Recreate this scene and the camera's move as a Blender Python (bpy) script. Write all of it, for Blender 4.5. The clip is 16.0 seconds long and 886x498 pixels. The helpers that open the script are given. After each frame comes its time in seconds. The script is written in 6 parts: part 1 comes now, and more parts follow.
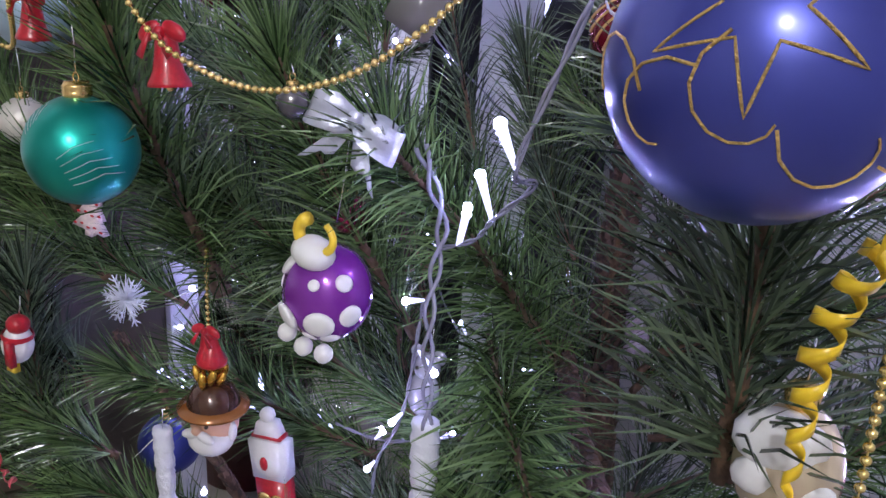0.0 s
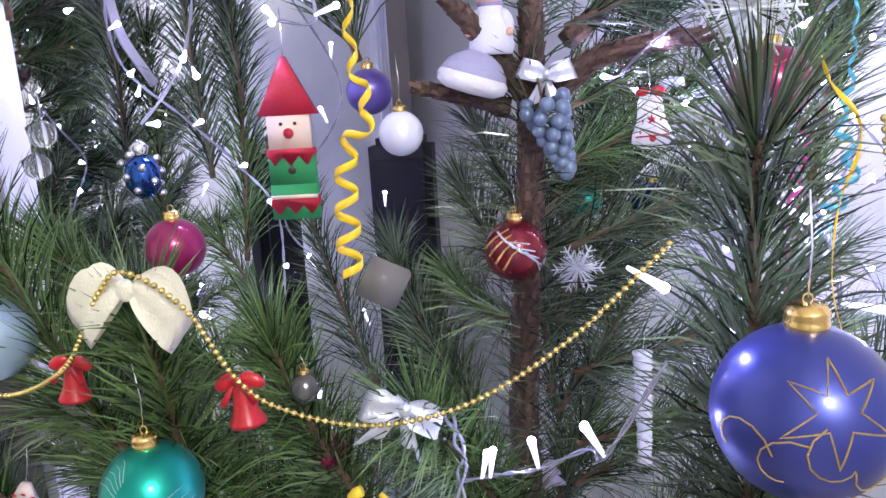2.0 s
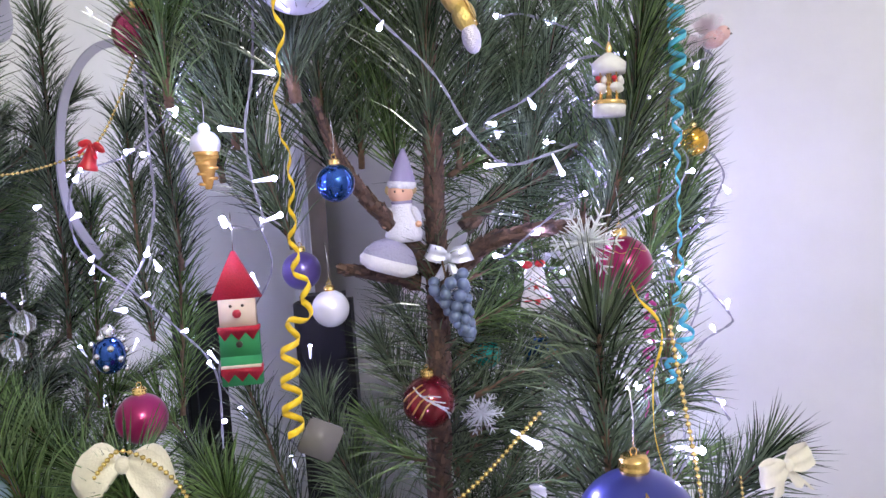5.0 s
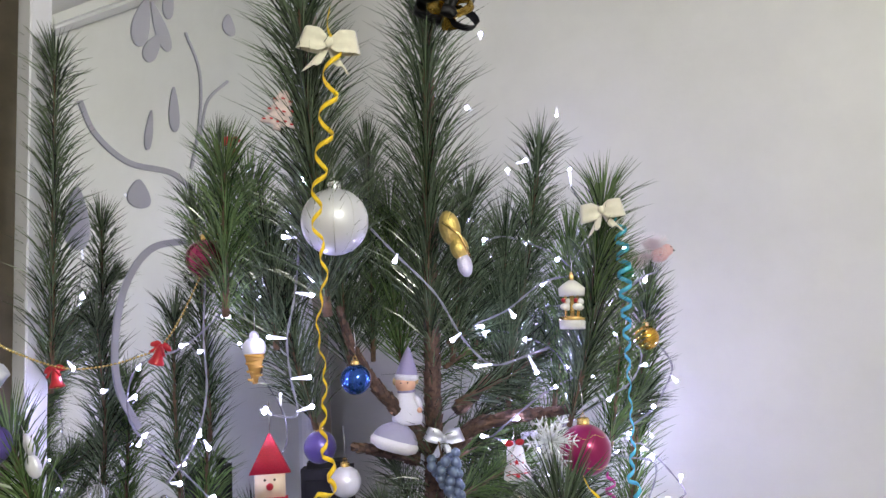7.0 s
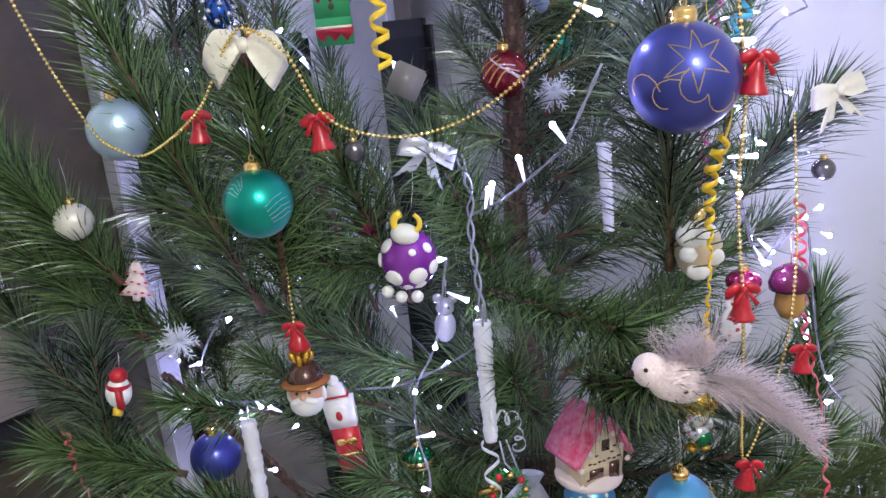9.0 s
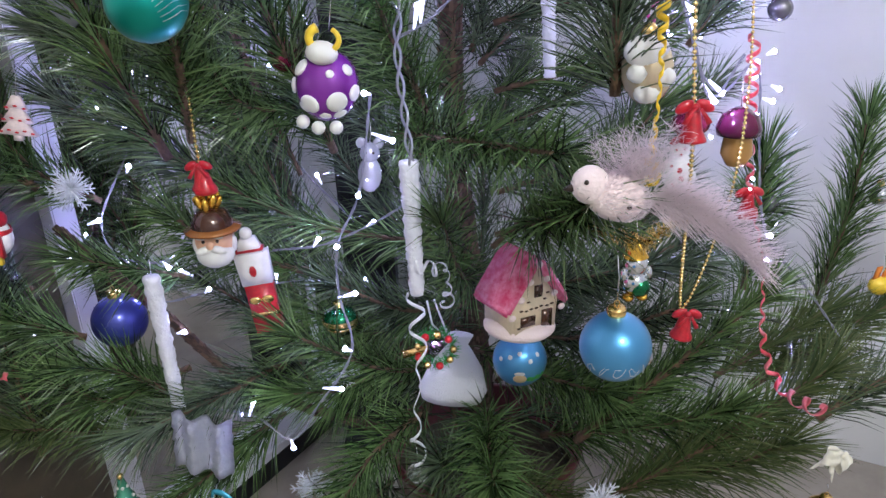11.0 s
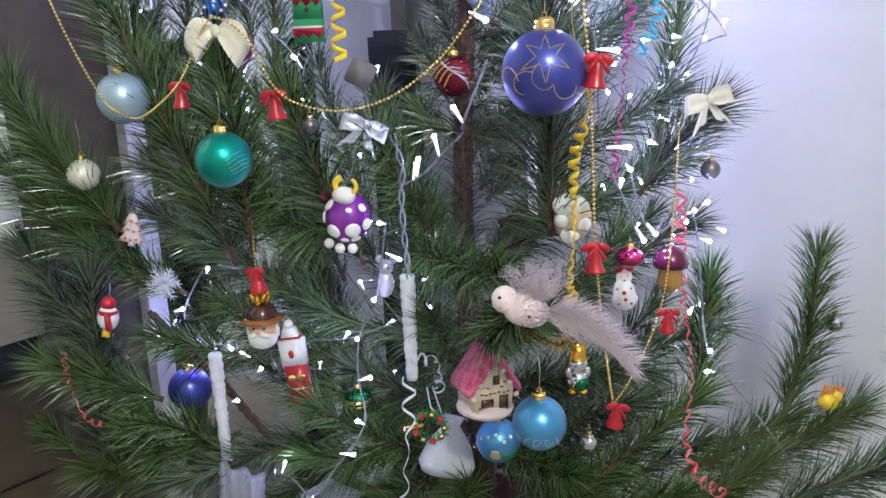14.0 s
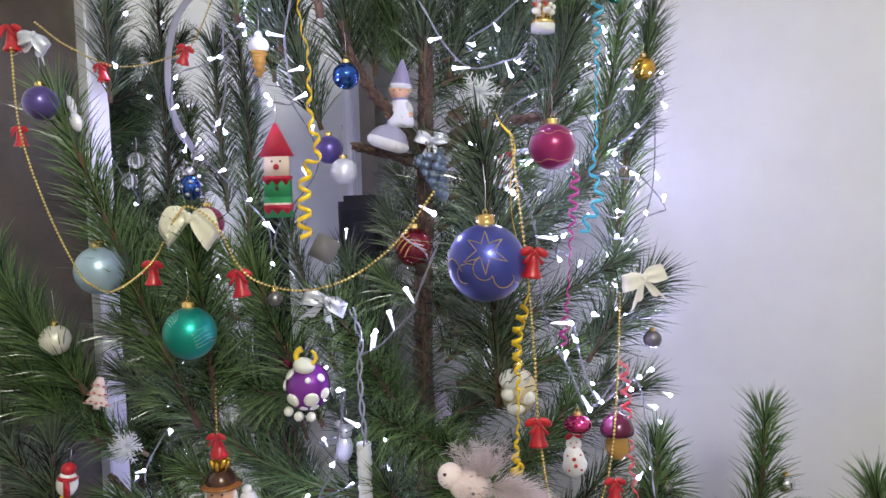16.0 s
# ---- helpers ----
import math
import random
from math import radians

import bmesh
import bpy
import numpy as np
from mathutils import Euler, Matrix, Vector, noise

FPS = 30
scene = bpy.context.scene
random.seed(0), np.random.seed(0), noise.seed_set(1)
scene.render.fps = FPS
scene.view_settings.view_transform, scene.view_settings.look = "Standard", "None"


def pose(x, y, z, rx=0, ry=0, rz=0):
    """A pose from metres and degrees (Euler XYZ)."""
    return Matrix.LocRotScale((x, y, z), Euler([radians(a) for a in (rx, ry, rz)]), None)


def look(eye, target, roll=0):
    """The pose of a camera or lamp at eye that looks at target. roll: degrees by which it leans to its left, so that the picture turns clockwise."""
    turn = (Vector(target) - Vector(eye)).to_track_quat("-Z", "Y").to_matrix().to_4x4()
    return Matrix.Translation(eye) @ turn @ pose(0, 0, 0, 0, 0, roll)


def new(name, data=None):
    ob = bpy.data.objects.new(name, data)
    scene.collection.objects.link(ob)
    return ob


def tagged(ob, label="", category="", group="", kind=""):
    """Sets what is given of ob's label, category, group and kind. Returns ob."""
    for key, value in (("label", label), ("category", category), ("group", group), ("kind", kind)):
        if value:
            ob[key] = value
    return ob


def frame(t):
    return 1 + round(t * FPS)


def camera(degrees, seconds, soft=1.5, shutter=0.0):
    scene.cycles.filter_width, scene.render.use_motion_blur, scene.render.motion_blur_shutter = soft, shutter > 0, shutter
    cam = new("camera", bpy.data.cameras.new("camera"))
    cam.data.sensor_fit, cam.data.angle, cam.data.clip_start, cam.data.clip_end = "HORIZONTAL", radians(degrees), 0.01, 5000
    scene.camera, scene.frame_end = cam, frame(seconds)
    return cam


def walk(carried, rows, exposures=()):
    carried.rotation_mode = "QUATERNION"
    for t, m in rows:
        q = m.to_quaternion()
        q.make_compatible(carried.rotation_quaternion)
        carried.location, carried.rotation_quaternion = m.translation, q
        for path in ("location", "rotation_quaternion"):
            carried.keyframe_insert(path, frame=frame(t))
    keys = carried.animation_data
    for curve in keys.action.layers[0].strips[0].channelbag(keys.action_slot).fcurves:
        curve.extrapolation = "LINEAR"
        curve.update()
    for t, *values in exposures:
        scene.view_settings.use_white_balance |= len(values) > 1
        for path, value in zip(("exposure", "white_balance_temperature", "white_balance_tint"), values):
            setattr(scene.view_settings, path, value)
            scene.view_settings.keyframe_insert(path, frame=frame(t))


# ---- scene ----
cam = camera(60.29, 16.0, soft=1.5)
PATH = [
    (0, (0.055, -0.344, 1.019), (-0.313, 0.530, 0.703), 3.42),
    (0.5, (-0.005, -0.420, 1.031), (-0.311, 0.490, 0.749), 3.96),
    (1, (-0.034, -0.417, 1.043), (-0.252, 0.522, 0.775), 1.80),
    (1.5, (-0.068, -0.409, 1.105), (-0.200, 0.544, 0.833), -2.16),
    (2, (-0.090, -0.455, 1.158), (-0.141, 0.522, 0.948), -3.46),
    (2.5, (-0.124, -0.535, 1.171), (-0.097, 0.455, 1.032), -2.69),
    (3, (-0.127, -0.583, 1.179), (-0.041, 0.409, 1.087), -3.10),
    (3.2, (-0.112, -0.585, 1.186), (-0.004, 0.406, 1.102), -3.66),
    (5.3, (-0.096, -0.592, 1.221), (-0.028, 0.405, 1.176), -3.89),
    (5.5, (-0.108, -0.602, 1.221), (-0.044, 0.396, 1.199), -3.78),
    (6, (-0.123, -0.662, 1.244), (-0.045, 0.331, 1.330), -3.78),
    (6.5, (-0.121, -0.744, 1.292), (-0.017, 0.239, 1.442), -4.00),
    (7, (-0.127, -0.790, 1.280), (-0.018, 0.196, 1.410), -3.22),
    (7.5, (-0.118, -0.791, 1.200), (-0.059, 0.206, 1.248), -2.11),
    (8, (-0.081, -0.791, 1.133), (-0.118, 0.205, 1.046), -3.25),
    (8.5, (-0.102, -0.753, 1.086), (-0.183, 0.223, 0.885), -5.68),
    (9, (-0.109, -0.697, 1.051), (-0.154, 0.266, 0.784), -5.66),
    (9.5, (-0.114, -0.681, 1.022), (-0.113, 0.270, 0.711), -3.98),
    (10, (-0.117, -0.650, 0.980), (-0.092, 0.280, 0.615), -3.42),
    (10.2, (-0.117, -0.638, 0.965), (-0.086, 0.286, 0.583), -3.29),
    (12.3, (-0.042, -0.768, 0.948), (-0.084, 0.166, 0.593), -2.91),
    (12.5, (-0.031, -0.797, 0.944), (-0.094, 0.137, 0.592), -2.77),
    (13, (-0.013, -0.833, 0.942), (-0.103, 0.102, 0.598), -2.59),
    (13.5, (0.007, -0.839, 0.982), (-0.085, 0.107, 0.672), -2.59),
    (14, (0.010, -0.862, 1.018), (-0.071, 0.107, 0.782), -2.27),
    (14.5, (0.017, -0.882, 1.055), (-0.062, 0.103, 0.904), -1.84),
    (15, (0.019, -0.906, 1.071), (-0.056, 0.086, 0.970), -1.50),
    (15.5, (0.027, -0.925, 1.070), (-0.037, 0.070, 0.995), -1.46),
    (16, (0.045, -0.908, 1.072), (-0.005, 0.089, 1.007), -1.75),
]
walk(cam, [(t, look(eye, target, roll)) for t, eye, target, roll in PATH],
     exposures=[(0.0, -0.16, 5850, 21), (0.5, 0.26, 5950, 18), (1.0, 0.32, 5950, 18), (1.5, 0.40, 6050, 17), (2.0, 0.46, 6100, 15), (3.0, 0.22, 6350, 14), (5.5, 0.16, 6450, 13), (6.0, 0.08, 6550, 10), (7.0, -0.06, 6750, 6), (8.0, 0.08, 6300, 11), (10.0, 0.25, 5900, 14), (13.5, 0.22, 5950, 8), (16.0, 0.03, 6600, 6)])

# ---- light ----
world = bpy.data.worlds.new("room_air")
world.use_nodes = True
world.node_tree.nodes["Background"].inputs[0].default_value = (0.05, 0.05, 0.06, 1)
world.node_tree.nodes["Background"].inputs[1].default_value = 0.05
scene.world = world

LAMP = Vector((0.35, -1.70, 2.02))
lamp_data = bpy.data.lights.new("pendant_light", "POINT")
lamp_data.shadow_soft_size, lamp_data.energy = 0.06, 54
lamp_data.color = (0.985, 0.985, 0.90)
lamp_ob = new("pendant_light", lamp_data)
lamp_ob.matrix_world = Matrix.Translation(LAMP)


# ---- materials ----
def mat(name, color, rough=0.5, metal=0.0, emit=0.0, coat=0.0, trans=0.0, vary=0.0, scale=40.0, bump=0.0, bump_scale=200.0, color2=None, sheen=0.0, ior=1.45, alpha=1.0):
    m = bpy.data.materials.new(name)
    m.use_nodes = True
    nt = m.node_tree
    b = nt.nodes["Principled BSDF"]
    b.inputs["Base Color"].default_value = (*color, 1)
    b.inputs["Roughness"].default_value = rough
    b.inputs["Metallic"].default_value = metal
    b.inputs["Coat Weight"].default_value = coat
    b.inputs["Coat Roughness"].default_value = 0.06
    b.inputs["Transmission Weight"].default_value = trans
    b.inputs["IOR"].default_value = ior
    b.inputs["Alpha"].default_value = alpha
    b.inputs["Sheen Weight"].default_value = sheen
    if emit:
        b.inputs["Emission Color"].default_value = (*color, 1)
        b.inputs["Emission Strength"].default_value = emit
    if vary or bump:
        tc = nt.nodes.new("ShaderNodeTexCoord")
    if vary:
        n = nt.nodes.new("ShaderNodeTexNoise")
        n.inputs["Scale"].default_value = scale
        n.inputs["Detail"].default_value = 6
        n.inputs["Roughness"].default_value = 0.65
        nt.links.new(tc.outputs["Object"], n.inputs["Vector"])
        mix = nt.nodes.new("ShaderNodeMix")
        mix.data_type = "RGBA"
        c2 = color2 or tuple(min(1, c * (1 + vary)) for c in color)
        c1 = color if color2 else tuple(c * (1 - vary) for c in color)
        ramp = nt.nodes.new("ShaderNodeMapRange")
        ramp.inputs["From Min"].default_value, ramp.inputs["From Max"].default_value = 0.35, 0.65
        nt.links.new(n.outputs["Fac"], ramp.inputs["Value"])
        nt.links.new(ramp.outputs["Result"], mix.inputs["Factor"])
        mix.inputs["A"].default_value, mix.inputs["B"].default_value = (*c1, 1), (*c2, 1)
        nt.links.new(mix.outputs["Result"], b.inputs["Base Color"])
    if bump:
        n2 = nt.nodes.new("ShaderNodeTexNoise")
        n2.inputs["Scale"].default_value = bump_scale
        n2.inputs["Detail"].default_value = 4
        nt.links.new(tc.outputs["Object"], n2.inputs["Vector"])
        bp = nt.nodes.new("ShaderNodeBump")
        bp.inputs["Strength"].default_value = bump
        bp.inputs["Distance"].default_value = 0.002
        nt.links.new(n2.outputs["Fac"], bp.inputs["Height"])
        nt.links.new(bp.outputs["Normal"], b.inputs["Normal"])
    return m


def needle_mat(name, c1, c2):
    m = mat(name, c1, 0.20)
    m.node_tree.nodes["Principled BSDF"].inputs["Specular IOR Level"].default_value = 0.8
    nt = m.node_tree
    geo = nt.nodes.new("ShaderNodeNewGeometry")
    mix = nt.nodes.new("ShaderNodeMix")
    mix.data_type = "RGBA"
    mix.inputs["A"].default_value, mix.inputs["B"].default_value = (*c1, 1), (*c2, 1)
    nt.links.new(geo.outputs["Random Per Island"], mix.inputs["Factor"])
    nt.links.new(mix.outputs["Result"], nt.nodes["Principled BSDF"].inputs["Base Color"])
    return m


# NEEDLE and NEEDLE_FRESH: glints and shaded gaps put into the dark-to-light range
NEEDLE = needle_mat("needle_green", (0.005, 0.014, 0.007), (0.165, 0.225, 0.125))
NEEDLE_FRESH = needle_mat("needle_fresh_green", (0.008, 0.028, 0.007), (0.180, 0.285, 0.095))
NEEDLE_DRY = needle_mat("needle_yellowish", (0.05, 0.085, 0.025), (0.14, 0.17, 0.06))
BARK = mat("pine_bark", (0.030, 0.018, 0.013), 0.85, vary=0.6, scale=150, bump=1.0, bump_scale=260, color2=(0.11, 0.062, 0.040))
SCALE = needle_mat("bark_scale", (0.030, 0.018, 0.013), (0.15, 0.085, 0.055))
SCALE.node_tree.nodes["Principled BSDF"].inputs["Roughness"].default_value = 0.85
TWIG = mat("pine_twig", (0.11, 0.065, 0.035), 0.8, vary=0.4, scale=120, bump=0.8, bump_scale=300)
WALL = mat("wallpaper_white", (0.77, 0.765, 0.755), 0.42, vary=0.035, scale=5, bump=0.25, bump_scale=60)
CEIL = mat("ceiling_white", (0.82, 0.81, 0.79), 0.8, vary=0.02, scale=3)
FLOOR = mat("linoleum_beige", (0.36, 0.32, 0.26), 0.45, vary=0.14, scale=9, bump=0.1)
BROWN = mat("brown_laminate", (0.062, 0.049, 0.031), 0.42, vary=0.25, scale=14, bump=0.1)
LEDGE = mat("taupe_laminate", (0.22, 0.19, 0.165), 0.4, vary=0.1, scale=18)
# black of plinth and speaker; on the recess it stands for shade
BLACK = mat("black_with_gap_shade", (0.008, 0.008, 0.010), 0.7)
ALU = mat("brushed_aluminium", (0.82, 0.82, 0.88), 0.38, 0.3)
MIRROR = mat("mirror_glass", (0.86, 0.88, 0.88), 0.015, 1.0)
FROST = mat("frosted_pattern", (0.42, 0.42, 0.48), 0.6)
WHITE_PANEL = mat("white_panel", (0.74, 0.75, 0.74), 0.35, vary=0.02, scale=6)
GOLD = mat("gold_metal", (0.95, 0.66, 0.25), 0.22, 1.0)
SILVER = mat("silver_metal", (0.85, 0.85, 0.88), 0.18, 1.0)
LED = mat("led_light", (0.53, 0.51, 1.0), 0.3, emit=500)
LED_TUBE = mat("led_tube_glow", (0.74, 0.75, 1.0), 0.25, emit=1.8)
CABLE = mat("clear_cable", (0.46, 0.46, 0.54), 0.2, trans=0.45)
RED = mat("red_velvet", (0.46, 0.008, 0.018), 0.35, coat=0.5, vary=0.2, scale=200)
CREAM = mat("cream_satin", (0.80, 0.76, 0.62), 0.45, sheen=0.4, vary=0.05, scale=120, bump=0.4, bump_scale=700)
SILVER_SATIN = mat("silver_satin", (0.70, 0.72, 0.82), 0.28, 0.45, bump=0.3, bump_scale=500)
YELLOW = mat("yellow_ribbon", (0.88, 0.60, 0.02), 0.28, coat=0.3)
CYAN = mat("cyan_ribbon", (0.10, 0.50, 0.66), 0.25, 0.2, coat=0.3)
WHITE_GLAZE = mat("white_glaze", (0.80, 0.79, 0.76), 0.3, coat=0.3, vary=0.05, scale=90)
ICE = mat("frosted_plastic", (0.88, 0.88, 0.96), 0.4, trans=0.06, bump=1.0, bump_scale=180)


# ---- building helpers ----
def mesh_of(name, bm, material, smooth=True):
    me = bpy.data.meshes.new(name)
    bm.normal_update()
    bm.to_mesh(me)
    bm.free()
    for m in (material if isinstance(material, (list, tuple)) else [material]):
        me.materials.append(m)
    if smooth:
        for p in me.polygons:
            p.use_smooth = True
    return me


def thing(name, bm, material, label, category, group="", kind="", m=None, smooth=True):
    ob = new(name, mesh_of(name, bm, material, smooth))
    if m is not None:
        ob.matrix_world = m
    return tagged(ob, label, category, group, kind)


def part(name, bm, material, parent, label="", smooth=True):
    ob = new(name, mesh_of(name, bm, material, smooth))
    ob.parent = parent
    return tagged(ob, label)


def box(w, d, h, bevel=0.0, at=(0, 0, 0)):
    bm = bmesh.new()
    bmesh.ops.create_cube(bm, size=1, matrix=Matrix.Translation(at) @ Matrix.Diagonal((w, d, h, 1)))
    if bevel:
        bmesh.ops.bevel(bm, geom=bm.edges[:], offset=bevel, segments=2, affect="EDGES")
    return bm


def add_box(bm, w, d, h, m):
    bmesh.ops.create_cube(bm, size=1, matrix=m @ Matrix.Diagonal((w, d, h, 1)))
    return bm


def add_ball(bm, r, at, scale=(1, 1, 1), seg=16, mi=0, rot=None):
    m = Matrix.Translation(at) @ (rot or Matrix.Identity(4)) @ Matrix.Diagonal((*scale, 1))
    g = bmesh.ops.create_uvsphere(bm, u_segments=seg, v_segments=max(6, seg // 2), radius=r, matrix=m)
    for f in {f for v in g["verts"] for f in v.link_faces}:
        f.material_index = mi
    return bm


def lathe(profile, seg=32, bm=None, m=Matrix.Identity(4), mi=0):
    """Profile of (radius, height), turned about z."""
    bm = bm or bmesh.new()
    rings = []
    for r, z in profile:
        if r < 1e-6:
            rings.append([bm.verts.new(m @ Vector((0, 0, z)))])
        else:
            rings.append([bm.verts.new(m @ Vector((r * math.cos(2 * math.pi * k / seg), r * math.sin(2 * math.pi * k / seg), z))) for k in range(seg)])
    for a, b in zip(rings, rings[1:]):
        for k in range(seg):
            q = [a[k % len(a)], a[(k + 1) % len(a)], b[(k + 1) % len(b)], b[k % len(b)]]
            q = list(dict.fromkeys(q))
            if len(q) > 2:
                bm.faces.new(q).material_index = mi
    bmesh.ops.recalc_face_normals(bm, faces=bm.faces[:])
    return bm


def smooth_path(points, n):
    """n + 1 points along a smooth curve through the given ones."""
    p = [Vector(q) for q in points]
    if len(p) == 2:
        return [p[0].lerp(p[1], k / n) for k in range(n + 1)]
    ext = [p[0] * 2 - p[1]] + p + [p[-1] * 2 - p[-2]]
    dense = []
    for i in range(1, len(ext) - 2):
        a, b, c, d = ext[i - 1:i + 3]
        for k in range(24):
            t = k / 24
            dense.append(0.5 * ((2 * b) + (c - a) * t + (2 * a - 5 * b + 4 * c - d) * t * t + (3 * b - a - 3 * c + d) * t ** 3))
    dense.append(p[-1])
    run = [0.0]
    for a, b in zip(dense, dense[1:]):
        run.append(run[-1] + (b - a).length)
    out, j = [], 0
    for k in range(n + 1):
        s = run[-1] * k / n
        while j < len(run) - 2 and run[j + 1] < s:
            j += 1
        w = (s - run[j]) / max(run[j + 1] - run[j], 1e-9)
        out.append(dense[j].lerp(dense[j + 1], min(1, w)))
    return out


def path_length(pts):
    return sum((b - a).length for a, b in zip(pts, pts[1:]))


def frames_along(pts):
    side = None
    out = []
    for i, p in enumerate(pts):
        d = (pts[min(i + 1, len(pts) - 1)] - pts[max(i - 1, 0)]).normalized()
        if side is None:
            side = d.orthogonal().normalized()
        side = (side - d * side.dot(d)).normalized()
        out.append((p, d, side, d.cross(side)))
    return out


def tube(pts, r0, r1=None, seg=6, bm=None, mi=0, rough=0.0):
    bm = bm or bmesh.new()
    r1 = r0 if r1 is None else r1
    rings = []
    fr = frames_along(pts)
    for i, (p, d, s, u) in enumerate(fr):
        r = r0 + (r1 - r0) * i / max(1, len(fr) - 1)
        rings.append([bm.verts.new(p + (s * math.cos(2 * math.pi * k / seg) + u * math.sin(2 * math.pi * k / seg)) * r * (1 + rough * random.uniform(-1, 1))) for k in range(seg)])
    for a, b in zip(rings, rings[1:]):
        for k in range(seg):
            bm.faces.new((a[k], a[(k + 1) % seg], b[(k + 1) % seg], b[k])).material_index = mi
    for ring in (rings[0][::-1], rings[-1]):
        bm.faces.new(ring).material_index = mi
    return bm


# ---- room: a right-angled corner seen at a slant ----
CORNER = Vector((-0.153, 1.048, 0))
ALONG_MIRROR = Vector((-0.545, -0.839, 0))
ALONG_WALL = Vector((0.839, -0.545, 0))
ANG = math.degrees(math.atan2(-0.545, 0.839))
H = 2.38


def room_box(name, a0, a1, b0, b1, z0, z1, material, label, category, bevel=0.0, kind="structure"):
    """A block in the room's own axes: a along the papered wall, b from it into the room."""
    bm = box(a1 - a0, b1 - b0, z1 - z0, bevel)
    c = CORNER + ALONG_WALL * (a0 + a1) / 2 + ALONG_MIRROR * (b0 + b1) / 2
    return thing(name, bm, material, label, category, kind=kind, m=pose(c.x, c.y, (z0 + z1) / 2, 0, 0, ANG), smooth=False)


room_box("floor", -1.2, 3.2, -0.1, 4.2, -0.1, 0.0, FLOOR, "beige patterned linoleum floor", "floor")
room_box("ceiling", -1.2, 3.2, -0.1, 4.2, H, H + 0.1, CEIL, "plain white ceiling", "ceiling")
room_box("wall_north", -1.2, 2.4, -0.12, 0.0, 0, H, WALL, "pale papered wall lit by the fairy lights", "wall")
# wall_east's distance is made up: close, so its reflection brightens the mirror
room_box("wall_east", 2.2, 2.4, 0.0, 4.2, 0, H, WALL, "pale papered side wall", "wall")
room_box("wall_south", -1.2, 2.2, 4.0, 4.2, 0, H, WALL, "pale papered wall behind the room", "wall")
room_box("wall_west", -1.2, -1.0, 0.0, 4.0, 0, H, WALL, "pale wall behind the wardrobe", "wall")
room_box("cornice", -1.0, 2.2, 0.0, 0.05, H - 0.05, H, CEIL, "white ceiling cornice", "trim", 0.01)

# wardrobe with mirror door
wardrobe = new("wardrobe")
tagged(wardrobe, "brown wardrobe with a mirrored sliding door etched with flowers", "wardrobe")
wardrobe.matrix_world = Matrix.Translation(CORNER) @ Matrix(((ALONG_MIRROR.x, ALONG_WALL.x, 0, 0), (ALONG_MIRROR.y, ALONG_WALL.y, 0, 0), (0, 0, 1, 0), (0, 0, 0, 1)))


def ward(name, s0, s1, q0, q1, z0, z1, material, label="", bevel=0.002, parent=None):
    """s along the front from the corner, q out of the front."""
    return part(name, box(s1 - s0, q1 - q0, z1 - z0, bevel, ((s0 + s1) / 2, (q0 + q1) / 2, (z0 + z1) / 2)), material, parent or wardrobe, label, smooth=False)


door = ward("mirror_door", 0.20, 0.805, -0.02, 0.0, 0.09, 2.2, MIRROR, "mirrored sliding door with a frosted flower pattern")
ward("profile", 0.805, 0.84, -0.02, 0.022, 0.08, 2.2, ALU, "silver aluminium edge profile")
ward("profile", 0.165, 0.20, -0.02, 0.012, 0.08, 2.2, ALU, "silver aluminium edge profile")
for s0 in (0.171, 0.180, 0.189):
    ward("flute", s0, s0 + 0.005, 0.012, 0.016, 0.08, 2.2, ALU)
ward("end_panel", 0.10, 0.165, -0.02, 0.004, 0.0, 2.2, LEDGE, "grey end strip")
ward("rail", 0.10, 1.9, -0.02, 0.05, 0.06, 0.08, ALU, "silver bottom rail")
ward("plinth", 0.10, 1.9, -0.02, 0.03, 0.0, 0.06, BLACK, "dark plinth")
ward("door_panel", 0.84, 1.01, -0.03, -0.005, 0.08, 2.2, BROWN, "dark brown laminate door")
ward("side_panel", 1.01, 1.9, -0.03, 0.0, 0.79, 2.2, WHITE_PANEL, "white upper panel")
ward("ledge", 1.01, 1.9, -0.03, 0.012, 0.64, 0.79, LEDGE, "taupe ledge")
# the shade between ledge and drawers is put into this strip's colour
ward("recess", 1.01, 1.9, -0.03, -0.02, 0.575, 0.64, BLACK, "recess back with the gap's shade put into its black")
for k in range(3):
    ward("drawer", 1.01, 1.9, -0.03, 0.008, 0.10 + 0.159 * k, 0.255 + 0.159 * k, BROWN, "brown laminate drawer front")
ward("carcass", 0.10, 1.9, -0.5, -0.03, 0.0, 2.25, BROWN, "dark brown carcass")

# ---- pine tree ----
pot = new("tree_stand")
tagged(pot, "dark red plastic bucket holding the tree trunk", "bucket")
pot.location = (-0.03, 0.30, 0)
POT = mat("dark_red_plastic", (0.10, 0.012, 0.014), 0.4, vary=0.2, scale=20)
part("bucket", lathe([(0, 0), (0.115, 0), (0.14, 0.25), (0.146, 0.252), (0.146, 0.262), (0.136, 0.262), (0.11, 0.02), (0, 0.02)], 40), POT, pot)
part("soil", lathe([(0, 0.225), (0.06, 0.222), (0.131, 0.215)], 32), mat("dark_sand", (0.06, 0.045, 0.03), 0.95, vary=0.4, scale=120, bump=1.0), pot, "dark damp sand")

tree = new("pine_tree")
tree.location = (-0.03, 0.3, 0)
tagged(tree, "real long-needled pine tree hung with old glass ornaments", "christmas tree")


def local(p):
    return Vector(p) - Vector(tree.location)


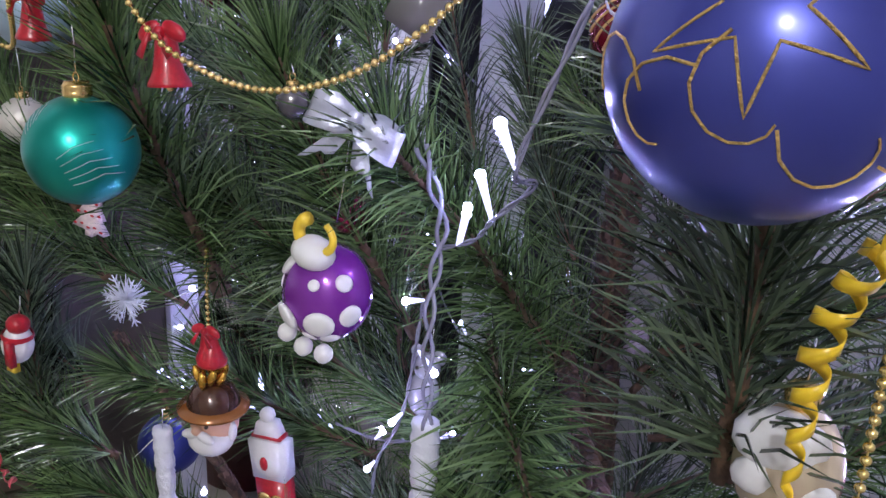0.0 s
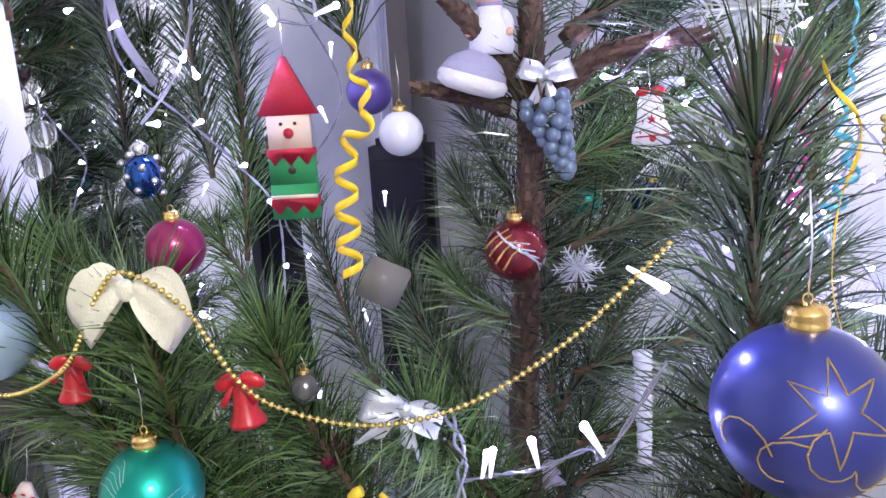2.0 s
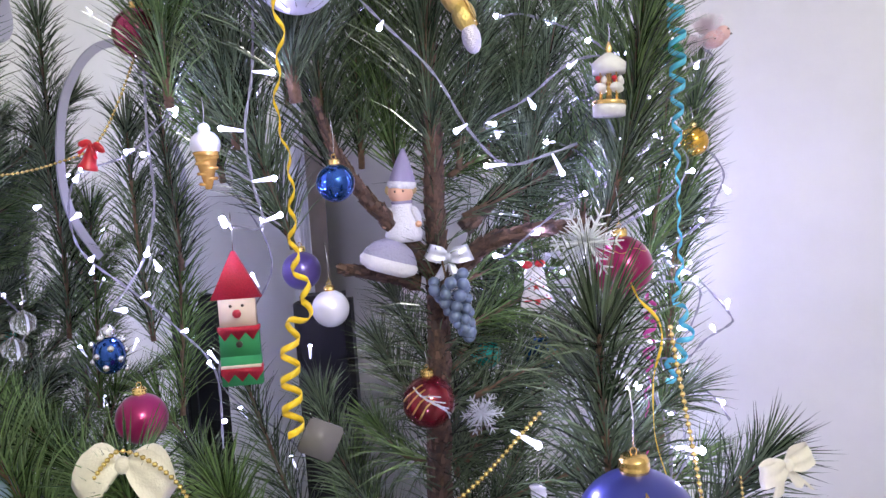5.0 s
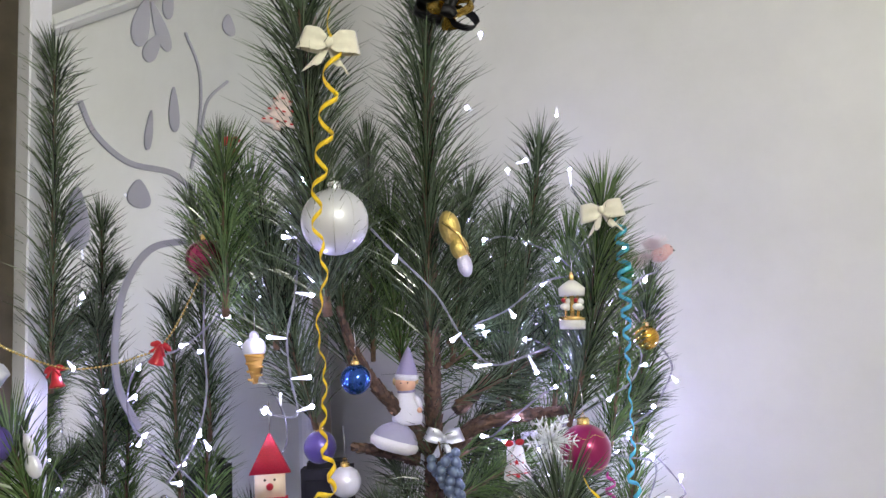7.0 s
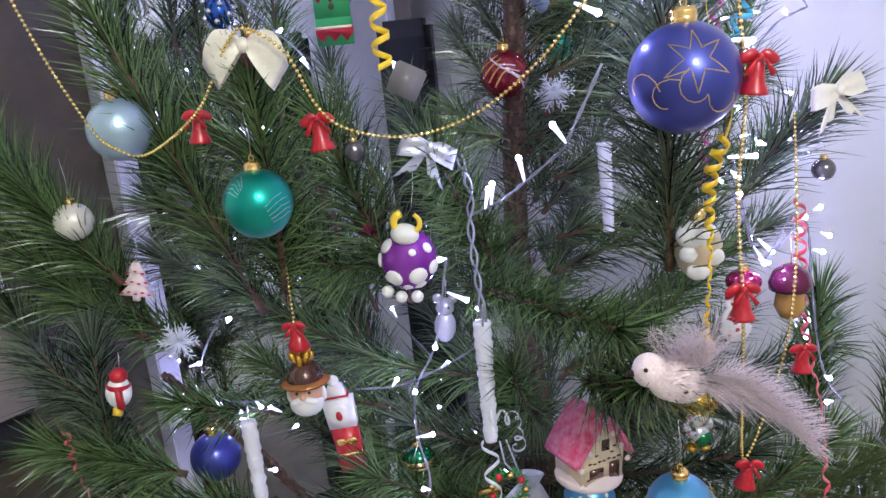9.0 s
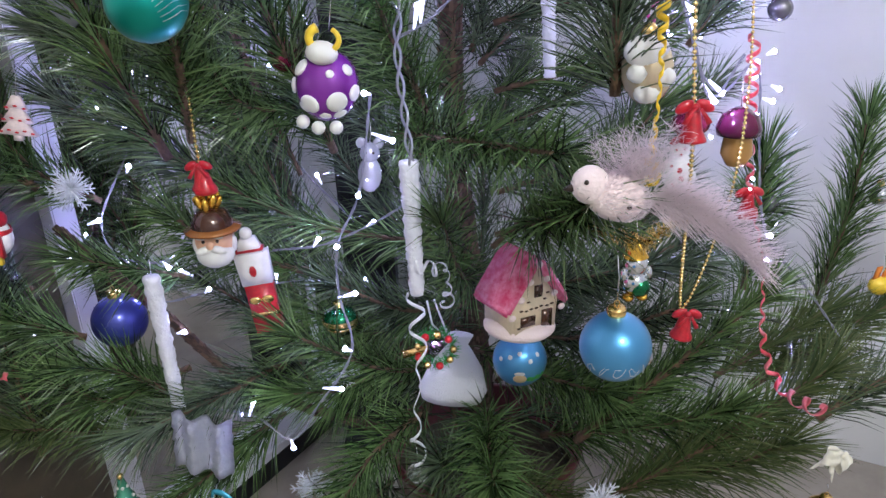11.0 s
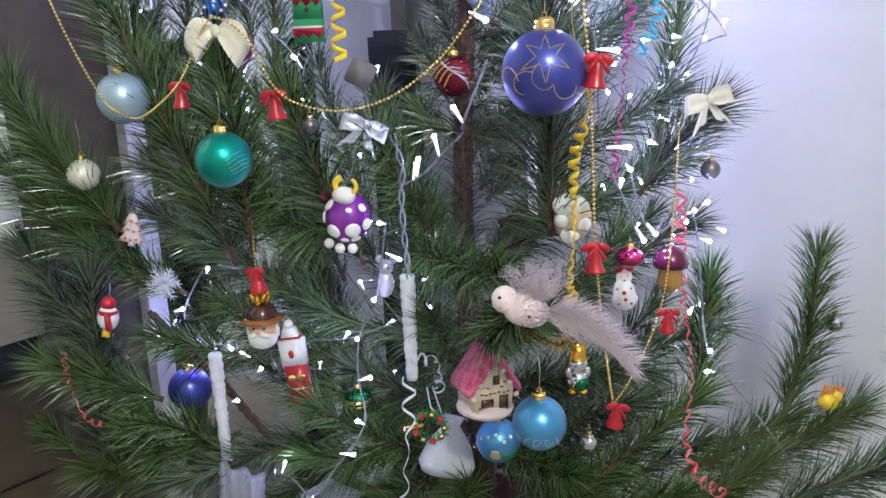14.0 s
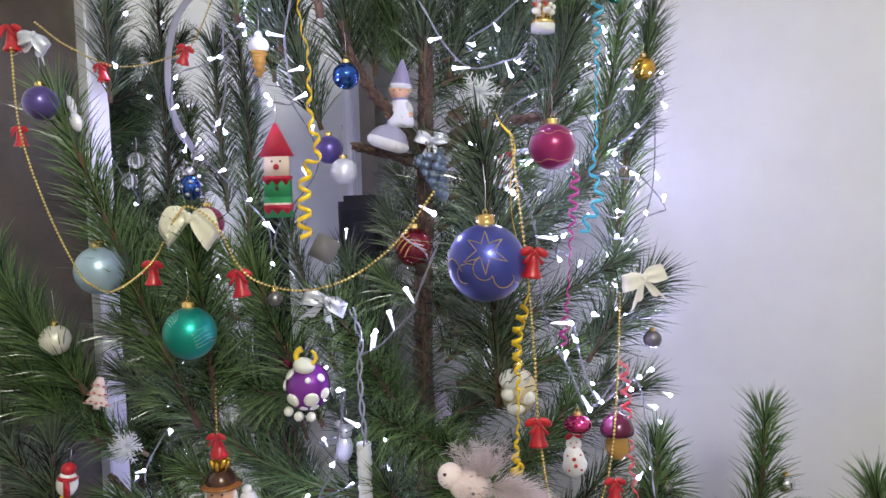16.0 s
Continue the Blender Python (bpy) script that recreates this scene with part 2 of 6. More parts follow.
def needles_mesh(pts, per_m, length, rng, spread=(28, 62), width=0.0012, start=0.0, material=None):
    """Needles in pairs along a stem, splayed forwards, thicker at the tip."""
    fr = frames_along(pts)
    total = path_length(pts)
    n = int(per_m * total)
    V, F = [], []
    for i in range(n + 40):
        s = start + (1 - start) * (i / n) if i < n else rng.uniform(0.97, 1.0)
        k = min(len(fr) - 1, int(s * (len(fr) - 1)))
        p, d, a, b = fr[k]
        if k + 1 < len(fr):
            p = p.lerp(fr[k + 1][0], s * (len(fr) - 1) - k)
        phi = rng.uniform(0, 2 * math.pi)
        th = math.radians(rng.uniform(*spread)) if i < n else math.radians(rng.uniform(5, 45))
        out = a * math.cos(phi) + b * math.sin(phi)
        v = d * math.cos(th) + out * math.sin(th)
        L = length * rng.uniform(0.72, 1.08) * (0.8 + 0.2 * math.sin(math.pi * min(1, s * 1.2 + 0.1)))
        tip = p + v * L + Vector((0, 0, -0.06 * L)) + out * (0.05 * L * rng.uniform(-1, 1))
        mid = p.lerp(tip, 0.55) + Vector((0, 0, 0.03 * L)) + d * 0.03 * L
        x = v.orthogonal().normalized()
        y = v.cross(x)
        w = width * rng.uniform(0.8, 1.2)
        o = len(V)
        for c, r in ((p + out * 0.002, w * 0.7), (mid, w * 0.62)):
            for q in (0, 2.094, 4.189):
                V.append(tuple(c + (x * math.cos(q) + y * math.sin(q)) * r))
        V.append(tuple(tip))
        for q in range(3):
            r = (q + 1) % 3
            F.append((o + q, o + r, o + 3 + r, o + 3 + q))
            F.append((o + 3 + q, o + 3 + r, o + 6))
    me = bpy.data.meshes.new("needles")
    me.from_pydata(V, [], F)
    me.materials.append(material or NEEDLE)
    return me


rng = random.Random(7)
age = random.Random(5)


def shoot(points, r=0.004, length=0.085, per_m=1700, start=0.04, spread=(22, 56), dry=False, wood=None):
    """One branch: a tapering stem and its needles."""
    length *= 1.18
    pts = smooth_path([local(p) for p in points], 14)
    stem = part("branch", tube(pts, r, r * 0.5, 7, rough=0.12), wood or TWIG, tree)
    nd = new("needles", needles_mesh(pts, per_m, length, rng, spread, start=start, material=NEEDLE_DRY if dry else NEEDLE_FRESH if age.random() < (0.75 if points[-1][1] < 0.17 else 0.25) else NEEDLE))
    nd.parent = stem
    tagged(nd, kind="stuff")
    return stem


def limb(points, r0, r1, name="limb"):
    pts = smooth_path([local(p) for p in points], 150 if name == "trunk" else 50)
    ob = part(name, tube(pts, r0, r1, 16, rough=0.2), BARK, tree, "scaly brown bark")
    lr = random.Random(len(points) * 31 + int(r0 * 1e4))
    fr = frames_along(pts)
    V, F = [], []
    for k in range(int(path_length(pts) * 900)):
        i = lr.randrange(len(fr) - 1)
        p, d, a, b = fr[i]
        q = lr.uniform(0, 2 * math.pi)
        rr = (r0 + (r1 - r0) * i / len(fr)) * 1.02
        o = a * math.cos(q) + b * math.sin(q)
        t = o.cross(d)
        c = p + o * rr + d * lr.uniform(-0.004, 0.004)
        w, h, lift = lr.uniform(0.0016, 0.0034), lr.uniform(0.003, 0.0065), lr.uniform(0.001, 0.0026)
        n0 = len(V)
        V += [tuple(c - t * w - d * h), tuple(c + t * w - d * h), tuple(c + t * w * 0.6 + d * h + o * lift), tuple(c - t * w * 0.6 + d * h + o * lift), tuple(c + d * h * 0.7 - o * 0.001)]
        F += [(n0, n0 + 1, n0 + 2, n0 + 3), (n0 + 3, n0 + 2, n0 + 4), (n0 + 1, n0 + 4, n0 + 2), (n0, n0 + 3, n0 + 4)]
    me = bpy.data.meshes.new("loose_bark")
    me.from_pydata(V, [], F)
    me.materials.append(SCALE)
    sc = new("loose_bark", me)
    sc.parent = ob
    tagged(sc, kind="stuff")
    return ob


limb([(-0.03, 0.30, 0.0), (-0.035, 0.31, 0.4), (-0.054, 0.310, 0.762), (-0.040, 0.280, 1.070), (-0.032, 0.275, 1.293), (-0.027, 0.270, 1.453), (-0.013, 0.250, 1.833)], 0.021, 0.006, "trunk")
limb([(-0.045, 0.270, 1.150), (-0.087, 0.255, 1.206), (-0.115, 0.250, 1.240), (-0.142, 0.250, 1.290), (-0.158, 0.250, 1.345)], 0.0115, 0.003)
limb([(-0.013, 0.270, 1.148), (0.034, 0.260, 1.178), (0.147, 0.240, 1.190)], 0.0105, 0.0055)
limb([(-0.058, 0.280, 1.134), (-0.110, 0.270, 1.149), (-0.148, 0.260, 1.158)], 0.009, 0.005)
limb([(0.001, 0.300, 1.192), (0.056, 0.330, 1.236)], 0.010, 0.006)
limb([(-0.081, 0.260, 0.736), (-0.027, 0.100, 0.752), (0.047, -0.080, 0.772)], 0.008, 0.004)
limb([(-0.136, 0.270, 0.290), (-0.332, 0.220, 0.422), (-0.427, 0.200, 0.552), (-0.513, 0.170, 0.681)], 0.007, 0.004)

# sparse old needles on the trunk itself
shoot([(-0.056, 0.300, 0.690), (-0.040, 0.280, 1.070), (-0.032, 0.275, 1.293), (-0.032, 0.270, 1.326)], 0.004, 0.075, 650, spread=(45, 85))
shoot([(-0.073, 0.300, 0.270), (-0.065, 0.300, 0.656), (-0.055, 0.300, 0.709)], 0.004, 0.07, 700, spread=(45, 85))
# leaders and upper shoots
shoot([(-0.036, 0.270, 1.264), (-0.028, 0.260, 1.533), (-0.016, 0.250, 1.824)], 0.007, 0.118, 1900, spread=(24, 56))
shoot([(-0.169, 0.160, 1.328), (-0.179, 0.100, 1.526), (-0.185, 0.060, 1.697)], 0.006, 0.108, 2300, spread=(24, 58))
shoot([(-0.298, 0.200, 1.336), (-0.289, 0.150, 1.514)], 0.005)
shoot([(0.083, 0.330, 1.240), (0.126, 0.360, 1.392), (0.167, 0.380, 1.584)], 0.005)
shoot([(0.166, 0.240, 1.207), (0.182, 0.200, 1.357), (0.198, 0.180, 1.460)], 0.005)
shoot([(0.285, 0.400, 1.104), (0.324, 0.420, 1.242), (0.344, 0.420, 1.370)], 0.005, 0.075, 1250)
shoot([(-0.114, 0.300, 1.268), (-0.111, 0.320, 1.431), (-0.109, 0.330, 1.578)], 0.004)
shoot([(0.038, 0.360, 1.259), (0.057, 0.380, 1.362), (0.060, 0.400, 1.435)], 0.004)
shoot([(-0.236, 0.200, 1.290), (-0.241, 0.200, 1.377), (-0.246, 0.200, 1.435)], 0.004)
shoot([(-0.268, 0.280, 1.262), (-0.271, 0.240, 1.382), (-0.269, 0.220, 1.492)], 0.004, 0.10, 2000)
shoot([(-0.147, 0.300, 1.254), (-0.154, 0.280, 1.364), (-0.154, 0.260, 1.472)], 0.004, 0.10, 2000)
shoot([(-0.072, 0.300, 1.250), (-0.081, 0.320, 1.364), (-0.080, 0.330, 1.482)], 0.004, 0.10, 2000)
shoot([(-0.000, 0.320, 1.261), (0.020, 0.330, 1.376), (0.036, 0.330, 1.495)], 0.004, 0.10, 2000)
shoot([(0.082, 0.340, 1.190), (0.086, 0.360, 1.324), (0.099, 0.360, 1.446)], 0.004, 0.10, 2000)
shoot([(0.150, 0.340, 1.186), (0.176, 0.340, 1.302), (0.194, 0.340, 1.421)], 0.004, 0.10, 2000)
shoot([(0.236, 0.360, 1.112), (0.260, 0.360, 1.229), (0.281, 0.360, 1.367)], 0.004, 0.075, 1300)
shoot([(-0.194, 0.260, 1.184), (-0.217, 0.220, 1.289), (-0.226, 0.200, 1.376)], 0.004, 0.09, 1800)
# tufts beside the camera's way
shoot([(0.061, -0.040, 0.831), (0.057, -0.050, 0.990), (0.053, -0.055, 1.085), (0.050, -0.070, 1.125)], 0.005, 0.095, 2300, 0.0, (26, 74))
shoot([(0.190, 0.160, 0.838), (0.227, 0.140, 0.905), (0.263, 0.130, 0.944)], 0.004)
shoot([(0.261, 0.420, 0.860), (0.298, 0.420, 1.113), (0.339, 0.420, 1.331)], 0.006, 0.075, 1250)
shoot([(0.139, 0.220, 1.169), (0.172, 0.200, 1.285), (0.197, 0.200, 1.394)], 0.004)
shoot([(0.614, 0.200, 0.521), (0.611, 0.200, 0.589), (0.607, 0.200, 0.631)], 0.004, 0.075)
shoot([(0.277, 0.160, 0.548), (0.286, 0.160, 0.714)], 0.004, 0.07)
shoot([(0.450, 0.300, 0.441), (0.479, 0.300, 0.593), (0.485, 0.300, 0.712)], 0.005, 0.075)
shoot([(0.064, 0.100, 0.391), (0.155, 0.060, 0.503), (0.244, 0.040, 0.600)], 0.006, 0.07)
shoot([(0.368, 0.120, 0.383), (0.436, 0.120, 0.425), (0.530, 0.120, 0.465)], 0.007, 0.08)
shoot([(0.065, 0.100, 0.282), (0.203, 0.060, 0.397), (0.325, 0.040, 0.503)], 0.006, 0.085, dry=True)
shoot([(0.318, 0.200, 0.383), (0.428, 0.200, 0.453), (0.505, 0.200, 0.503)], 0.006, 0.085, dry=True)
shoot([(-0.041, 0.100, 0.445), (-0.051, -0.020, 0.474), (-0.054, -0.100, 0.501)], 0.004, 0.075, 2200)
shoot([(-0.108, 0.180, 0.401), (-0.170, 0.080, 0.416), (-0.210, 0.000, 0.408)], 0.005, 0.08)
shoot([(-0.181, 0.150, 0.247), (-0.227, 0.020, 0.344), (-0.275, -0.050, 0.363)], 0.005, 0.08)
shoot([(-0.288, 0.200, 0.468), (-0.357, 0.120, 0.474), (-0.431, 0.080, 0.463)], 0.005, 0.08)
shoot([(-0.413, 0.200, 0.415), (-0.459, 0.150, 0.496), (-0.505, 0.120, 0.528)], 0.005, 0.08)
shoot([(-0.498, 0.200, 0.378), (-0.554, 0.150, 0.426), (-0.588, 0.100, 0.463)], 0.004, 0.07, dry=True)
shoot([(-0.593, 0.160, 0.383), (-0.579, 0.130, 0.576), (-0.567, 0.120, 0.741)], 0.005, 0.08)
shoot([(-0.653, 0.160, 0.459), (-0.680, 0.150, 0.501)], 0.003, 0.05)
shoot([(-0.534, 0.160, 0.805), (-0.591, 0.130, 0.911), (-0.639, 0.120, 1.007)], 0.005, 0.085, 2600)
shoot([(-0.530, 0.190, 0.720), (-0.600, 0.165, 0.800), (-0.670, 0.150, 0.900)], 0.005, 0.085, 2400)
shoot([(-0.560, 0.180, 0.600), (-0.620, 0.150, 0.680), (-0.660, 0.140, 0.780)], 0.005, 0.080, 2400)
shoot([(-0.500, 0.150, 0.550), (-0.560, 0.120, 0.590), (-0.620, 0.100, 0.620)], 0.005, 0.080, 2200)
shoot([(-0.300, 0.220, 0.790), (-0.390, 0.190, 0.850), (-0.470, 0.170, 0.890)], 0.004, 0.080, 1900)
shoot([(-0.340, 0.270, 0.680), (-0.430, 0.250, 0.750), (-0.510, 0.240, 0.810)], 0.004, 0.080, 1900)
shoot([(-0.320, 0.210, 0.900), (-0.390, 0.180, 0.960), (-0.450, 0.160, 1.040)], 0.004, 0.080, 1900)
shoot([(-0.370, 0.160, 0.753), (-0.439, 0.090, 1.019), (-0.495, 0.060, 1.210)], 0.006)
shoot([(-0.330, 0.120, 0.780), (-0.301, 0.020, 0.922), (-0.293, -0.030, 1.027)], 0.005)
shoot([(-0.196, 0.200, 0.739), (-0.236, 0.120, 0.890), (-0.251, 0.080, 0.978)], 0.005)
shoot([(-0.066, 0.250, 0.705), (-0.114, 0.120, 0.856), (-0.141, 0.030, 0.938)], 0.005)
shoot([(-0.128, 0.200, 0.756), (-0.049, 0.020, 0.784), (0.007, -0.100, 0.801)], 0.004, 0.075)
shoot([(-0.015, 0.000, 0.711), (0.012, -0.100, 0.750), (0.019, -0.150, 0.782)], 0.004, 0.07, 2400)
# low skirt
shoot([(-0.301, 0.220, 0.383), (-0.387, 0.140, 0.354), (-0.443, 0.080, 0.339)], 0.005, 0.08)
shoot([(-0.413, 0.220, 0.461), (-0.494, 0.160, 0.456), (-0.532, 0.120, 0.512)], 0.005, 0.08)
shoot([(-0.254, 0.250, 0.572), (-0.335, 0.200, 0.626), (-0.377, 0.160, 0.687)], 0.005, 0.08)
shoot([(-0.406, 0.250, 0.576), (-0.458, 0.200, 0.613), (-0.493, 0.160, 0.644)], 0.004, 0.075)
shoot([(-0.167, 0.200, 0.273), (-0.212, 0.060, 0.332), (-0.261, 0.000, 0.333)], 0.005, 0.08, 1700)
shoot([(-0.098, 0.200, 0.252), (-0.121, 0.050, 0.303), (-0.146, 0.000, 0.306)], 0.005, 0.08)
shoot([(-0.028, 0.200, 0.292), (0.047, 0.080, 0.315), (0.100, 0.020, 0.315)], 0.005, 0.08, dry=True)
shoot([(0.040, 0.200, 0.330), (0.142, 0.120, 0.387), (0.228, 0.060, 0.446)], 0.005, 0.085)
shoot([(0.133, 0.140, 0.291), (0.226, 0.080, 0.349), (0.288, 0.040, 0.409)], 0.005, 0.085, dry=True)
shoot([(0.268, 0.200, 0.402), (0.358, 0.200, 0.455), (0.409, 0.200, 0.488)], 0.005, 0.085, dry=True)
shoot([(-0.143, 0.240, 0.446), (-0.209, 0.160, 0.451), (-0.271, 0.120, 0.473)], 0.004, 0.08)
shoot([(-0.073, 0.260, 0.510), (-0.169, 0.200, 0.502), (-0.224, 0.160, 0.555)], 0.004, 0.08)
shoot([(-0.041, 0.260, 0.434), (0.038, 0.160, 0.446), (0.089, 0.080, 0.470)], 0.004, 0.08)
shoot([(-0.006, 0.260, 0.508), (0.097, 0.160, 0.579), (0.185, 0.100, 0.614)], 0.004, 0.08)
shoot([(-0.490, 0.250, 0.683), (-0.538, 0.200, 0.745), (-0.557, 0.170, 0.839)], 0.004, 0.08)
shoot([(-0.202, 0.250, 0.785), (-0.273, 0.160, 0.802), (-0.305, 0.100, 0.864)], 0.004, 0.08)
# inner shoots round the trunk
fill = random.Random(3)
for k in range(62):
    z = 0.30 + 1.02 * (k / 62)
    az = k * 2.39996 + fill.uniform(-0.3, 0.3)
    dx, dy = math.cos(az), math.sin(az)
    if 0.60 < z < 1.32 and dx < -0.1:
        continue
    if z > 0.62 and dy < 0.15:
        dy = abs(dy) * 0.7 + 0.1
    reach = 0.40 - 0.32 * max(0, z - 0.9)
    out = reach * fill.uniform(0.65, 1.0) * (0.8 if dy < -0.3 else 1.0)
    x0, y0 = -0.03 + 0.03 * dx, 0.29 + 0.03 * dy
    x1, y1 = min(0.30, -0.03 + out * 1.1 * dx), 0.30 + out * dy
    up = fill.uniform(0.08, 0.20)
    shoot([(x0, y0, z), ((x0 + x1) / 2, (y0 + y1) / 2, z + up * 0.3), (x1, y1, z + up)], 0.004, 0.082, 1050, 0.02)
limb([(-0.04, 0.32, 0.42), (-0.16, 0.36, 0.40), (-0.27, 0.40, 0.50), (-0.30, 0.41, 0.70), (-0.33, 0.40, 0.86)], 0.010, 0.003)
# shoots between trunk and mirror
for k in range(17):
    z = 0.34 + 0.92 * (k / 17)
    if z > 0.88:
        continue
    bx, by = -0.30 + fill.uniform(-0.05, 0.03), 0.44 + fill.uniform(-0.06, 0.06)
    tx, ty = bx - fill.uniform(0.02, 0.10), by + fill.uniform(-0.08, 0.04)
    shoot([(bx + 0.05, by - 0.04, z - 0.06), (bx, by, z + 0.06), (tx, ty, min(1.02, z + fill.uniform(0.16, 0.26)))], 0.004, 0.082, 850, 0.02)
shoot([(-0.100, 0.360, 0.780), (-0.160, 0.400, 0.870), (-0.195, 0.440, 0.965)], 0.004, 0.082, 1500)
shoot([(-0.080, 0.350, 0.700), (-0.130, 0.400, 0.790), (-0.160, 0.440, 0.880)], 0.004, 0.082, 1500)
# back shoots, best seen in the mirror: each given as its mirror image and the glass's distance
mf = random.Random(12)
for base, tip, gap in (((-0.647, 0.399, 1.249), (-0.647, 0.399, 1.735), 0.05),
                  ((-0.579, 0.632, 1.154), (-0.596, 0.607, 1.532), 0.12),
                  ((-0.470, 0.838, 1.400), (-0.442, 0.880, 1.760), 0.14),
                  ((-0.586, 0.585, 1.062), (-0.593, 0.574, 1.353), 0.10),
                  ((-0.565, 0.618, 0.948), (-0.556, 0.631, 1.249), 0.10)):
    a, b = Vector(base) + ALONG_WALL * 2 * gap, Vector(tip) + ALONG_WALL * 2 * gap
    m = a.lerp(b, 0.5) + Vector((mf.uniform(-0.012, 0.012), mf.uniform(-0.012, 0.012), 0))
    shoot([a, m, b], 0.004, 0.076, 1250, 0.02, (26, 60))
# old shoots on both sides of the bare trunk
for side, pts in ((-1, ((-0.054, 0.300, 0.973), (-0.079, 0.330, 0.995), (-0.106, 0.360, 1.048))), (-1, ((-0.058, 0.300, 0.919), (-0.091, 0.330, 0.919), (-0.120, 0.360, 0.948))),
                  (-1, ((-0.047, 0.300, 1.027), (-0.067, 0.340, 1.062), (-0.087, 0.380, 1.108))), (-1, ((-0.084, 0.300, 0.699), (-0.136, 0.340, 0.709), (-0.181, 0.380, 0.755))),
                  (1, ((-0.033, 0.300, 0.985), (0.010, 0.360, 0.995), (0.048, 0.400, 1.043))), (1, ((-0.038, 0.300, 0.917), (0.004, 0.360, 0.908), (0.049, 0.400, 0.937))), (1, ((-0.029, 0.300, 1.052), (0.007, 0.360, 1.068), (0.038, 0.400, 1.119)))):
    shoot(list(pts), 0.0035, 0.070, 1500, 0.0, (26, 66))
# ---- glass baubles ----
def bauble(center, d, material, label, string=0.045, cap=GOLD, squash=1.0, group="glass baubles"):
    r = d / 2
    bm = bmesh.new()
    bmesh.ops.create_uvsphere(bm, u_segments=48, v_segments=24, radius=r, matrix=Matrix.Diagonal((1, 1, squash, 1)))
    ob = thing("glass_bauble", bm, material, label, "bauble", group, m=Matrix.Translation(center))
    c = 0.17 * r + 0.002
    z = r * squash
    prof = [(c * 1.02, -0.12 * r), (c * 1.05, 0.0)]
    for k in range(3):
        prof += [(c * 1.12, 0.06 * r + 0.05 * r * k), (c, 0.085 * r + 0.05 * r * k)]
    prof += [(c * 0.9, 0.24 * r), (0, 0.25 * r)]
    cp = part("cap", lathe([(a, b + z) for a, b in prof], 20), cap, ob, "crimped metal cap")
    ring = [Vector((0.0022 * math.cos(t), 0, z + 0.25 * r + 0.002 + 0.0026 * math.sin(t))) for t in [2 * math.pi * k / 10 for k in range(11)]]
    part("loop", tube(ring, 0.0004, seg=5), cap, cp)
    if string:
        part("hanger", tube([Vector((0, 0, z + 0.25 * r + 0.003)), Vector((0.001, 0, z + 0.25 * r + string * 0.5)), Vector((-0.001, 0, z + 0.25 * r + string))], 0.0005, seg=5), SILVER, ob, "thin silver hanging loop")
    return ob


BLUE_SATIN = mat("blue_satin_glass", (0.050, 0.062, 0.33), 0.34, 0.55, coat=0.6)
TEAL = mat("teal_satin_glass", (0.008, 0.33, 0.26), 0.34, 0.80, coat=0.3)
LBLUE = mat("pale_blue_satin_glass", (0.42, 0.56, 0.68), 0.32, 0.5, coat=0.2, bump=0.2, bump_scale=400)
PEARL = mat("pearl_glass", (0.74, 0.70, 0.60), 0.34, 0.25, coat=0.12, bump=0.3, bump_scale=400)
MAGENTA = mat("magenta_satin_glass", (0.30, 0.006, 0.095), 0.28, 0.5, coat=0.6)
PWHITE = mat("pearl_white_glass", (0.74, 0.74, 0.80), 0.3, 0.25, coat=0.5)
BLUE_MIRROR = mat("blue_mirror_glass", (0.02, 0.10, 0.42), 0.06, 0.9, coat=0.6)
RED_GLASS = mat("red_patterned_glass", (0.10, 0.001, 0.008), 0.14, 0.5, coat=0.7, vary=0.3, scale=22, color2=(0.24, 0.008, 0.022))
VIOLET = mat("violet_satin_glass", (0.11, 0.075, 0.29), 0.3, 0.5, coat=0.5)
GOLD_GLASS = mat("gold_glass", (0.72, 0.42, 0.06), 0.18, 0.85)
GREY_GLASS = mat("smoky_grey_glass", (0.20, 0.19, 0.20), 0.2, 0.7)
SILVER_GLASS = mat("silver_mirror_glass", (0.75, 0.76, 0.80), 0.08, 1.0)
SKY = mat("sky_blue_satin_glass", (0.09, 0.33, 0.62), 0.32, 0.6, coat=0.5)
CLEAR = mat("clear_glass", (0.9, 0.95, 0.95), 0.03, trans=0.95)
PURPLE_RED = mat("purple_red_glass", (0.36, 0.02, 0.10), 0.12, 0.7, coat=0.6)
GREEN_GLASS = mat("green_glass", (0.01, 0.20, 0.07), 0.1, 0.8, coat=0.5)
for m in (BLUE_SATIN, TEAL, LBLUE, PEARL, MAGENTA, PWHITE, VIOLET, SKY):
    m.node_tree.nodes["Principled BSDF"].inputs["Coat Roughness"].default_value = 0.17
blue_bauble = bauble((0.050, -0.130, 1.006), 0.080, BLUE_SATIN, "large matt royal-blue glass bauble with gold star swirls", 0.05)
teal_bauble = bauble((-0.300, -0.034, 0.924), 0.062, TEAL, "matt teal glass bauble with faint white frost")
bauble((-0.461, 0.076, 0.992), 0.064, LBLUE, "pale blue satin glass bauble")
bauble((-0.561, 0.134, 0.890), 0.043, PEARL, "small ivory pearl bauble")
magenta_bauble = bauble((0.150, 0.190, 1.142), 0.066, MAGENTA, "magenta satin bauble with gold lines")
bauble((-0.157, 0.230, 1.118), 0.040, PWHITE, "small white pearl bauble")
bauble((-0.138, 0.170, 1.249), 0.038, BLUE_MIRROR, "small shiny blue mirror-glass bauble")
bauble((-0.192, 0.300, 1.156), 0.045, VIOLET, "dusky blue bauble half behind a ribbon", 0)
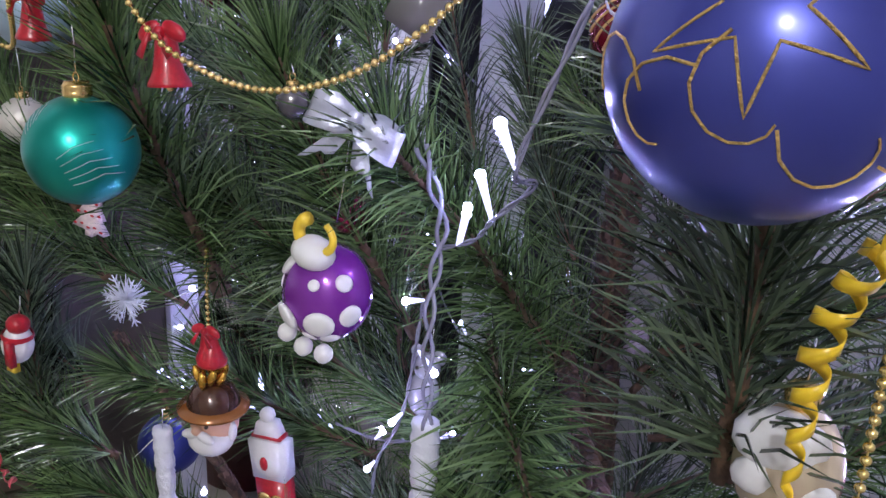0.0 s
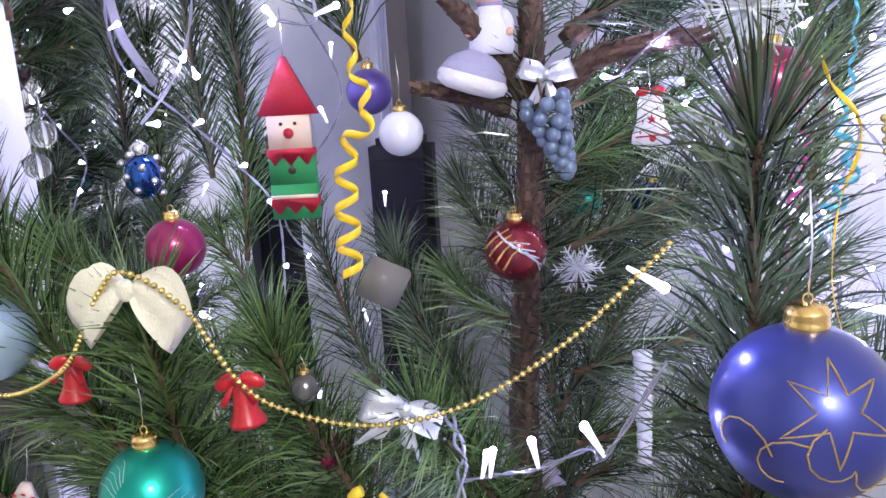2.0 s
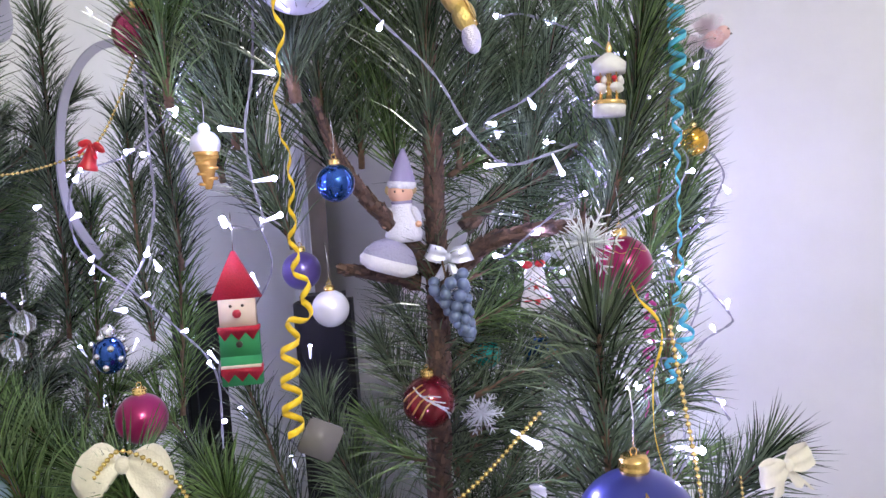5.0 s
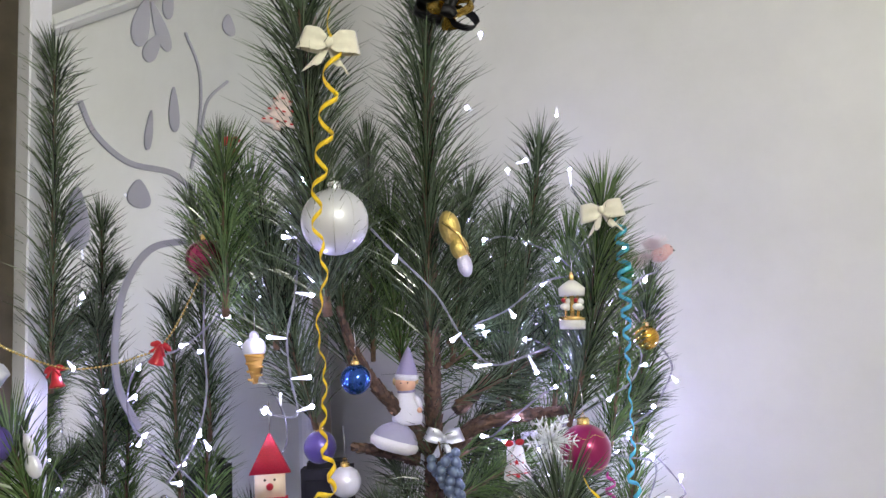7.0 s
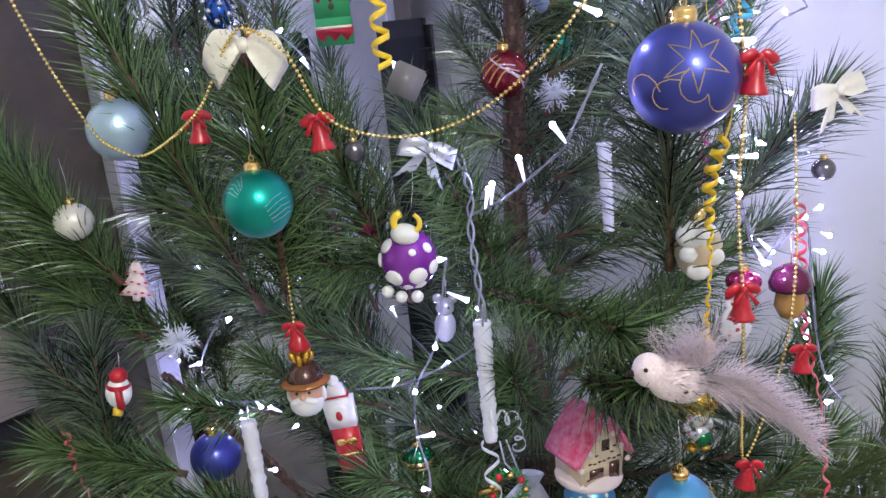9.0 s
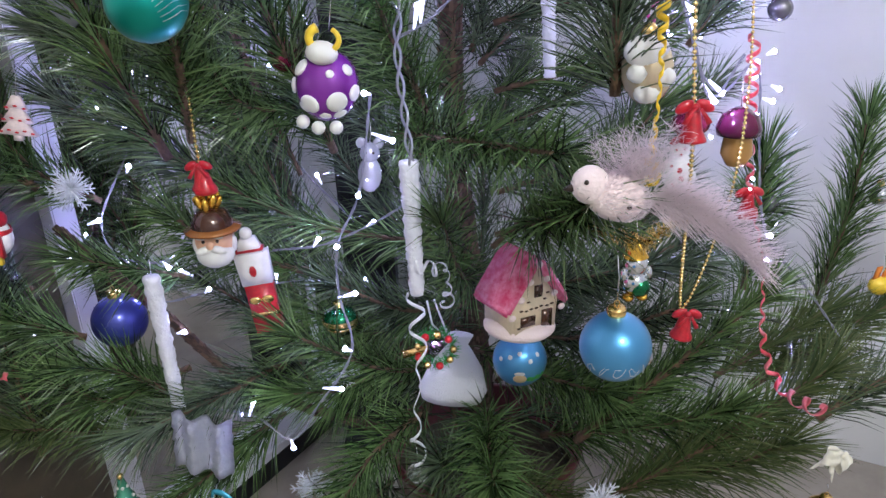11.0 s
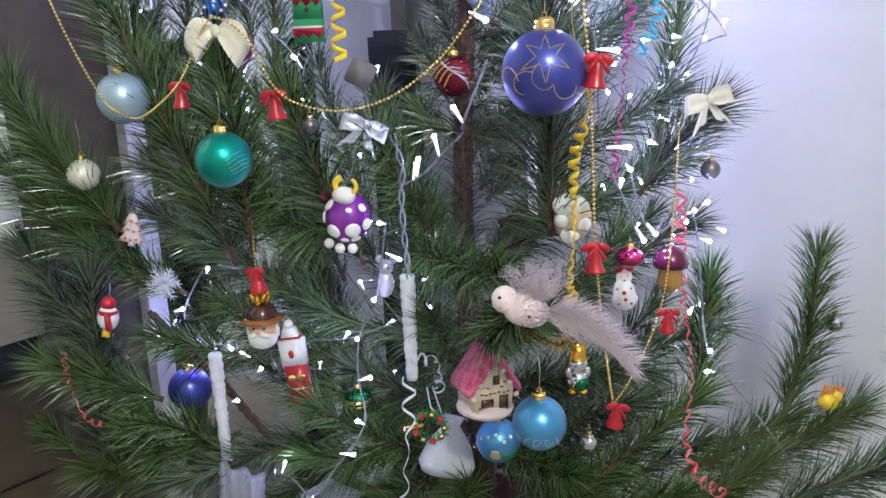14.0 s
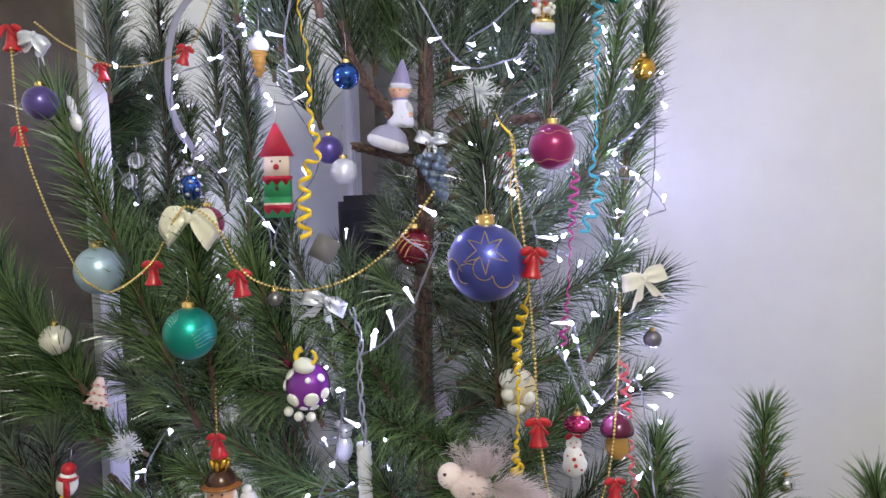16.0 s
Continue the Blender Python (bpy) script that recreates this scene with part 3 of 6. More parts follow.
red_bauble = bauble((-0.058, 0.260, 1.000), 0.060, RED_GLASS, "ruby-red glass bauble painted gold and white", 0.02)
bauble((-0.506, 0.041, 1.209), 0.043, VIOLET, "matt violet glass bauble")
bauble((0.324, 0.400, 1.280), 0.040, GOLD_GLASS, "small shiny gold bauble", 0.02)
white_bauble = bauble((-0.154, 0.090, 1.433), 0.078, PWHITE, "large pearl-white glass bauble with silver lines", 0.02, SILVER)
bauble((-0.322, 0.200, 1.411), 0.050, PURPLE_RED, "half red half purple shiny bauble", 0.02)
bauble((-0.415, 0.150, 0.843), 0.028, GREY_GLASS, "tiny smoky grey bauble", 0.01)
bauble((-0.479, 0.200, 0.545), 0.066, BLUE_SATIN, "blue glass bauble lit by a nearby fairy light", 0.02)
sky_bauble = bauble((0.042, -0.134, 0.654), 0.056, SKY, "sky-blue satin bauble with frosted scrolls")
cottage_bauble = bauble((-0.004, 0.084, 0.519), 0.060, SKY, "bright blue bauble painted with snow and a cottage", 0)
bauble((-0.052, -0.070, 0.407), 0.026, VIOLET, "small matt violet glass bauble", 0.02)
bauble((0.185, 0.074, 0.286), 0.020, GREEN_GLASS, "tiny emerald green bauble", 0.015)
peacock_bauble = bauble((0.307, -0.020, 0.357), 0.048, GOLD_GLASS, "golden bauble with a painted peacock eye", 0.015)
bauble((0.517, 0.300, 0.605), 0.030, SILVER_GLASS, "small silver mirror bauble", 0.015)
bauble((0.276, 0.140, 0.872), 0.025, GREY_GLASS, "small tarnished silver bauble", 0.015)
bauble((0.297, 0.160, 0.655), 0.022, GREY_GLASS, "tiny dark plum bauble", 0.01)
bauble((0.108, 0.000, 0.562), 0.022, SILVER_GLASS, "tiny silver mirror bauble", 0.01)
bauble((0.098, 0.380, 1.019), 0.046, BLUE_MIRROR, "shiny blue bauble deep among the needles", 0.01)
bauble((-0.321, 0.100, 1.050), 0.045, MAGENTA, "magenta bauble half sunk in needles", 0)
bauble((-0.232, 0.150, 0.854), 0.032, PURPLE_RED, "dark red shiny bauble deep in the branches", 0.01)
bauble((0.162, 0.060, 0.779), 0.036, PURPLE_RED, "flattened wine-red glass bauble", 0.01, GOLD, 0.7)
bauble((-0.223, 0.060, 0.950), 0.022, GREY_GLASS, "tiny smoky bauble under a branch", 0.01)
bauble((0.025, 0.380, 1.025), 0.040, TEAL, "dim teal bauble behind the trunk", 0.0)
bauble((0.261, 0.300, 1.379), 0.030, GREEN_GLASS, "green and silver glass nut", 0.0, SILVER)


def on_ball(ob, r, paths, width, material, name, label):
    """Raised paint lines on a ball, from rows of (azimuth, elevation) in degrees; 0, 0 faces the room."""
    for row in paths:
        pts = []
        for az, el in row:
            a, e = radians(az), radians(el)
            pts.append(Vector((math.sin(a) * math.cos(e), -math.cos(a) * math.cos(e), math.sin(e))) * (r + width * 0.2))
        dense = []
        for a, b in zip(pts, pts[1:]):
            dense += [(a.lerp(b, k / 6)).normalized() * (r + width * 0.2) for k in range(6)]
        dense.append(pts[-1])
        part(name, tube(dense, width, width * 0.7, 5), material, ob, label)


GLITTER = mat("gold_glitter", (0.75, 0.50, 0.16), 0.35, 0.8, bump=1.0, bump_scale=900)
FROSTW = mat("white_glitter", (0.70, 0.74, 0.78), 0.5, 0.2, bump=1.0, bump_scale=900)
star = [(-2 + (38 if k % 2 == 0 else 13) * math.sin(k * math.pi / 6), 22 + (34 if k % 2 == 0 else 12) * math.cos(k * math.pi / 6)) for k in range(13)]
on_ball(blue_bauble, 0.04, [star], 0.0005, GLITTER, "painted_star", "gold glitter star outline")
for k in range(5):
    a0 = -65 + 33 * k
    curl_line = [(a0 + (26 - 2.2 * j) * math.cos(0.45 * j + k), -8 - 10 * (k % 2) + (24 - 2 * j) * math.sin(0.45 * j + k)) for j in range(9)]
    on_ball(blue_bauble, 0.04, [curl_line], 0.00045, GLITTER, "painted_swirl", "gold glitter scroll")
for k in range(5):
    on_ball(teal_bauble, 0.031, [[(24 + 3 * k, 2 - 7 * k), (40 + 7 * k, 14 - 7 * k), (60 + 8 * k, 20 - 9 * k)], [(-20 + 2 * k, 22 + 4 * k), (-40 + 4 * k, 30 + 7 * k), (-64 + 6 * k, 26 + 9 * k)]], 0.00018, FROSTW, "frost_line", "pale frost strokes")
    on_ball(sky_bauble, 0.028, [[(-60 + 26 * k + 10 * math.cos(q), -22 + 12 * math.sin(q * 1.3 + k)) for q in (0, 1, 2, 3, 4, 5)]], 0.0003, FROSTW, "frost_scroll", "white frosted scroll")
    on_ball(white_bauble, 0.039, [[(-70 + 35 * k, e) for e in (-70, -35, 0, 35, 70)]], 0.0003, SILVER, "silver_line", "thin silver meridian line")
on_ball(magenta_bauble, 0.033, [[(a, 34 + 5 * math.sin(a / 9)) for a in range(-70, 71, 10)], [(a, -38 - 4 * math.sin(a / 11)) for a in range(-70, 71, 10)]], 0.0003, GLITTER, "gold_line", "thin gold wavy line")
on_ball(red_bauble, 0.030, [[(-50 + 16 * k, 44 - 9 * k), (-20 + 14 * k, 25 - 9 * k), (25 + 9 * k, 20 - 14 * k)] for k in range(5)], 0.0011, FROSTW, "white_stroke", "white brushed stroke")
on_ball(red_bauble, 0.030, [[(-70 + 14 * k, 10 - 12 * k), (-44 + 12 * k, 34 - 10 * k), (-20 + 10 * k, 52 - 12 * k)] for k in range(4)], 0.0012, GLITTER, "gold_stroke", "gold glitter brushed stroke")
PAINT_GREEN = mat("painted_green", (0.04, 0.35, 0.06), 0.35, vary=0.3, scale=200)
PAINT_RED = mat("painted_red", (0.60, 0.02, 0.03), 0.3, coat=0.3)
PAINT_TAN = mat("painted_tan", (0.62, 0.46, 0.25), 0.45)
PAINT_DARK = mat("painted_dark", (0.03, 0.018, 0.012), 0.4)


def daub(ob, r, az, el, size, material, name, squash=0.6):
    a, e = radians(az), radians(el)
    n = Vector((math.sin(a) * math.cos(e), -math.cos(a) * math.cos(e), math.sin(e)))
    bm = bmesh.new()
    rot = n.to_track_quat("Z", "Y").to_matrix().to_4x4()
    add_ball(bm, size, n * (r - size * 0.12), (1, squash, 0.22), 12, rot=rot)
    return part(name, bm, material, ob)


daub(cottage_bauble, 0.030, -8, -18, 0.0075, PAINT_TAN, "painted_cottage", 0.9)
daub(cottage_bauble, 0.030, -8, -4, 0.006, WHITE_GLAZE, "painted_snow", 0.5)
for k in range(5):
    daub(cottage_bauble, 0.030, 14 + 9 * k, -20 - 3 * (k % 2), 0.004, PAINT_GREEN, "painted_fir", 1.0)
    daub(cottage_bauble, 0.030, -55 + 24 * k, 22 + 9 * (k % 3), 0.0028, WHITE_GLAZE, "painted_flake", 1.0)
daub(peacock_bauble, 0.024, -20, -5, 0.010, CYAN, "painted_eye", 1.2)
daub(peacock_bauble, 0.0245, -22, -12, 0.004, BLUE_SATIN, "painted_pupil", 1.0)


def ribbon(pts, width, normal, bm=None, mi=0):
    """A flat strip along points, its broad side facing along normal."""
    bm = bm or bmesh.new()
    n = Vector(normal)
    rows = []
    for i, p in enumerate(pts):
        d = (pts[min(i + 1, len(pts) - 1)] - pts[max(i - 1, 0)]).normalized()
        s = d.cross(n).normalized() * width / 2
        rows.append([bm.verts.new(p - s), bm.verts.new(p + s), bm.verts.new(p + s + n * 0.0005), bm.verts.new(p - s + n * 0.0005)])
    for a, b in zip(rows, rows[1:]):
        for k in range(4):
            bm.faces.new((a[k], a[(k + 1) % 4], b[(k + 1) % 4], b[k])).material_index = mi
    return bm


# ---- etched flowers on the mirror ----
WI = (Matrix.Translation(CORNER) @ Matrix(((ALONG_MIRROR.x, ALONG_WALL.x, 0, 0), (ALONG_MIRROR.y, ALONG_WALL.y, 0, 0), (0, 0, 1, 0), (0, 0, 0, 1)))).inverted()


def etched_stem(points, width=0.012):
    pts = [WI @ p for p in smooth_path(points, 40)]
    part("etched_stem", ribbon([Vector((p.x, 0.0012, p.z)) for p in pts], width, (0, 1, 0)), FROST, door, "frosted stem line", smooth=False)


def etched_leaf(center, w, h, tilt=0.0):
    c = WI @ Vector(center)
    bm = bmesh.new()
    ring = []
    for k in range(24):
        t = 2 * math.pi * k / 24
        x, z = 0.5 * w * math.sin(t) * (0.75 + 0.35 * math.cos(t)), -0.5 * h * math.cos(t)
        q = radians(tilt)
        ring.append((c.x + x * math.cos(q) - z * math.sin(q), c.z + x * math.sin(q) + z * math.cos(q)))
    a = [bm.verts.new((x, 0.0012, z)) for x, z in ring]
    b = [bm.verts.new((x, 0.0016, z)) for x, z in ring]
    bm.faces.new(b)
    bm.faces.new(a[::-1])
    for k in range(24):
        bm.faces.new((a[k], a[(k + 1) % 24], b[(k + 1) % 24], b[k]))
    bmesh.ops.recalc_face_normals(bm, faces=bm.faces[:])
    part("etched_leaf", bm, FROST, door, "frosted leaf shape", smooth=False)


etched_stem([(-0.446, 0.617, 1.499), (-0.489, 0.550, 1.477), (-0.518, 0.507, 1.414), (-0.529, 0.489, 1.326), (-0.526, 0.495, 1.247), (-0.504, 0.528, 1.180)])
etched_stem([(-0.426, 0.648, 1.358), (-0.415, 0.665, 1.313), (-0.419, 0.659, 1.239), (-0.445, 0.619, 1.170)])
etched_stem([(-0.566, 0.432, 1.701), (-0.550, 0.457, 1.653), (-0.514, 0.512, 1.619), (-0.460, 0.595, 1.617), (-0.423, 0.652, 1.575)], 0.010)
etched_stem([(-0.444, 0.621, 1.895), (-0.425, 0.650, 1.828), (-0.426, 0.648, 1.727), (-0.438, 0.629, 1.635)], 0.006)
etched_stem([(-0.383, 0.714, 1.833), (-0.413, 0.667, 1.777), (-0.424, 0.651, 1.706)], 0.005)
etched_leaf((-0.460, 0.596, 1.738), 0.03, 0.085)
etched_leaf((-0.491, 0.548, 1.686), 0.02, 0.075, 8)
etched_leaf((-0.568, 0.430, 1.512), 0.055, 0.10)
etched_leaf((-0.503, 0.529, 1.569), 0.06, 0.05)
etched_leaf((-0.380, 0.719, 1.953), 0.045, 0.045)
etched_leaf((-0.417, 0.662, 1.117), 0.02, 0.085, -8)
etched_leaf((-0.499, 0.536, 1.879), 0.045, 0.10, 14)
etched_leaf((-0.477, 0.570, 1.884), 0.04, 0.09, -25)
etched_leaf((-0.486, 0.556, 1.840), 0.035, 0.07, 30)
etched_leaf((-0.466, 0.587, 1.940), 0.03, 0.07, 6)

speaker = new("speaker_column")
tagged(speaker, "tall black floor-standing speaker column in the corner", "speaker")
sp = Vector((-0.203, 0.700, 1.086))
speaker.location = (sp.x, sp.y, 0)
speaker.rotation_euler = (0, 0, radians(-4))
part("cabinet", box(0.095, 0.07, sp.z - 0.03, 0.012, (0, 0, sp.z / 2 + 0.015)), BLACK, speaker, smooth=False)
part("grille", box(0.078, 0.006, sp.z - 0.10, 0.002, (0, -0.038, sp.z / 2 + 0.02)), mat("black_cloth", (0.008, 0.008, 0.010), 0.95, bump=0.5, bump_scale=900), speaker, "black cloth grille", smooth=False)
part("base", box(0.16, 0.15, 0.03, 0.006, (0, 0, 0.015)), BLACK, speaker, smooth=False)


def slab(bm, outline, depth, mi=0, y=0.0):
    """An extruded flat shape in the xz plane."""
    a = [bm.verts.new((x, y - depth / 2, z)) for x, z in outline]
    b = [bm.verts.new((x, y + depth / 2, z)) for x, z in outline]
    bm.faces.new(a).material_index = mi
    bm.faces.new(b[::-1]).material_index = mi
    for k in range(len(a)):
        bm.faces.new((a[k], b[k], b[(k + 1) % len(a)], a[(k + 1) % len(a)])).material_index = mi


# ---- bows, bells, garlands ----
def bow(center, width, material, label, tilt=0.0, turn=0.0, tails=0.0, group="ribbon bows", droop=0.14, wing=0.66):
    """Two looped wings, two tails and a knot."""
    w = 0.44 * width
    bm = bmesh.new()
    add_ball(bm, w * 0.16, (0, -0.003, 0), (1, 0.8, 1.25), 12)
    ob = thing("ribbon_bow", bm, material, label, "bow", group, m=Matrix.Translation(center) @ pose(0, 0, 0, 0, tilt, turn))
    for side in (-1, 1):
        bm = bmesh.new()
        nu, nv = 16, 9
        grid = []
        ang = radians(18 + droop * 100)
        for i in range(nu + 1):
            k = 1 - abs(2 * i / nu - 1)
            u = k ** 0.8
            front = 1 if i < nu / 2 else -1
            row = []
            for j in range(nv):
                v = j / (nv - 1) * 2 - 1
                hgt = w * (0.14 + 0.58 * wing * min(1, u / 0.28))
                run = 1.05 * w * u * (1 - 0.12 * v * u)
                bulge = 0.17 * w * math.sin(math.pi * min(1, u * 0.96)) * front + 0.05 * w * math.sin(v * 5 + side) * (1 - 0.5 * u)
                if tails:
                    x, z = run * math.cos(ang) + v * hgt * math.sin(ang), -run * math.sin(ang) + v * hgt * math.cos(ang) + 0.12 * w * u
                else:
                    # drooping wing between a high upper edge and a low pointed corner
                    p, q = 2 * k * (1 - k), k * k
                    x0, z0 = 0.04 + 0.75 * p + 1.05 * q, 0.10 * (1 - k) + 0.82 * p - 0.50 * q
                    x1, z1 = 0.04 + 0.22 * p + 0.66 * q, -0.10 * (1 - k) - 0.40 * p - 1.12 * q
                    f = (v + 1) / 2
                    x, z = w * (x1 + (x0 - x1) * f), w * (z1 + (z0 - z1) * f)
                row.append(bm.verts.new((side * x, -bulge - 0.001 * front, z)))
            grid.append(row)
        for a, b in zip(grid, grid[1:]):
            for j in range(nv - 1):
                bm.faces.new((a[j], a[j + 1], b[j + 1], b[j]))
        part("loop", bm, material, ob)
        if tails:
            bm = bmesh.new()
            rows = []
            for i in range(9):
                t = i / 8
                cx, cz = side * w * 0.55 * t, -w * tails * t * 1.25
                hw = w * (0.10 + 0.24 * t)
                notch = 0.16 * w if i == 8 else 0
                yy = 0.004 + 0.05 * w * math.sin(3.2 * t + side)
                rows.append([bm.verts.new((cx + hw * v, yy + 0.02 * w * math.sin(4 * v), cz + (notch if v == 0 else 0) - 0.2 * w * t * v * side)) for v in (-1, -0.5, 0, 0.5, 1)])
            for a, b in zip(rows, rows[1:]):
                for j in range(4):
                    bm.faces.new((a[j], a[j + 1], b[j + 1], b[j]))
            tail = part("tail", bm, material, ob)
            sol = tail.modifiers.new("thick", "SOLIDIFY")
            sol.thickness = 0.0006
    return ob


bow((-0.283, -0.062, 1.060), 0.074, CREAM, "cream satin ribbon bow on a pine tip", 6)
bow((0.248, 0.055, 0.967), 0.066, CREAM, "cream satin bow among needle tips", -14, 15, 0.9, droop=-0.1, wing=0.34)
bow((-0.151, 0.030, 1.625), 0.070, CREAM, "cream satin bow on the upper shoot", 8, 0, 0.75, droop=-0.18, wing=0.5)
bow((0.181, 0.140, 1.444), 0.060, CREAM, "small cream bow on an upper shoot", -6, -20, 0.8, droop=-0.1, wing=0.5)
bow((-0.025, 0.250, 1.162), 0.054, SILVER_SATIN, "silvery satin bow on the trunk fork", 4, 0, 1.0, droop=-0.25, wing=0.42)
bow((-0.145, 0.005, 0.955), 0.062, SILVER_SATIN, "silver-white sheer ribbon bow", 22, 10, 0.9, droop=0.0, wing=0.34)
bow((0.243, -0.130, 0.530), 0.045, CREAM, "crumpled white fabric bow", 40, 20, 0.9, droop=0.2, wing=0.34)
bow((-0.502, 0.030, 1.291), 0.055, SILVER_SATIN, "sheer grey ribbon bow behind a red one", 20, 0, 0.9, droop=0.2, wing=0.34)
bow((0.114, 0.360, 1.148), 0.03, SILVER_SATIN, "small sheer lilac bow", -8, 0, 0.5, droop=0.0, wing=0.34)


def bell(center, h0, label="small red bell with a red ribbon bow", tilt=0.0, group="red bells"):
    h = 0.80 * h0
    prof = [(0.0, 0.5), (0.14, 0.48), (0.20, 0.38), (0.24, 0.1), (0.29, -0.2), (0.40, -0.42), (0.42, -0.5), (0.38, -0.5), (0.30, -0.3), (0.18, 0.2), (0, 0.3)]
    ob = thing("red_bell", lathe([(r * h, z * h) for r, z in prof], 24), RED, label, "bell", group, m=Matrix.Translation(center) @ pose(0, 0, 0, tilt * 0.4, tilt, 0))
    bm = add_ball(bmesh.new(), h * 0.10, (0, 0, -h * 0.5), seg=10)
    part("clapper", bm, GOLD, ob)
    for side in (-1, 1):
        bm = bmesh.new()
        add_ball(bm, h * 0.30, (side * h * 0.30, -h * 0.10, h * 0.52), (1, 0.34, 0.56), 12, rot=Matrix.Rotation(side * 0.5, 4, "Y"))
        slab(bm, [(side * h * 0.04, h * 0.50), (side * h * 0.14, h * 0.50), (side * h * 0.44, h * 0.10), (side * h * 0.30, h * 0.02)], h * 0.03, 0, -h * 0.34)
        bmesh.ops.recalc_face_normals(bm, faces=bm.faces[:])
        part("bow_loop", bm, RED, ob)
    part("bow_knot", add_ball(bmesh.new(), h * 0.13, (0, -h * 0.16, h * 0.5), seg=8), RED, ob)
    return ob


for spot, size, tilt in (((-0.346, -0.020, 0.993), 0.030, 4), ((-0.237, -0.031, 0.979), 0.034, -4), ((-0.383, 0.210, 1.293), 0.03, 20), ((-0.502, 0.200, 1.271), 0.028, -8),
                         ((-0.528, 0.030, 1.165), 0.026, 0), ((-0.531, 0.030, 1.286), 0.034, 0), ((0.096, -0.143, 1.004), 0.032, 6), ((0.100, -0.110, 0.821), 0.032, 0),
                         ((0.198, 0.000, 0.715), 0.030, 0), ((0.136, -0.027, 0.609), 0.032, 8), ((-0.316, 0.080, 0.752), 0.030, 0), ((-0.287, 0.200, 1.555), 0.026, 0)):
    bell(spot, size, tilt=tilt)

GOLD_BEAD = mat("gold_bead", (0.85, 0.66, 0.24), 0.2, 0.95)


def bead_garland(points, label, r=0.0018, step=0.0046, material=None, sag=0):
    pts0 = smooth_path(points, 60)
    n = max(8, int(path_length(pts0) / step))
    pts = smooth_path(points, n)
    ob = thing("bead_garland", tube([p - pts[0] for p in pts], 0.0004, seg=4), material or GOLD_BEAD, label, "bead garland", "bead garlands", m=Matrix.Translation(pts[0]))
    bm = bmesh.new()
    bmesh.ops.create_icosphere(bm, subdivisions=2, radius=r)
    unit = mesh_of("bead", bm, material or GOLD_BEAD)
    for p in pts:
        b = new("bead", unit)
        b.parent, b.location = ob, p - pts[0]
    return ob


bead_garland([(-0.527, 0.020, 1.274), (-0.522, 0.020, 1.174), (-0.497, 0.020, 1.082), (-0.470, 0.035, 0.999), (-0.442, 0.020, 0.978), (-0.411, 0.015, 0.971), (-0.338, -0.040, 1.009), (-0.295, -0.070, 1.061),
              (-0.276, -0.075, 1.072), (-0.247, -0.075, 1.050), (-0.231, -0.060, 1.006), (-0.208, -0.055, 0.984), (-0.158, -0.060, 0.974), (-0.102, -0.068, 0.988), (-0.048, -0.080, 1.026), (-0.003, -0.105, 1.080)], "gold bead garland swagged across the branches")
bead_garland([(0.078, -0.130, 1.134), (0.090, -0.140, 1.003), (0.098, -0.105, 0.910), (0.103, -0.105, 0.806), (0.129, -0.032, 0.643), (0.137, -0.027, 0.631), (0.168, 0.005, 0.665), (0.197, 0.030, 0.731), (0.211, 0.050, 0.825), (0.226, 0.100, 0.941)], "gold bead garland hanging in a long loop")
bead_garland([(-0.541, 0.100, 1.324), (-0.526, 0.150, 1.302), (-0.482, 0.200, 1.281), (-0.414, 0.210, 1.290), (-0.370, 0.220, 1.319), (-0.307, 0.200, 1.438), (-0.284, 0.180, 1.499)], "pale gold bead garland near the mirror", 0.0017, 0.0046)
bead_garland([(-0.314, 0.080, 0.829), (-0.315, 0.080, 0.796), (-0.315, 0.080, 0.763)], "short doubled gold bead loop", 0.002, 0.005)


def curl(points, label, radius, turns, width, material, tight=1.0):
    """A curled paper ribbon that winds round a hanging line."""
    n = int(turns * 18)
    axis = smooth_path(points, n)
    fr = frames_along(axis)
    bm = bmesh.new()
    rows = []
    for i, (p, d, s, u) in enumerate(fr):
        t = i / n
        a = 2 * math.pi * turns * t ** tight + 1.2 * math.sin(6 * t)
        rr = radius * (0.65 + 0.45 * math.sin(2.3 * t * math.pi + 0.6))
        o = s * math.cos(a) + u * math.sin(a)
        c = p + o * rr - axis[0]
        rows.append([bm.verts.new(c - d * width / 2), bm.verts.new(c + d * width / 2), bm.verts.new(c + d * width / 2 + o * 0.0005), bm.verts.new(c - d * width / 2 + o * 0.0005)])
    for a, b in zip(rows, rows[1:]):
        for k in range(4):
            bm.faces.new((a[k], a[(k + 1) % 4], b[(k + 1) % 4], b[k]))
    return thing("curled_ribbon", bm, material, label, "ribbon", "curled ribbons", m=Matrix.Translation(axis[0]))


PINK = mat("pink_ribbon", (0.55, 0.05, 0.28), 0.3, 0.2, coat=0.3)
REDWHITE = mat("red_ribbon", (0.62, 0.012, 0.03), 0.3, coat=0.3, vary=0.5, scale=45, color2=(0.72, 0.22, 0.25))
WHITE_RIBBON = mat("white_ribbon", (0.80, 0.80, 0.84), 0.35)
curl([(-0.143, 0.030, 1.662), (-0.147, 0.030, 1.609), (-0.159, 0.030, 1.519), (-0.172, 0.035, 1.432), (-0.165, 0.040, 1.371), (-0.176, 0.060, 1.311), (-0.171, 0.080, 1.261), (-0.176, 0.100, 1.185), (-0.167, 0.100, 1.141), (-0.185, 0.100, 1.111), (-0.188, 0.090, 1.026)], "long glossy yellow curled paper ribbon", 0.0085, 19, 0.0066, YELLOW, 1.35)
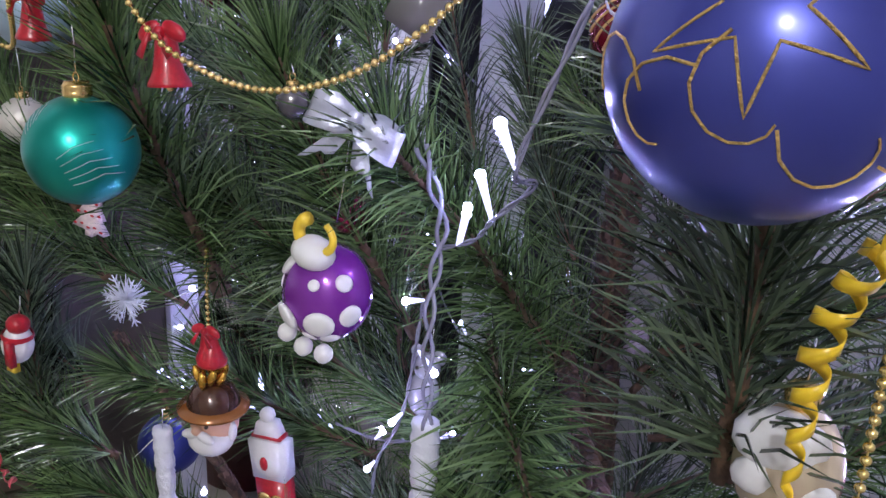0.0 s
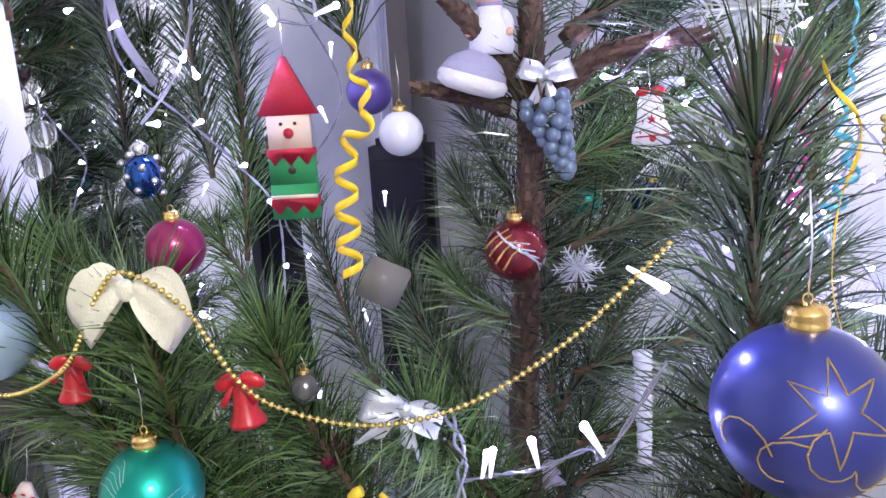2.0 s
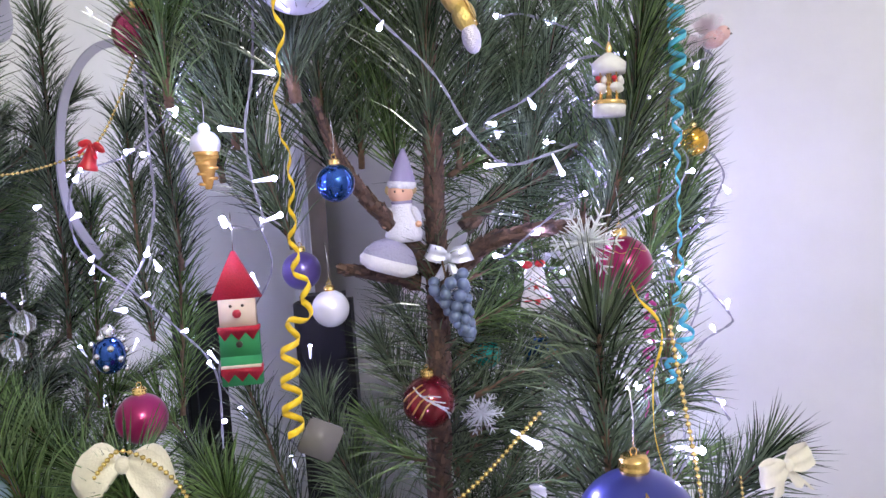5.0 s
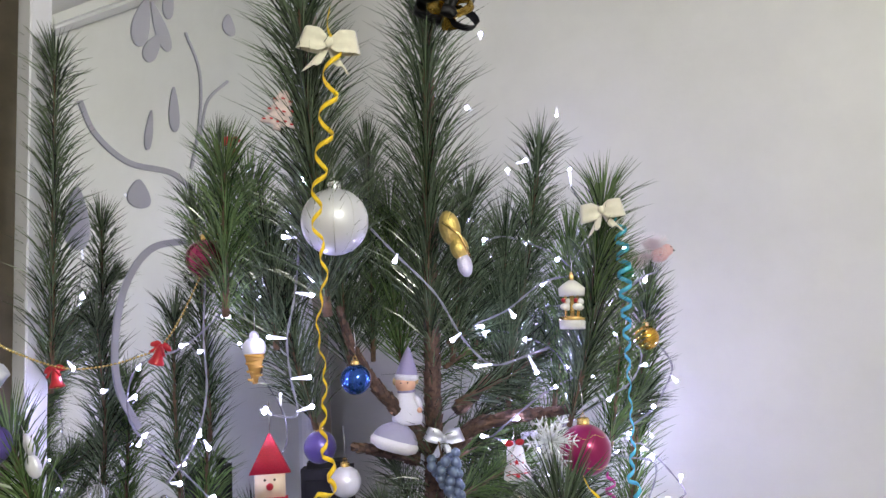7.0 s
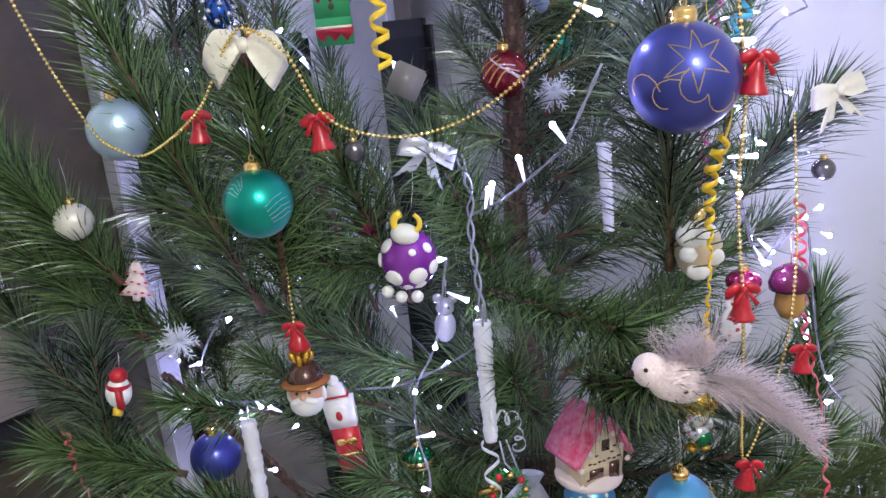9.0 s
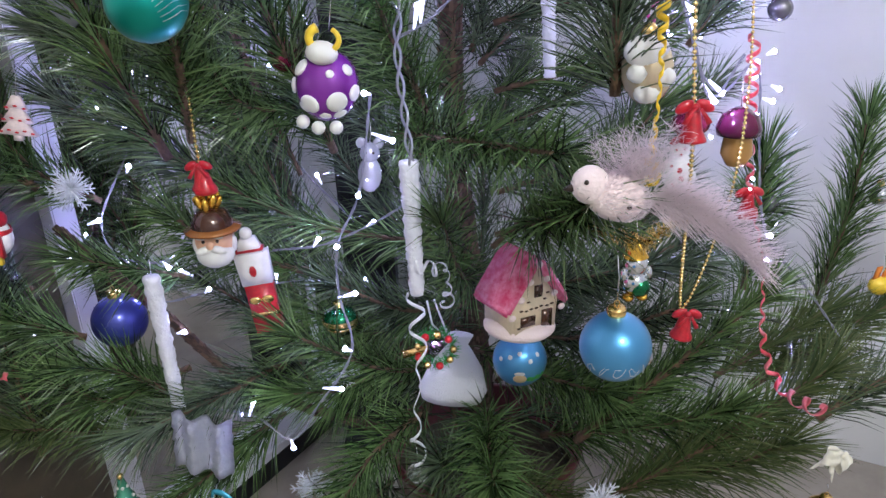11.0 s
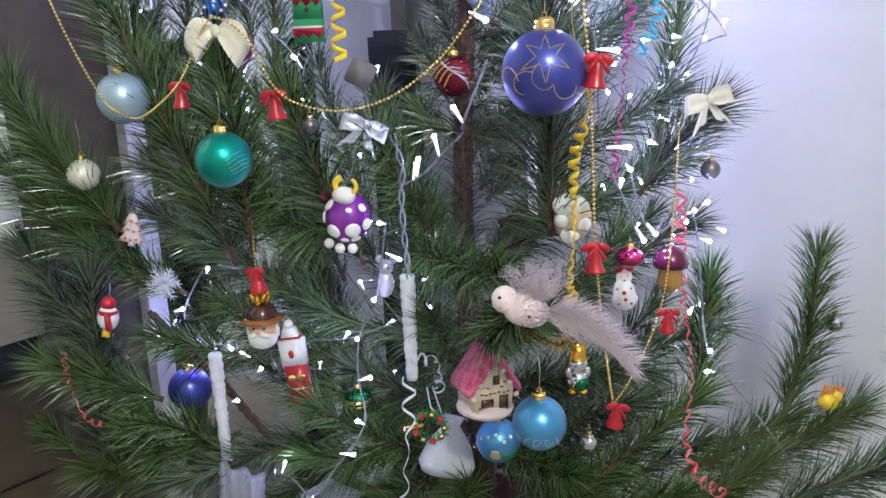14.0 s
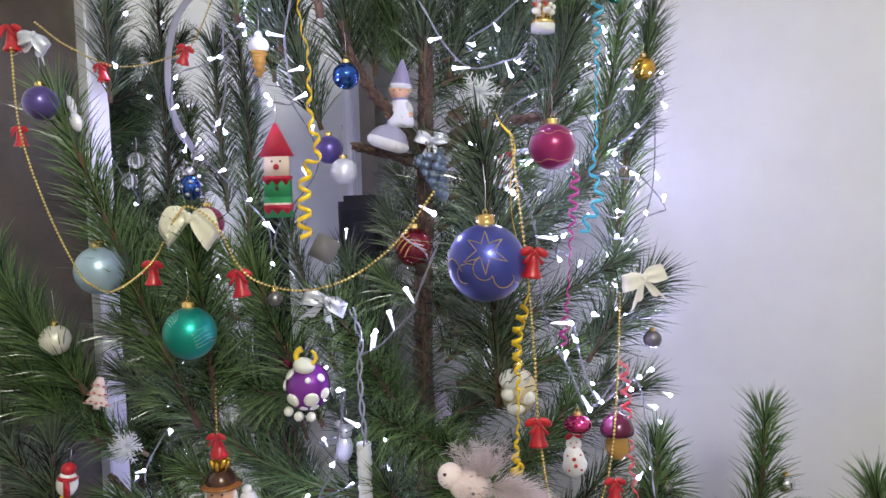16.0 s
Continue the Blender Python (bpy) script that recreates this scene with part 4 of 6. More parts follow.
curl([(0.067, -0.100, 1.158), (0.081, -0.100, 1.124), (0.078, -0.090, 1.053), (0.092, -0.100, 0.993), (0.090, -0.100, 0.957)], "straight-hanging yellow paper ribbon", 0.0022, 3, 0.008, YELLOW)
curl([(0.090, -0.100, 0.957), (0.081, -0.090, 0.919), (0.081, -0.090, 0.845), (0.075, -0.090, 0.770), (0.082, -0.090, 0.786)], "yellow curled ribbon beside the blue bauble", 0.0052, 14, 0.0055, YELLOW)
curl([(0.214, 0.170, 1.438), (0.215, 0.170, 1.367), (0.213, 0.180, 1.251), (0.210, 0.180, 1.143), (0.204, 0.180, 1.108), (0.213, 0.180, 1.068), (0.188, 0.180, 1.020)], "shiny turquoise curled ribbon", 0.008, 17, 0.006, CYAN)
curl([(-0.344, 0.050, 0.394), (-0.359, 0.040, 0.348), (-0.349, 0.030, 0.283), (-0.367, 0.030, 0.207)], "turquoise curled ribbon on a low branch", 0.0145, 6, 0.0065, CYAN)
curl([(-0.115, 0.030, 0.634), (-0.113, 0.000, 0.576), (-0.121, 0.000, 0.517), (-0.123, 0.000, 0.456)], "narrow white curled ribbon", 0.008, 5, 0.004, WHITE_RIBBON)
curl([(0.225, 0.080, 0.857), (0.232, 0.080, 0.731), (0.238, 0.040, 0.635), (0.219, -0.020, 0.577), (0.228, -0.050, 0.544), (0.241, -0.100, 0.551)], "red and white curled ribbon", 0.006, 20, 0.005, REDWHITE)
curl([(0.184, 0.200, 1.109), (0.174, 0.200, 1.004), (0.169, 0.200, 0.930), (0.159, 0.200, 0.855)], "dark pink curled ribbon", 0.006, 12, 0.005, PINK)
curl([(-0.610, 0.100, 0.648), (-0.602, 0.090, 0.601), (-0.581, 0.080, 0.557), (-0.551, 0.070, 0.549)], "pink striped twisted ribbon", 0.004, 8, 0.005, REDWHITE)


# ---- fairy lights ----
def light_string(points, lamps, label, twist=True, r=0.0008, loose=1.1):
    """A twisted clear cable with its lamps, each a tube that ends in a bright tip: rows of foot and tip."""
    n = max(24, int(path_length(smooth_path(points, 40)) / 0.006))
    axis = smooth_path(points, n)
    o = axis[0]
    fr = frames_along(axis)
    bm = bmesh.new()
    for ph in (0, math.pi) if twist else (0,):
        pts = [p - o + (s * math.cos(i * 0.75 + ph) + u * math.sin(i * 0.75 + ph)) * (r * loose if twist else 0) for i, (p, d, s, u) in enumerate(fr)]
        tube(pts, r, seg=5, bm=bm)
    ob = thing("light_string", bm, CABLE, label, "fairy lights", "fairy lights", m=Matrix.Translation(o))
    for foot, tip in lamps:
        a, b = Vector(foot) - o, Vector(tip) - o
        d = (b - a)
        if d.length > 0.034:
            b = a + d.normalized() * 0.034
        bm = tube([a, a.lerp(b, 0.4), a.lerp(b, 0.86)], 0.0010, 0.0025, 8, mi=0)
        add_ball(bm, 0.0026, a.lerp(b, 0.88), seg=10, mi=1)
        part("led", bm, [LED_TUBE, LED], ob, "glowing cool-white lamp")
    return ob


light_string([(-0.119, 0.030, 0.940), (-0.111, 0.045, 0.898), (-0.114, 0.051, 0.876), (-0.113, 0.040, 0.834), (-0.108, 0.035, 0.762)], [], "thick twisted white cable of fairy lights", True, 0.0014, 2.2)
light_string([(-0.114, 0.051, 0.876), (-0.085, 0.030, 0.892), (-0.061, -0.010, 0.917), (-0.033, -0.040, 0.945), (-0.030, -0.077, 0.959), (-0.003, -0.100, 1.020)],
             [((-0.098, 0.040, 0.884), (-0.093, 0.040, 0.906)), ((-0.092, 0.030, 0.890), (-0.089, 0.030, 0.913)), ((-0.061, -0.010, 0.917), (-0.066, -0.020, 0.944)), ((-0.030, -0.077, 0.959), (-0.041, -0.070, 0.976))], "short arm of fairy lights lit white")
light_string([(-0.144, 0.100, 0.819), (-0.166, 0.120, 0.714), (-0.197, 0.140, 0.648), (-0.202, 0.140, 0.587), (-0.190, 0.100, 0.535), (-0.237, 0.100, 0.465), (-0.272, 0.100, 0.423), (-0.317, 0.120, 0.447), (-0.405, 0.140, 0.456)],
             [((-0.144, 0.100, 0.819), (-0.150, 0.080, 0.824)), ((-0.146, 0.100, 0.780), (-0.123, 0.080, 0.775)), ((-0.166, 0.120, 0.714), (-0.166, 0.100, 0.715)), ((-0.199, 0.140, 0.648), (-0.196, 0.120, 0.653)), ((-0.203, 0.140, 0.583), (-0.178, 0.120, 0.597)),
              ((-0.190, 0.100, 0.535), (-0.196, 0.080, 0.550)), ((-0.227, 0.100, 0.490), (-0.201, 0.080, 0.499)), ((-0.272, 0.100, 0.423), (-0.266, 0.080, 0.424)), ((-0.321, 0.120, 0.447), (-0.310, 0.110, 0.474)), ((-0.399, 0.160, 0.542), (-0.382, 0.140, 0.553))], "fairy lights looping down through the lower branches")
light_string([(-0.194, 0.140, 1.501), (-0.199, 0.140, 1.424), (-0.207, 0.150, 1.357), (-0.218, 0.150, 1.303), (-0.215, 0.150, 1.255), (-0.209, 0.150, 1.212), (-0.239, 0.150, 1.214)],
             [((-0.195, 0.140, 1.487), (-0.191, 0.120, 1.493)), ((-0.199, 0.140, 1.424), (-0.219, 0.130, 1.424)), ((-0.206, 0.150, 1.358), (-0.183, 0.130, 1.352)), ((-0.218, 0.150, 1.303), (-0.241, 0.140, 1.306)), ((-0.215, 0.150, 1.255), (-0.189, 0.130, 1.256)), ((-0.209, 0.150, 1.216), (-0.188, 0.140, 1.222)), ((-0.239, 0.150, 1.214), (-0.245, 0.140, 1.223))], "fairy lights running down the upper shoots")
light_string([(-0.112, 0.160, 1.435), (-0.082, 0.160, 1.401), (-0.034, 0.170, 1.350), (-0.000, 0.180, 1.291), (0.036, 0.190, 1.257), (0.083, 0.200, 1.265), (0.114, 0.200, 1.274)],
             [((-0.080, 0.160, 1.401), (-0.085, 0.140, 1.389)), ((-0.003, 0.180, 1.299), (-0.020, 0.150, 1.289)), ((0.036, 0.190, 1.257), (0.011, 0.180, 1.256)), ((0.087, 0.200, 1.265), (0.095, 0.190, 1.241)), ((0.111, 0.300, 1.547), (0.124, 0.290, 1.550)), ((0.097, 0.300, 1.530), (0.096, 0.300, 1.539)), ((0.049, 0.300, 1.631), (0.040, 0.300, 1.635)), ((0.061, 0.260, 1.724), (0.060, 0.250, 1.730))], "fairy lights swagged across the trunk")
light_string([(0.249, 0.500, 1.552), (0.319, 0.500, 1.418), (0.377, 0.590, 1.375), (0.283, 0.460, 1.254), (0.286, 0.460, 1.125), (0.272, 0.450, 0.986), (0.340, 0.590, 0.987), (0.377, 0.580, 1.084), (0.384, 0.580, 1.277)],
             [((0.286, 0.460, 1.254), (0.310, 0.460, 1.256)), ((0.286, 0.460, 1.130), (0.308, 0.460, 1.132)), ((0.283, 0.460, 1.071), (0.299, 0.460, 1.072)), ((0.275, 0.450, 1.004), (0.287, 0.450, 1.006)), ((0.380, 0.580, 1.117), (0.390, 0.590, 1.099)), ((0.352, 0.560, 0.800), (0.358, 0.570, 0.790)), ((0.372, 0.540, 0.640), (0.380, 0.550, 0.632)), ((0.340, 0.590, 0.987), (0.338, 0.530, 0.978)), ((0.371, 0.520, 1.300), (0.383, 0.520, 1.289)), ((0.345, 0.590, 1.376), (0.346, 0.520, 1.356)),
              ((0.249, 0.500, 1.552), (0.245, 0.490, 1.667)), ((0.319, 0.500, 1.418), (0.347, 0.490, 1.536)), ((0.262, 0.600, 1.729), (0.264, 0.610, 1.715))], "fairy lights close to the wall at the tree's edge")
light_string([(0.163, 0.100, 0.906), (0.179, 0.100, 0.832), (0.198, 0.080, 0.803), (0.249, 0.120, 0.821), (0.269, 0.140, 0.730), (0.278, 0.120, 0.634), (0.322, 0.100, 0.573), (0.384, 0.100, 0.486)],
             [((0.188, 0.090, 0.814), (0.196, 0.070, 0.803)), ((0.267, 0.140, 0.827), (0.275, 0.140, 0.830)), ((0.268, 0.140, 0.781), (0.280, 0.140, 0.777)), ((0.256, 0.120, 0.693), (0.246, 0.100, 0.692)), ((0.277, 0.120, 0.634), (0.279, 0.110, 0.635)), ((0.288, 0.120, 0.601), (0.271, 0.100, 0.611)), ((0.249, 0.140, 0.815), (0.259, 0.140, 0.820)), ((0.162, 0.100, 0.888), (0.167, 0.090, 0.881))], "fairy lights on the lower outer branches")
light_string([(0.048, -0.020, 1.183), (0.073, -0.020, 1.130), (0.105, -0.040, 1.042), (0.119, 0.000, 0.929), (0.151, 0.030, 0.853), (0.177, 0.050, 0.804), (0.226, 0.100, 0.835)],
             [((0.107, -0.040, 1.027), (0.131, -0.050, 1.024)), ((-0.020, -0.090, 1.066), (-0.002, -0.100, 1.056)), ((0.125, 0.000, 0.921), (0.153, 0.000, 0.920)), ((0.167, 0.050, 0.819), (0.177, 0.040, 0.801)), ((0.074, -0.020, 1.084), (0.086, -0.060, 1.074)), ((0.144, 0.030, 0.867), (0.147, 0.030, 0.880)), ((0.198, 0.100, 0.912), (0.190, 0.100, 0.915)), ((0.233, 0.100, 0.820), (0.239, 0.100, 0.812)), ((0.304, 0.200, 0.782), (0.315, 0.200, 0.777)), ((0.295, 0.200, 0.694), (0.284, 0.180, 0.677))], "fairy lights behind the large blue bauble")
light_string([(-0.330, 0.240, 1.453), (-0.331, 0.240, 1.387), (-0.334, 0.240, 1.314), (-0.327, 0.220, 1.246), (-0.334, 0.200, 1.194), (-0.348, 0.180, 1.162), (-0.365, 0.170, 1.141)],
             [((-0.333, 0.240, 1.296), (-0.338, 0.230, 1.294)), ((-0.311, 0.240, 1.340), (-0.297, 0.220, 1.337)), ((-0.331, 0.200, 1.199), (-0.331, 0.190, 1.191)), ((-0.360, 0.170, 1.141), (-0.346, 0.160, 1.141)), ((-0.258, 0.200, 1.218), (-0.250, 0.180, 1.215)), ((-0.261, 0.240, 1.362), (-0.256, 0.220, 1.359)), ((-0.496, 0.220, 1.291), (-0.481, 0.200, 1.280)), ((-0.327, 0.200, 1.185), (-0.317, 0.180, 1.176)), ((-0.421, 0.300, 1.191), (-0.426, 0.300, 1.186)), ((-0.506, 0.300, 1.385), (-0.500, 0.280, 1.376)), ((-0.473, 0.300, 1.251), (-0.480, 0.300, 1.249))], "twisted white fairy lights in front of the mirror")
light_string([(-0.513, 0.250, 0.781), (-0.421, 0.200, 0.837), (-0.436, 0.250, 0.762), (-0.495, 0.250, 0.657), (-0.467, 0.220, 0.606)],
             [((-0.408, 0.200, 0.844), (-0.398, 0.190, 0.841)), ((-0.482, 0.250, 0.795), (-0.474, 0.250, 0.792)), ((-0.512, 0.250, 0.654), (-0.492, 0.240, 0.662)), ((-0.471, 0.220, 0.606), (-0.469, 0.210, 0.609)), ((-0.397, 0.250, 0.576), (-0.413, 0.250, 0.585)), ((-0.432, 0.200, 0.730), (-0.421, 0.180, 0.743)), ((-0.338, 0.200, 0.963), (-0.347, 0.200, 0.968))], "fairy lights in the lower inner branches")

light_string([(-0.20, 0.46, 0.55), (-0.30, 0.48, 0.70), (-0.24, 0.56, 0.85), (-0.34, 0.50, 1.0), (-0.26, 0.54, 1.15), (-0.32, 0.50, 1.3)],
             [((-0.25, 0.47, 0.62), (-0.255, 0.46, 0.64)), ((-0.30, 0.48, 0.72), (-0.31, 0.47, 0.74)), ((-0.25, 0.55, 0.84), (-0.26, 0.56, 0.86)), ((-0.31, 0.52, 0.93), (-0.32, 0.52, 0.95)), ((-0.34, 0.50, 1.02), (-0.35, 0.49, 1.04)),
              ((-0.28, 0.53, 1.12), (-0.29, 0.54, 1.14)), ((-0.27, 0.54, 1.20), (-0.27, 0.55, 1.22)), ((-0.32, 0.50, 1.29), (-0.33, 0.50, 1.31)), ((-0.22, 0.58, 1.0), (-0.22, 0.59, 1.02))], "fairy lights at the back beside the mirror")

light_string([(-0.36, 0.20, 0.66), (-0.42, 0.22, 0.61), (-0.50, 0.22, 0.62), (-0.45, 0.24, 0.55), (-0.38, 0.23, 0.56)],
             [((-0.36, 0.20, 0.66), (-0.35, 0.19, 0.65)), ((-0.42, 0.22, 0.61), (-0.41, 0.21, 0.605)), ((-0.50, 0.22, 0.62), (-0.51, 0.21, 0.61)), ((-0.45, 0.24, 0.575), (-0.445, 0.23, 0.58)), ((-0.38, 0.23, 0.56), (-0.37, 0.22, 0.57)), ((-0.47, 0.23, 0.60), (-0.475, 0.22, 0.61))], "fairy lights clustered by a blue bauble")


def added_lights(x, y, z0, z1, radius, turns, label, seed, depth=0.8):
    """Extra fairy lights wound round inner branches to brighten them, a lamp every seven centimetres."""
    wr = random.Random(seed)
    n = int(turns * 8)
    pts = []
    for k in range(n + 1):
        q = 2 * math.pi * turns * k / n
        rr = radius * wr.uniform(0.65, 1.15)
        pts.append((x + rr * math.cos(q), y + depth * rr * math.sin(q), z0 + (z1 - z0) * k / n + wr.uniform(-0.02, 0.02)))
    dense = smooth_path(pts, 400)
    step = max(1, int(400 * 0.07 / path_length(dense)))
    lamps = []
    for k in range(step // 2, 400, step):
        d = Vector((wr.gauss(0, 1), wr.gauss(-0.3, 1), wr.gauss(0, 0.8))).normalized()
        lamps.append((dense[k], dense[k] + d * 0.013))
    return light_string(pts, lamps, label)


# extra strings at invented places, added to light the inner needles
added_lights(0.225, 0.36, 0.72, 1.42, 0.075, 4.0, "added fairy lights brightening the outer shoots by the wall", 31)
added_lights(-0.37, 0.36, 0.95, 1.45, 0.085, 1.0, "added fairy lights brightening the shoots before the mirror", 32)
added_lights(-0.22, 0.30, 0.40, 0.82, 0.13, 1.4, "added fairy lights brightening the lower middle branches", 33)
added_lights(0.11, 0.28, 1.10, 1.45, 0.08, 2.4, "added fairy lights brightening the upper shoots", 34)
added_lights(0.30, 0.37, 0.90, 1.40, 0.045, 3.0, "added fairy lights brightening the outermost shoot", 35)

# ---- icicles ----
def icicle(top, bottom, r, label="frosted white plastic icicle"):
    a, b = Vector(top), Vector(bottom)
    n = 44
    pts = [a.lerp(b, k / n) - a for k in range(n + 1)]
    bm = bmesh.new()
    rings = []
    ir = random.Random(int(r * 1e5))
    for i, p in enumerate(pts):
        t = i / n
        rr = r * 0.8 * (1 - 0.25 * t) * ir.uniform(0.86, 1.1)
        rings.append([bm.verts.new(p + Vector((math.cos(q) * rr, math.sin(q) * rr * 0.8, 0))) for q in [2 * math.pi * k / 10 + 0.25 * i for k in range(10)]])
    for x, y in zip(rings, rings[1:]):
        for k in range(10):
            bm.faces.new((x[k], x[(k + 1) % 10], y[(k + 1) % 10], y[k]))
    bm.faces.new(rings[0])
    bm.faces.new(rings[-1][::-1])
    bmesh.ops.recalc_face_normals(bm, faces=bm.faces[:])
    ob = thing("icicle", bm, ICE, label, "icicle", "icicles", m=Matrix.Translation(a))
    part("hanger", tube([Vector((0, 0, -0.002)), Vector((0.002, 0, 0.02))], 0.0005, seg=5), SILVER, ob)
    return ob


icicle((-0.111, 0.040, 0.766), (-0.112, 0.045, 0.625), 0.0125)
icicle((-0.394, 0.105, 0.640), (-0.396, 0.110, 0.455), 0.0125)
icicle((-0.236, 0.160, 0.598), (-0.242, 0.170, 0.489), 0.0075)
icicle((0.049, 0.200, 0.914), (0.051, 0.200, 0.807), 0.011)


# ---- figurines and shaped ornaments: each one plain mesh ----
def figure(name, build, mats, label, category, center, turn=0.0, tilt=0.0, string=0.03, top=0.04, lean=0.0, parts=()):
    """parts names the pieces of the second and later materials, each a mesh of its own."""
    bm = bmesh.new()
    build(bm)
    pieces = []
    for k, piece in enumerate(parts, 1):
        other = bm.copy()
        bmesh.ops.delete(other, geom=[f for f in other.faces if f.material_index != k], context="FACES")
        for f in other.faces:
            f.material_index = 0
        pieces.append((piece, other, mats[k]))
    if parts:
        bmesh.ops.delete(bm, geom=[f for f in bm.faces if 0 < f.material_index <= len(parts)], context="FACES")
    ob = thing(name, bm, mats, label, category, "shaped ornaments", m=Matrix.Translation(center) @ pose(0, 0, 0, lean, tilt, turn))
    for piece, other, material in pieces:
        part(piece, other, material, ob)
    if string:
        part("hanger", tube([Vector((0, 0, top - 0.003)), Vector((0.001, 0.001, top + string / 2)), Vector((0, 0.002, top + string))], 0.0006, seg=5), SILVER, ob, "thin hanging thread")
    return ob


def cone(bm, r0, r1, z0, z1, mi=0, seg=20, at=(0, 0, 0)):
    lathe([(0, z0), (r0, z0), (r1, z1), (0, z1)], seg, bm, Matrix.Translation(at), mi)


PURPLE = mat("purple_glaze", (0.24, 0.03, 0.36), 0.16, 0.35, coat=0.8)
SPOT = mat("white_spot", (0.85, 0.84, 0.78), 0.4)
HORN = mat("yellow_horn", (0.85, 0.60, 0.04), 0.35)
SKIN = mat("painted_peach", (0.72, 0.42, 0.28), 0.4)
BROWN_GLAZE = mat("brown_glaze", (0.07, 0.025, 0.012), 0.15, 0.3, coat=0.8)
PINK_FLUFF = mat("pink_feather", (1.0, 0.90, 0.92), 0.8)
fluff = PINK_FLUFF.node_tree
glow_through = fluff.nodes.new("ShaderNodeBsdfTranslucent")
glow_through.inputs["Color"].default_value = (1.0, 0.93, 0.95, 1)
blend = fluff.nodes.new("ShaderNodeMixShader")
blend.inputs["Fac"].default_value = 0.6
fluff.links.new(fluff.nodes["Principled BSDF"].outputs["BSDF"], blend.inputs[1])
fluff.links.new(glow_through.outputs["BSDF"], blend.inputs[2])
fluff.links.new(blend.outputs["Shader"], fluff.nodes["Material Output"].inputs["Surface"])
LILAC = mat("lilac_felt", (0.30, 0.27, 0.42), 0.9)
SUGAR = mat("sugar_red", (0.60, 0.015, 0.11), 0.4, coat=0.3, vary=0.3, scale=95, color2=(0.80, 0.26, 0.42), bump=0.6, bump_scale=700)
PALE_STONE = mat("biscuit_ceramic", (0.72, 0.60, 0.42), 0.5, vary=0.1, scale=90)
BERRY = mat("grey_blue_berries", (0.15, 0.20, 0.29), 0.3, 0.3, coat=0.5)
CLOTH = mat("white_muslin", (0.72, 0.72, 0.76), 0.8, bump=0.8, bump_scale=500)
PINKWOOD = mat("pink_white_biscuit", (0.80, 0.66, 0.64), 0.6, vary=0.15, scale=120)
OCHRE = mat("ochre_glaze", (0.50, 0.28, 0.07), 0.2, 0.3, coat=0.6)
PLUM = mat("plum_glaze", (0.12, 0.012, 0.05), 0.2, 0.3, coat=0.6)


def cow(bm):
    add_ball(bm, 0.030, (0, 0, -0.004), (0.95, 0.9, 1.05), 24, 0)
    add_ball(bm, 0.013, (-0.002, -0.016, 0.026), (1.1, 0.9, 0.8), 16, 1)
    for x, y, z, r in ((-0.026, -0.016, 0.016, 0.009), (0.024, -0.014, 0.017, 0.006), (-0.010, -0.026, -0.018, 0.010), (0.016, -0.026, -0.014, 0.0105), (-0.020, -0.018, -0.026, 0.006), (0.004, -0.020, -0.034, 0.006), (0.026, -0.010, -0.006, 0.008), (-0.028, -0.004, -0.006, 0.008), (0.018, -0.014, -0.030, 0.007), (0.008, -0.026, 0.012, 0.004)):
        n = Vector((x, y, z + 0.004)).normalized()
        add_ball(bm, r * 0.92, Vector((0, 0, -0.004)) + n * 0.0285, (1, 1, 0.35), 14, 1, n.to_track_quat("Z", "Y").to_matrix().to_4x4())
    for x, z in ((-0.018, -0.036), (-0.004, -0.040), (0.012, -0.038)):
        add_ball(bm, 0.0062, (x, -0.012, z), seg=10, mi=1)
    ring = [Vector((0.013 * math.cos(t), -0.018, 0.038 + 0.010 * math.sin(t))) for t in [math.radians(120 + 300 * k / 14) for k in range(15)]]
    tube(ring, 0.0042, 0.002, 8, bm, 2)


figure("cow_ornament", cow, [PURPLE, SPOT, HORN], "purple glazed glass cow with white spots and yellow horns", "ornament", (-0.177, 0.030, 0.846), -8, 8, 0.05, 0.045)


def elf_tower(bm):
    slab(bm, [(-0.020, -0.052), (0.020, -0.052), (0.020, -0.022), (-0.020, -0.022)], 0.010, 1)
    slab(bm, [(-0.0195, -0.022), (0.0195, -0.022), (0.0195, 0.004), (-0.0195, 0.004)], 0.0102, 2)
    slab(bm, [(-0.0205, -0.040), (-0.014, -0.048), (-0.007, -0.040), (0, -0.048), (0.007, -0.040), (0.014, -0.048), (0.0205, -0.040), (0.0205, -0.032), (-0.0205, -0.032)], 0.0115, 5)
    slab(bm, [(-0.0205, 0.004), (-0.014, -0.006), (-0.007, 0.002), (0, -0.006), (0.007, 0.002), (0.014, -0.006), (0.0205, 0.004), (0.0205, 0.008), (-0.0205, 0.008)], 0.0125, 6)
    slab(bm, [(-0.018, 0.008), (0.018, 0.008), (0.018, 0.038), (-0.018, 0.038)], 0.010, 3)
    slab(bm, [(-0.025, 0.036), (0.025, 0.036), (0.001, 0.084), (-0.001, 0.084)], 0.012, 0)
    add_ball(bm, 0.0046, (0, -0.006, 0.021), seg=12, mi=8)
    for x in (-0.006, 0.006):
        add_ball(bm, 0.0016, (x, -0.0052, 0.029), seg=8, mi=4)
    add_ball(bm, 0.0036, (0, -0.0055, -0.010), (1, 0.4, 1), 10, 4)
    slab(bm, [(-0.02, -0.034), (0.02, -0.034), (0.02, -0.031), (-0.02, -0.031)], 0.0125, 7)


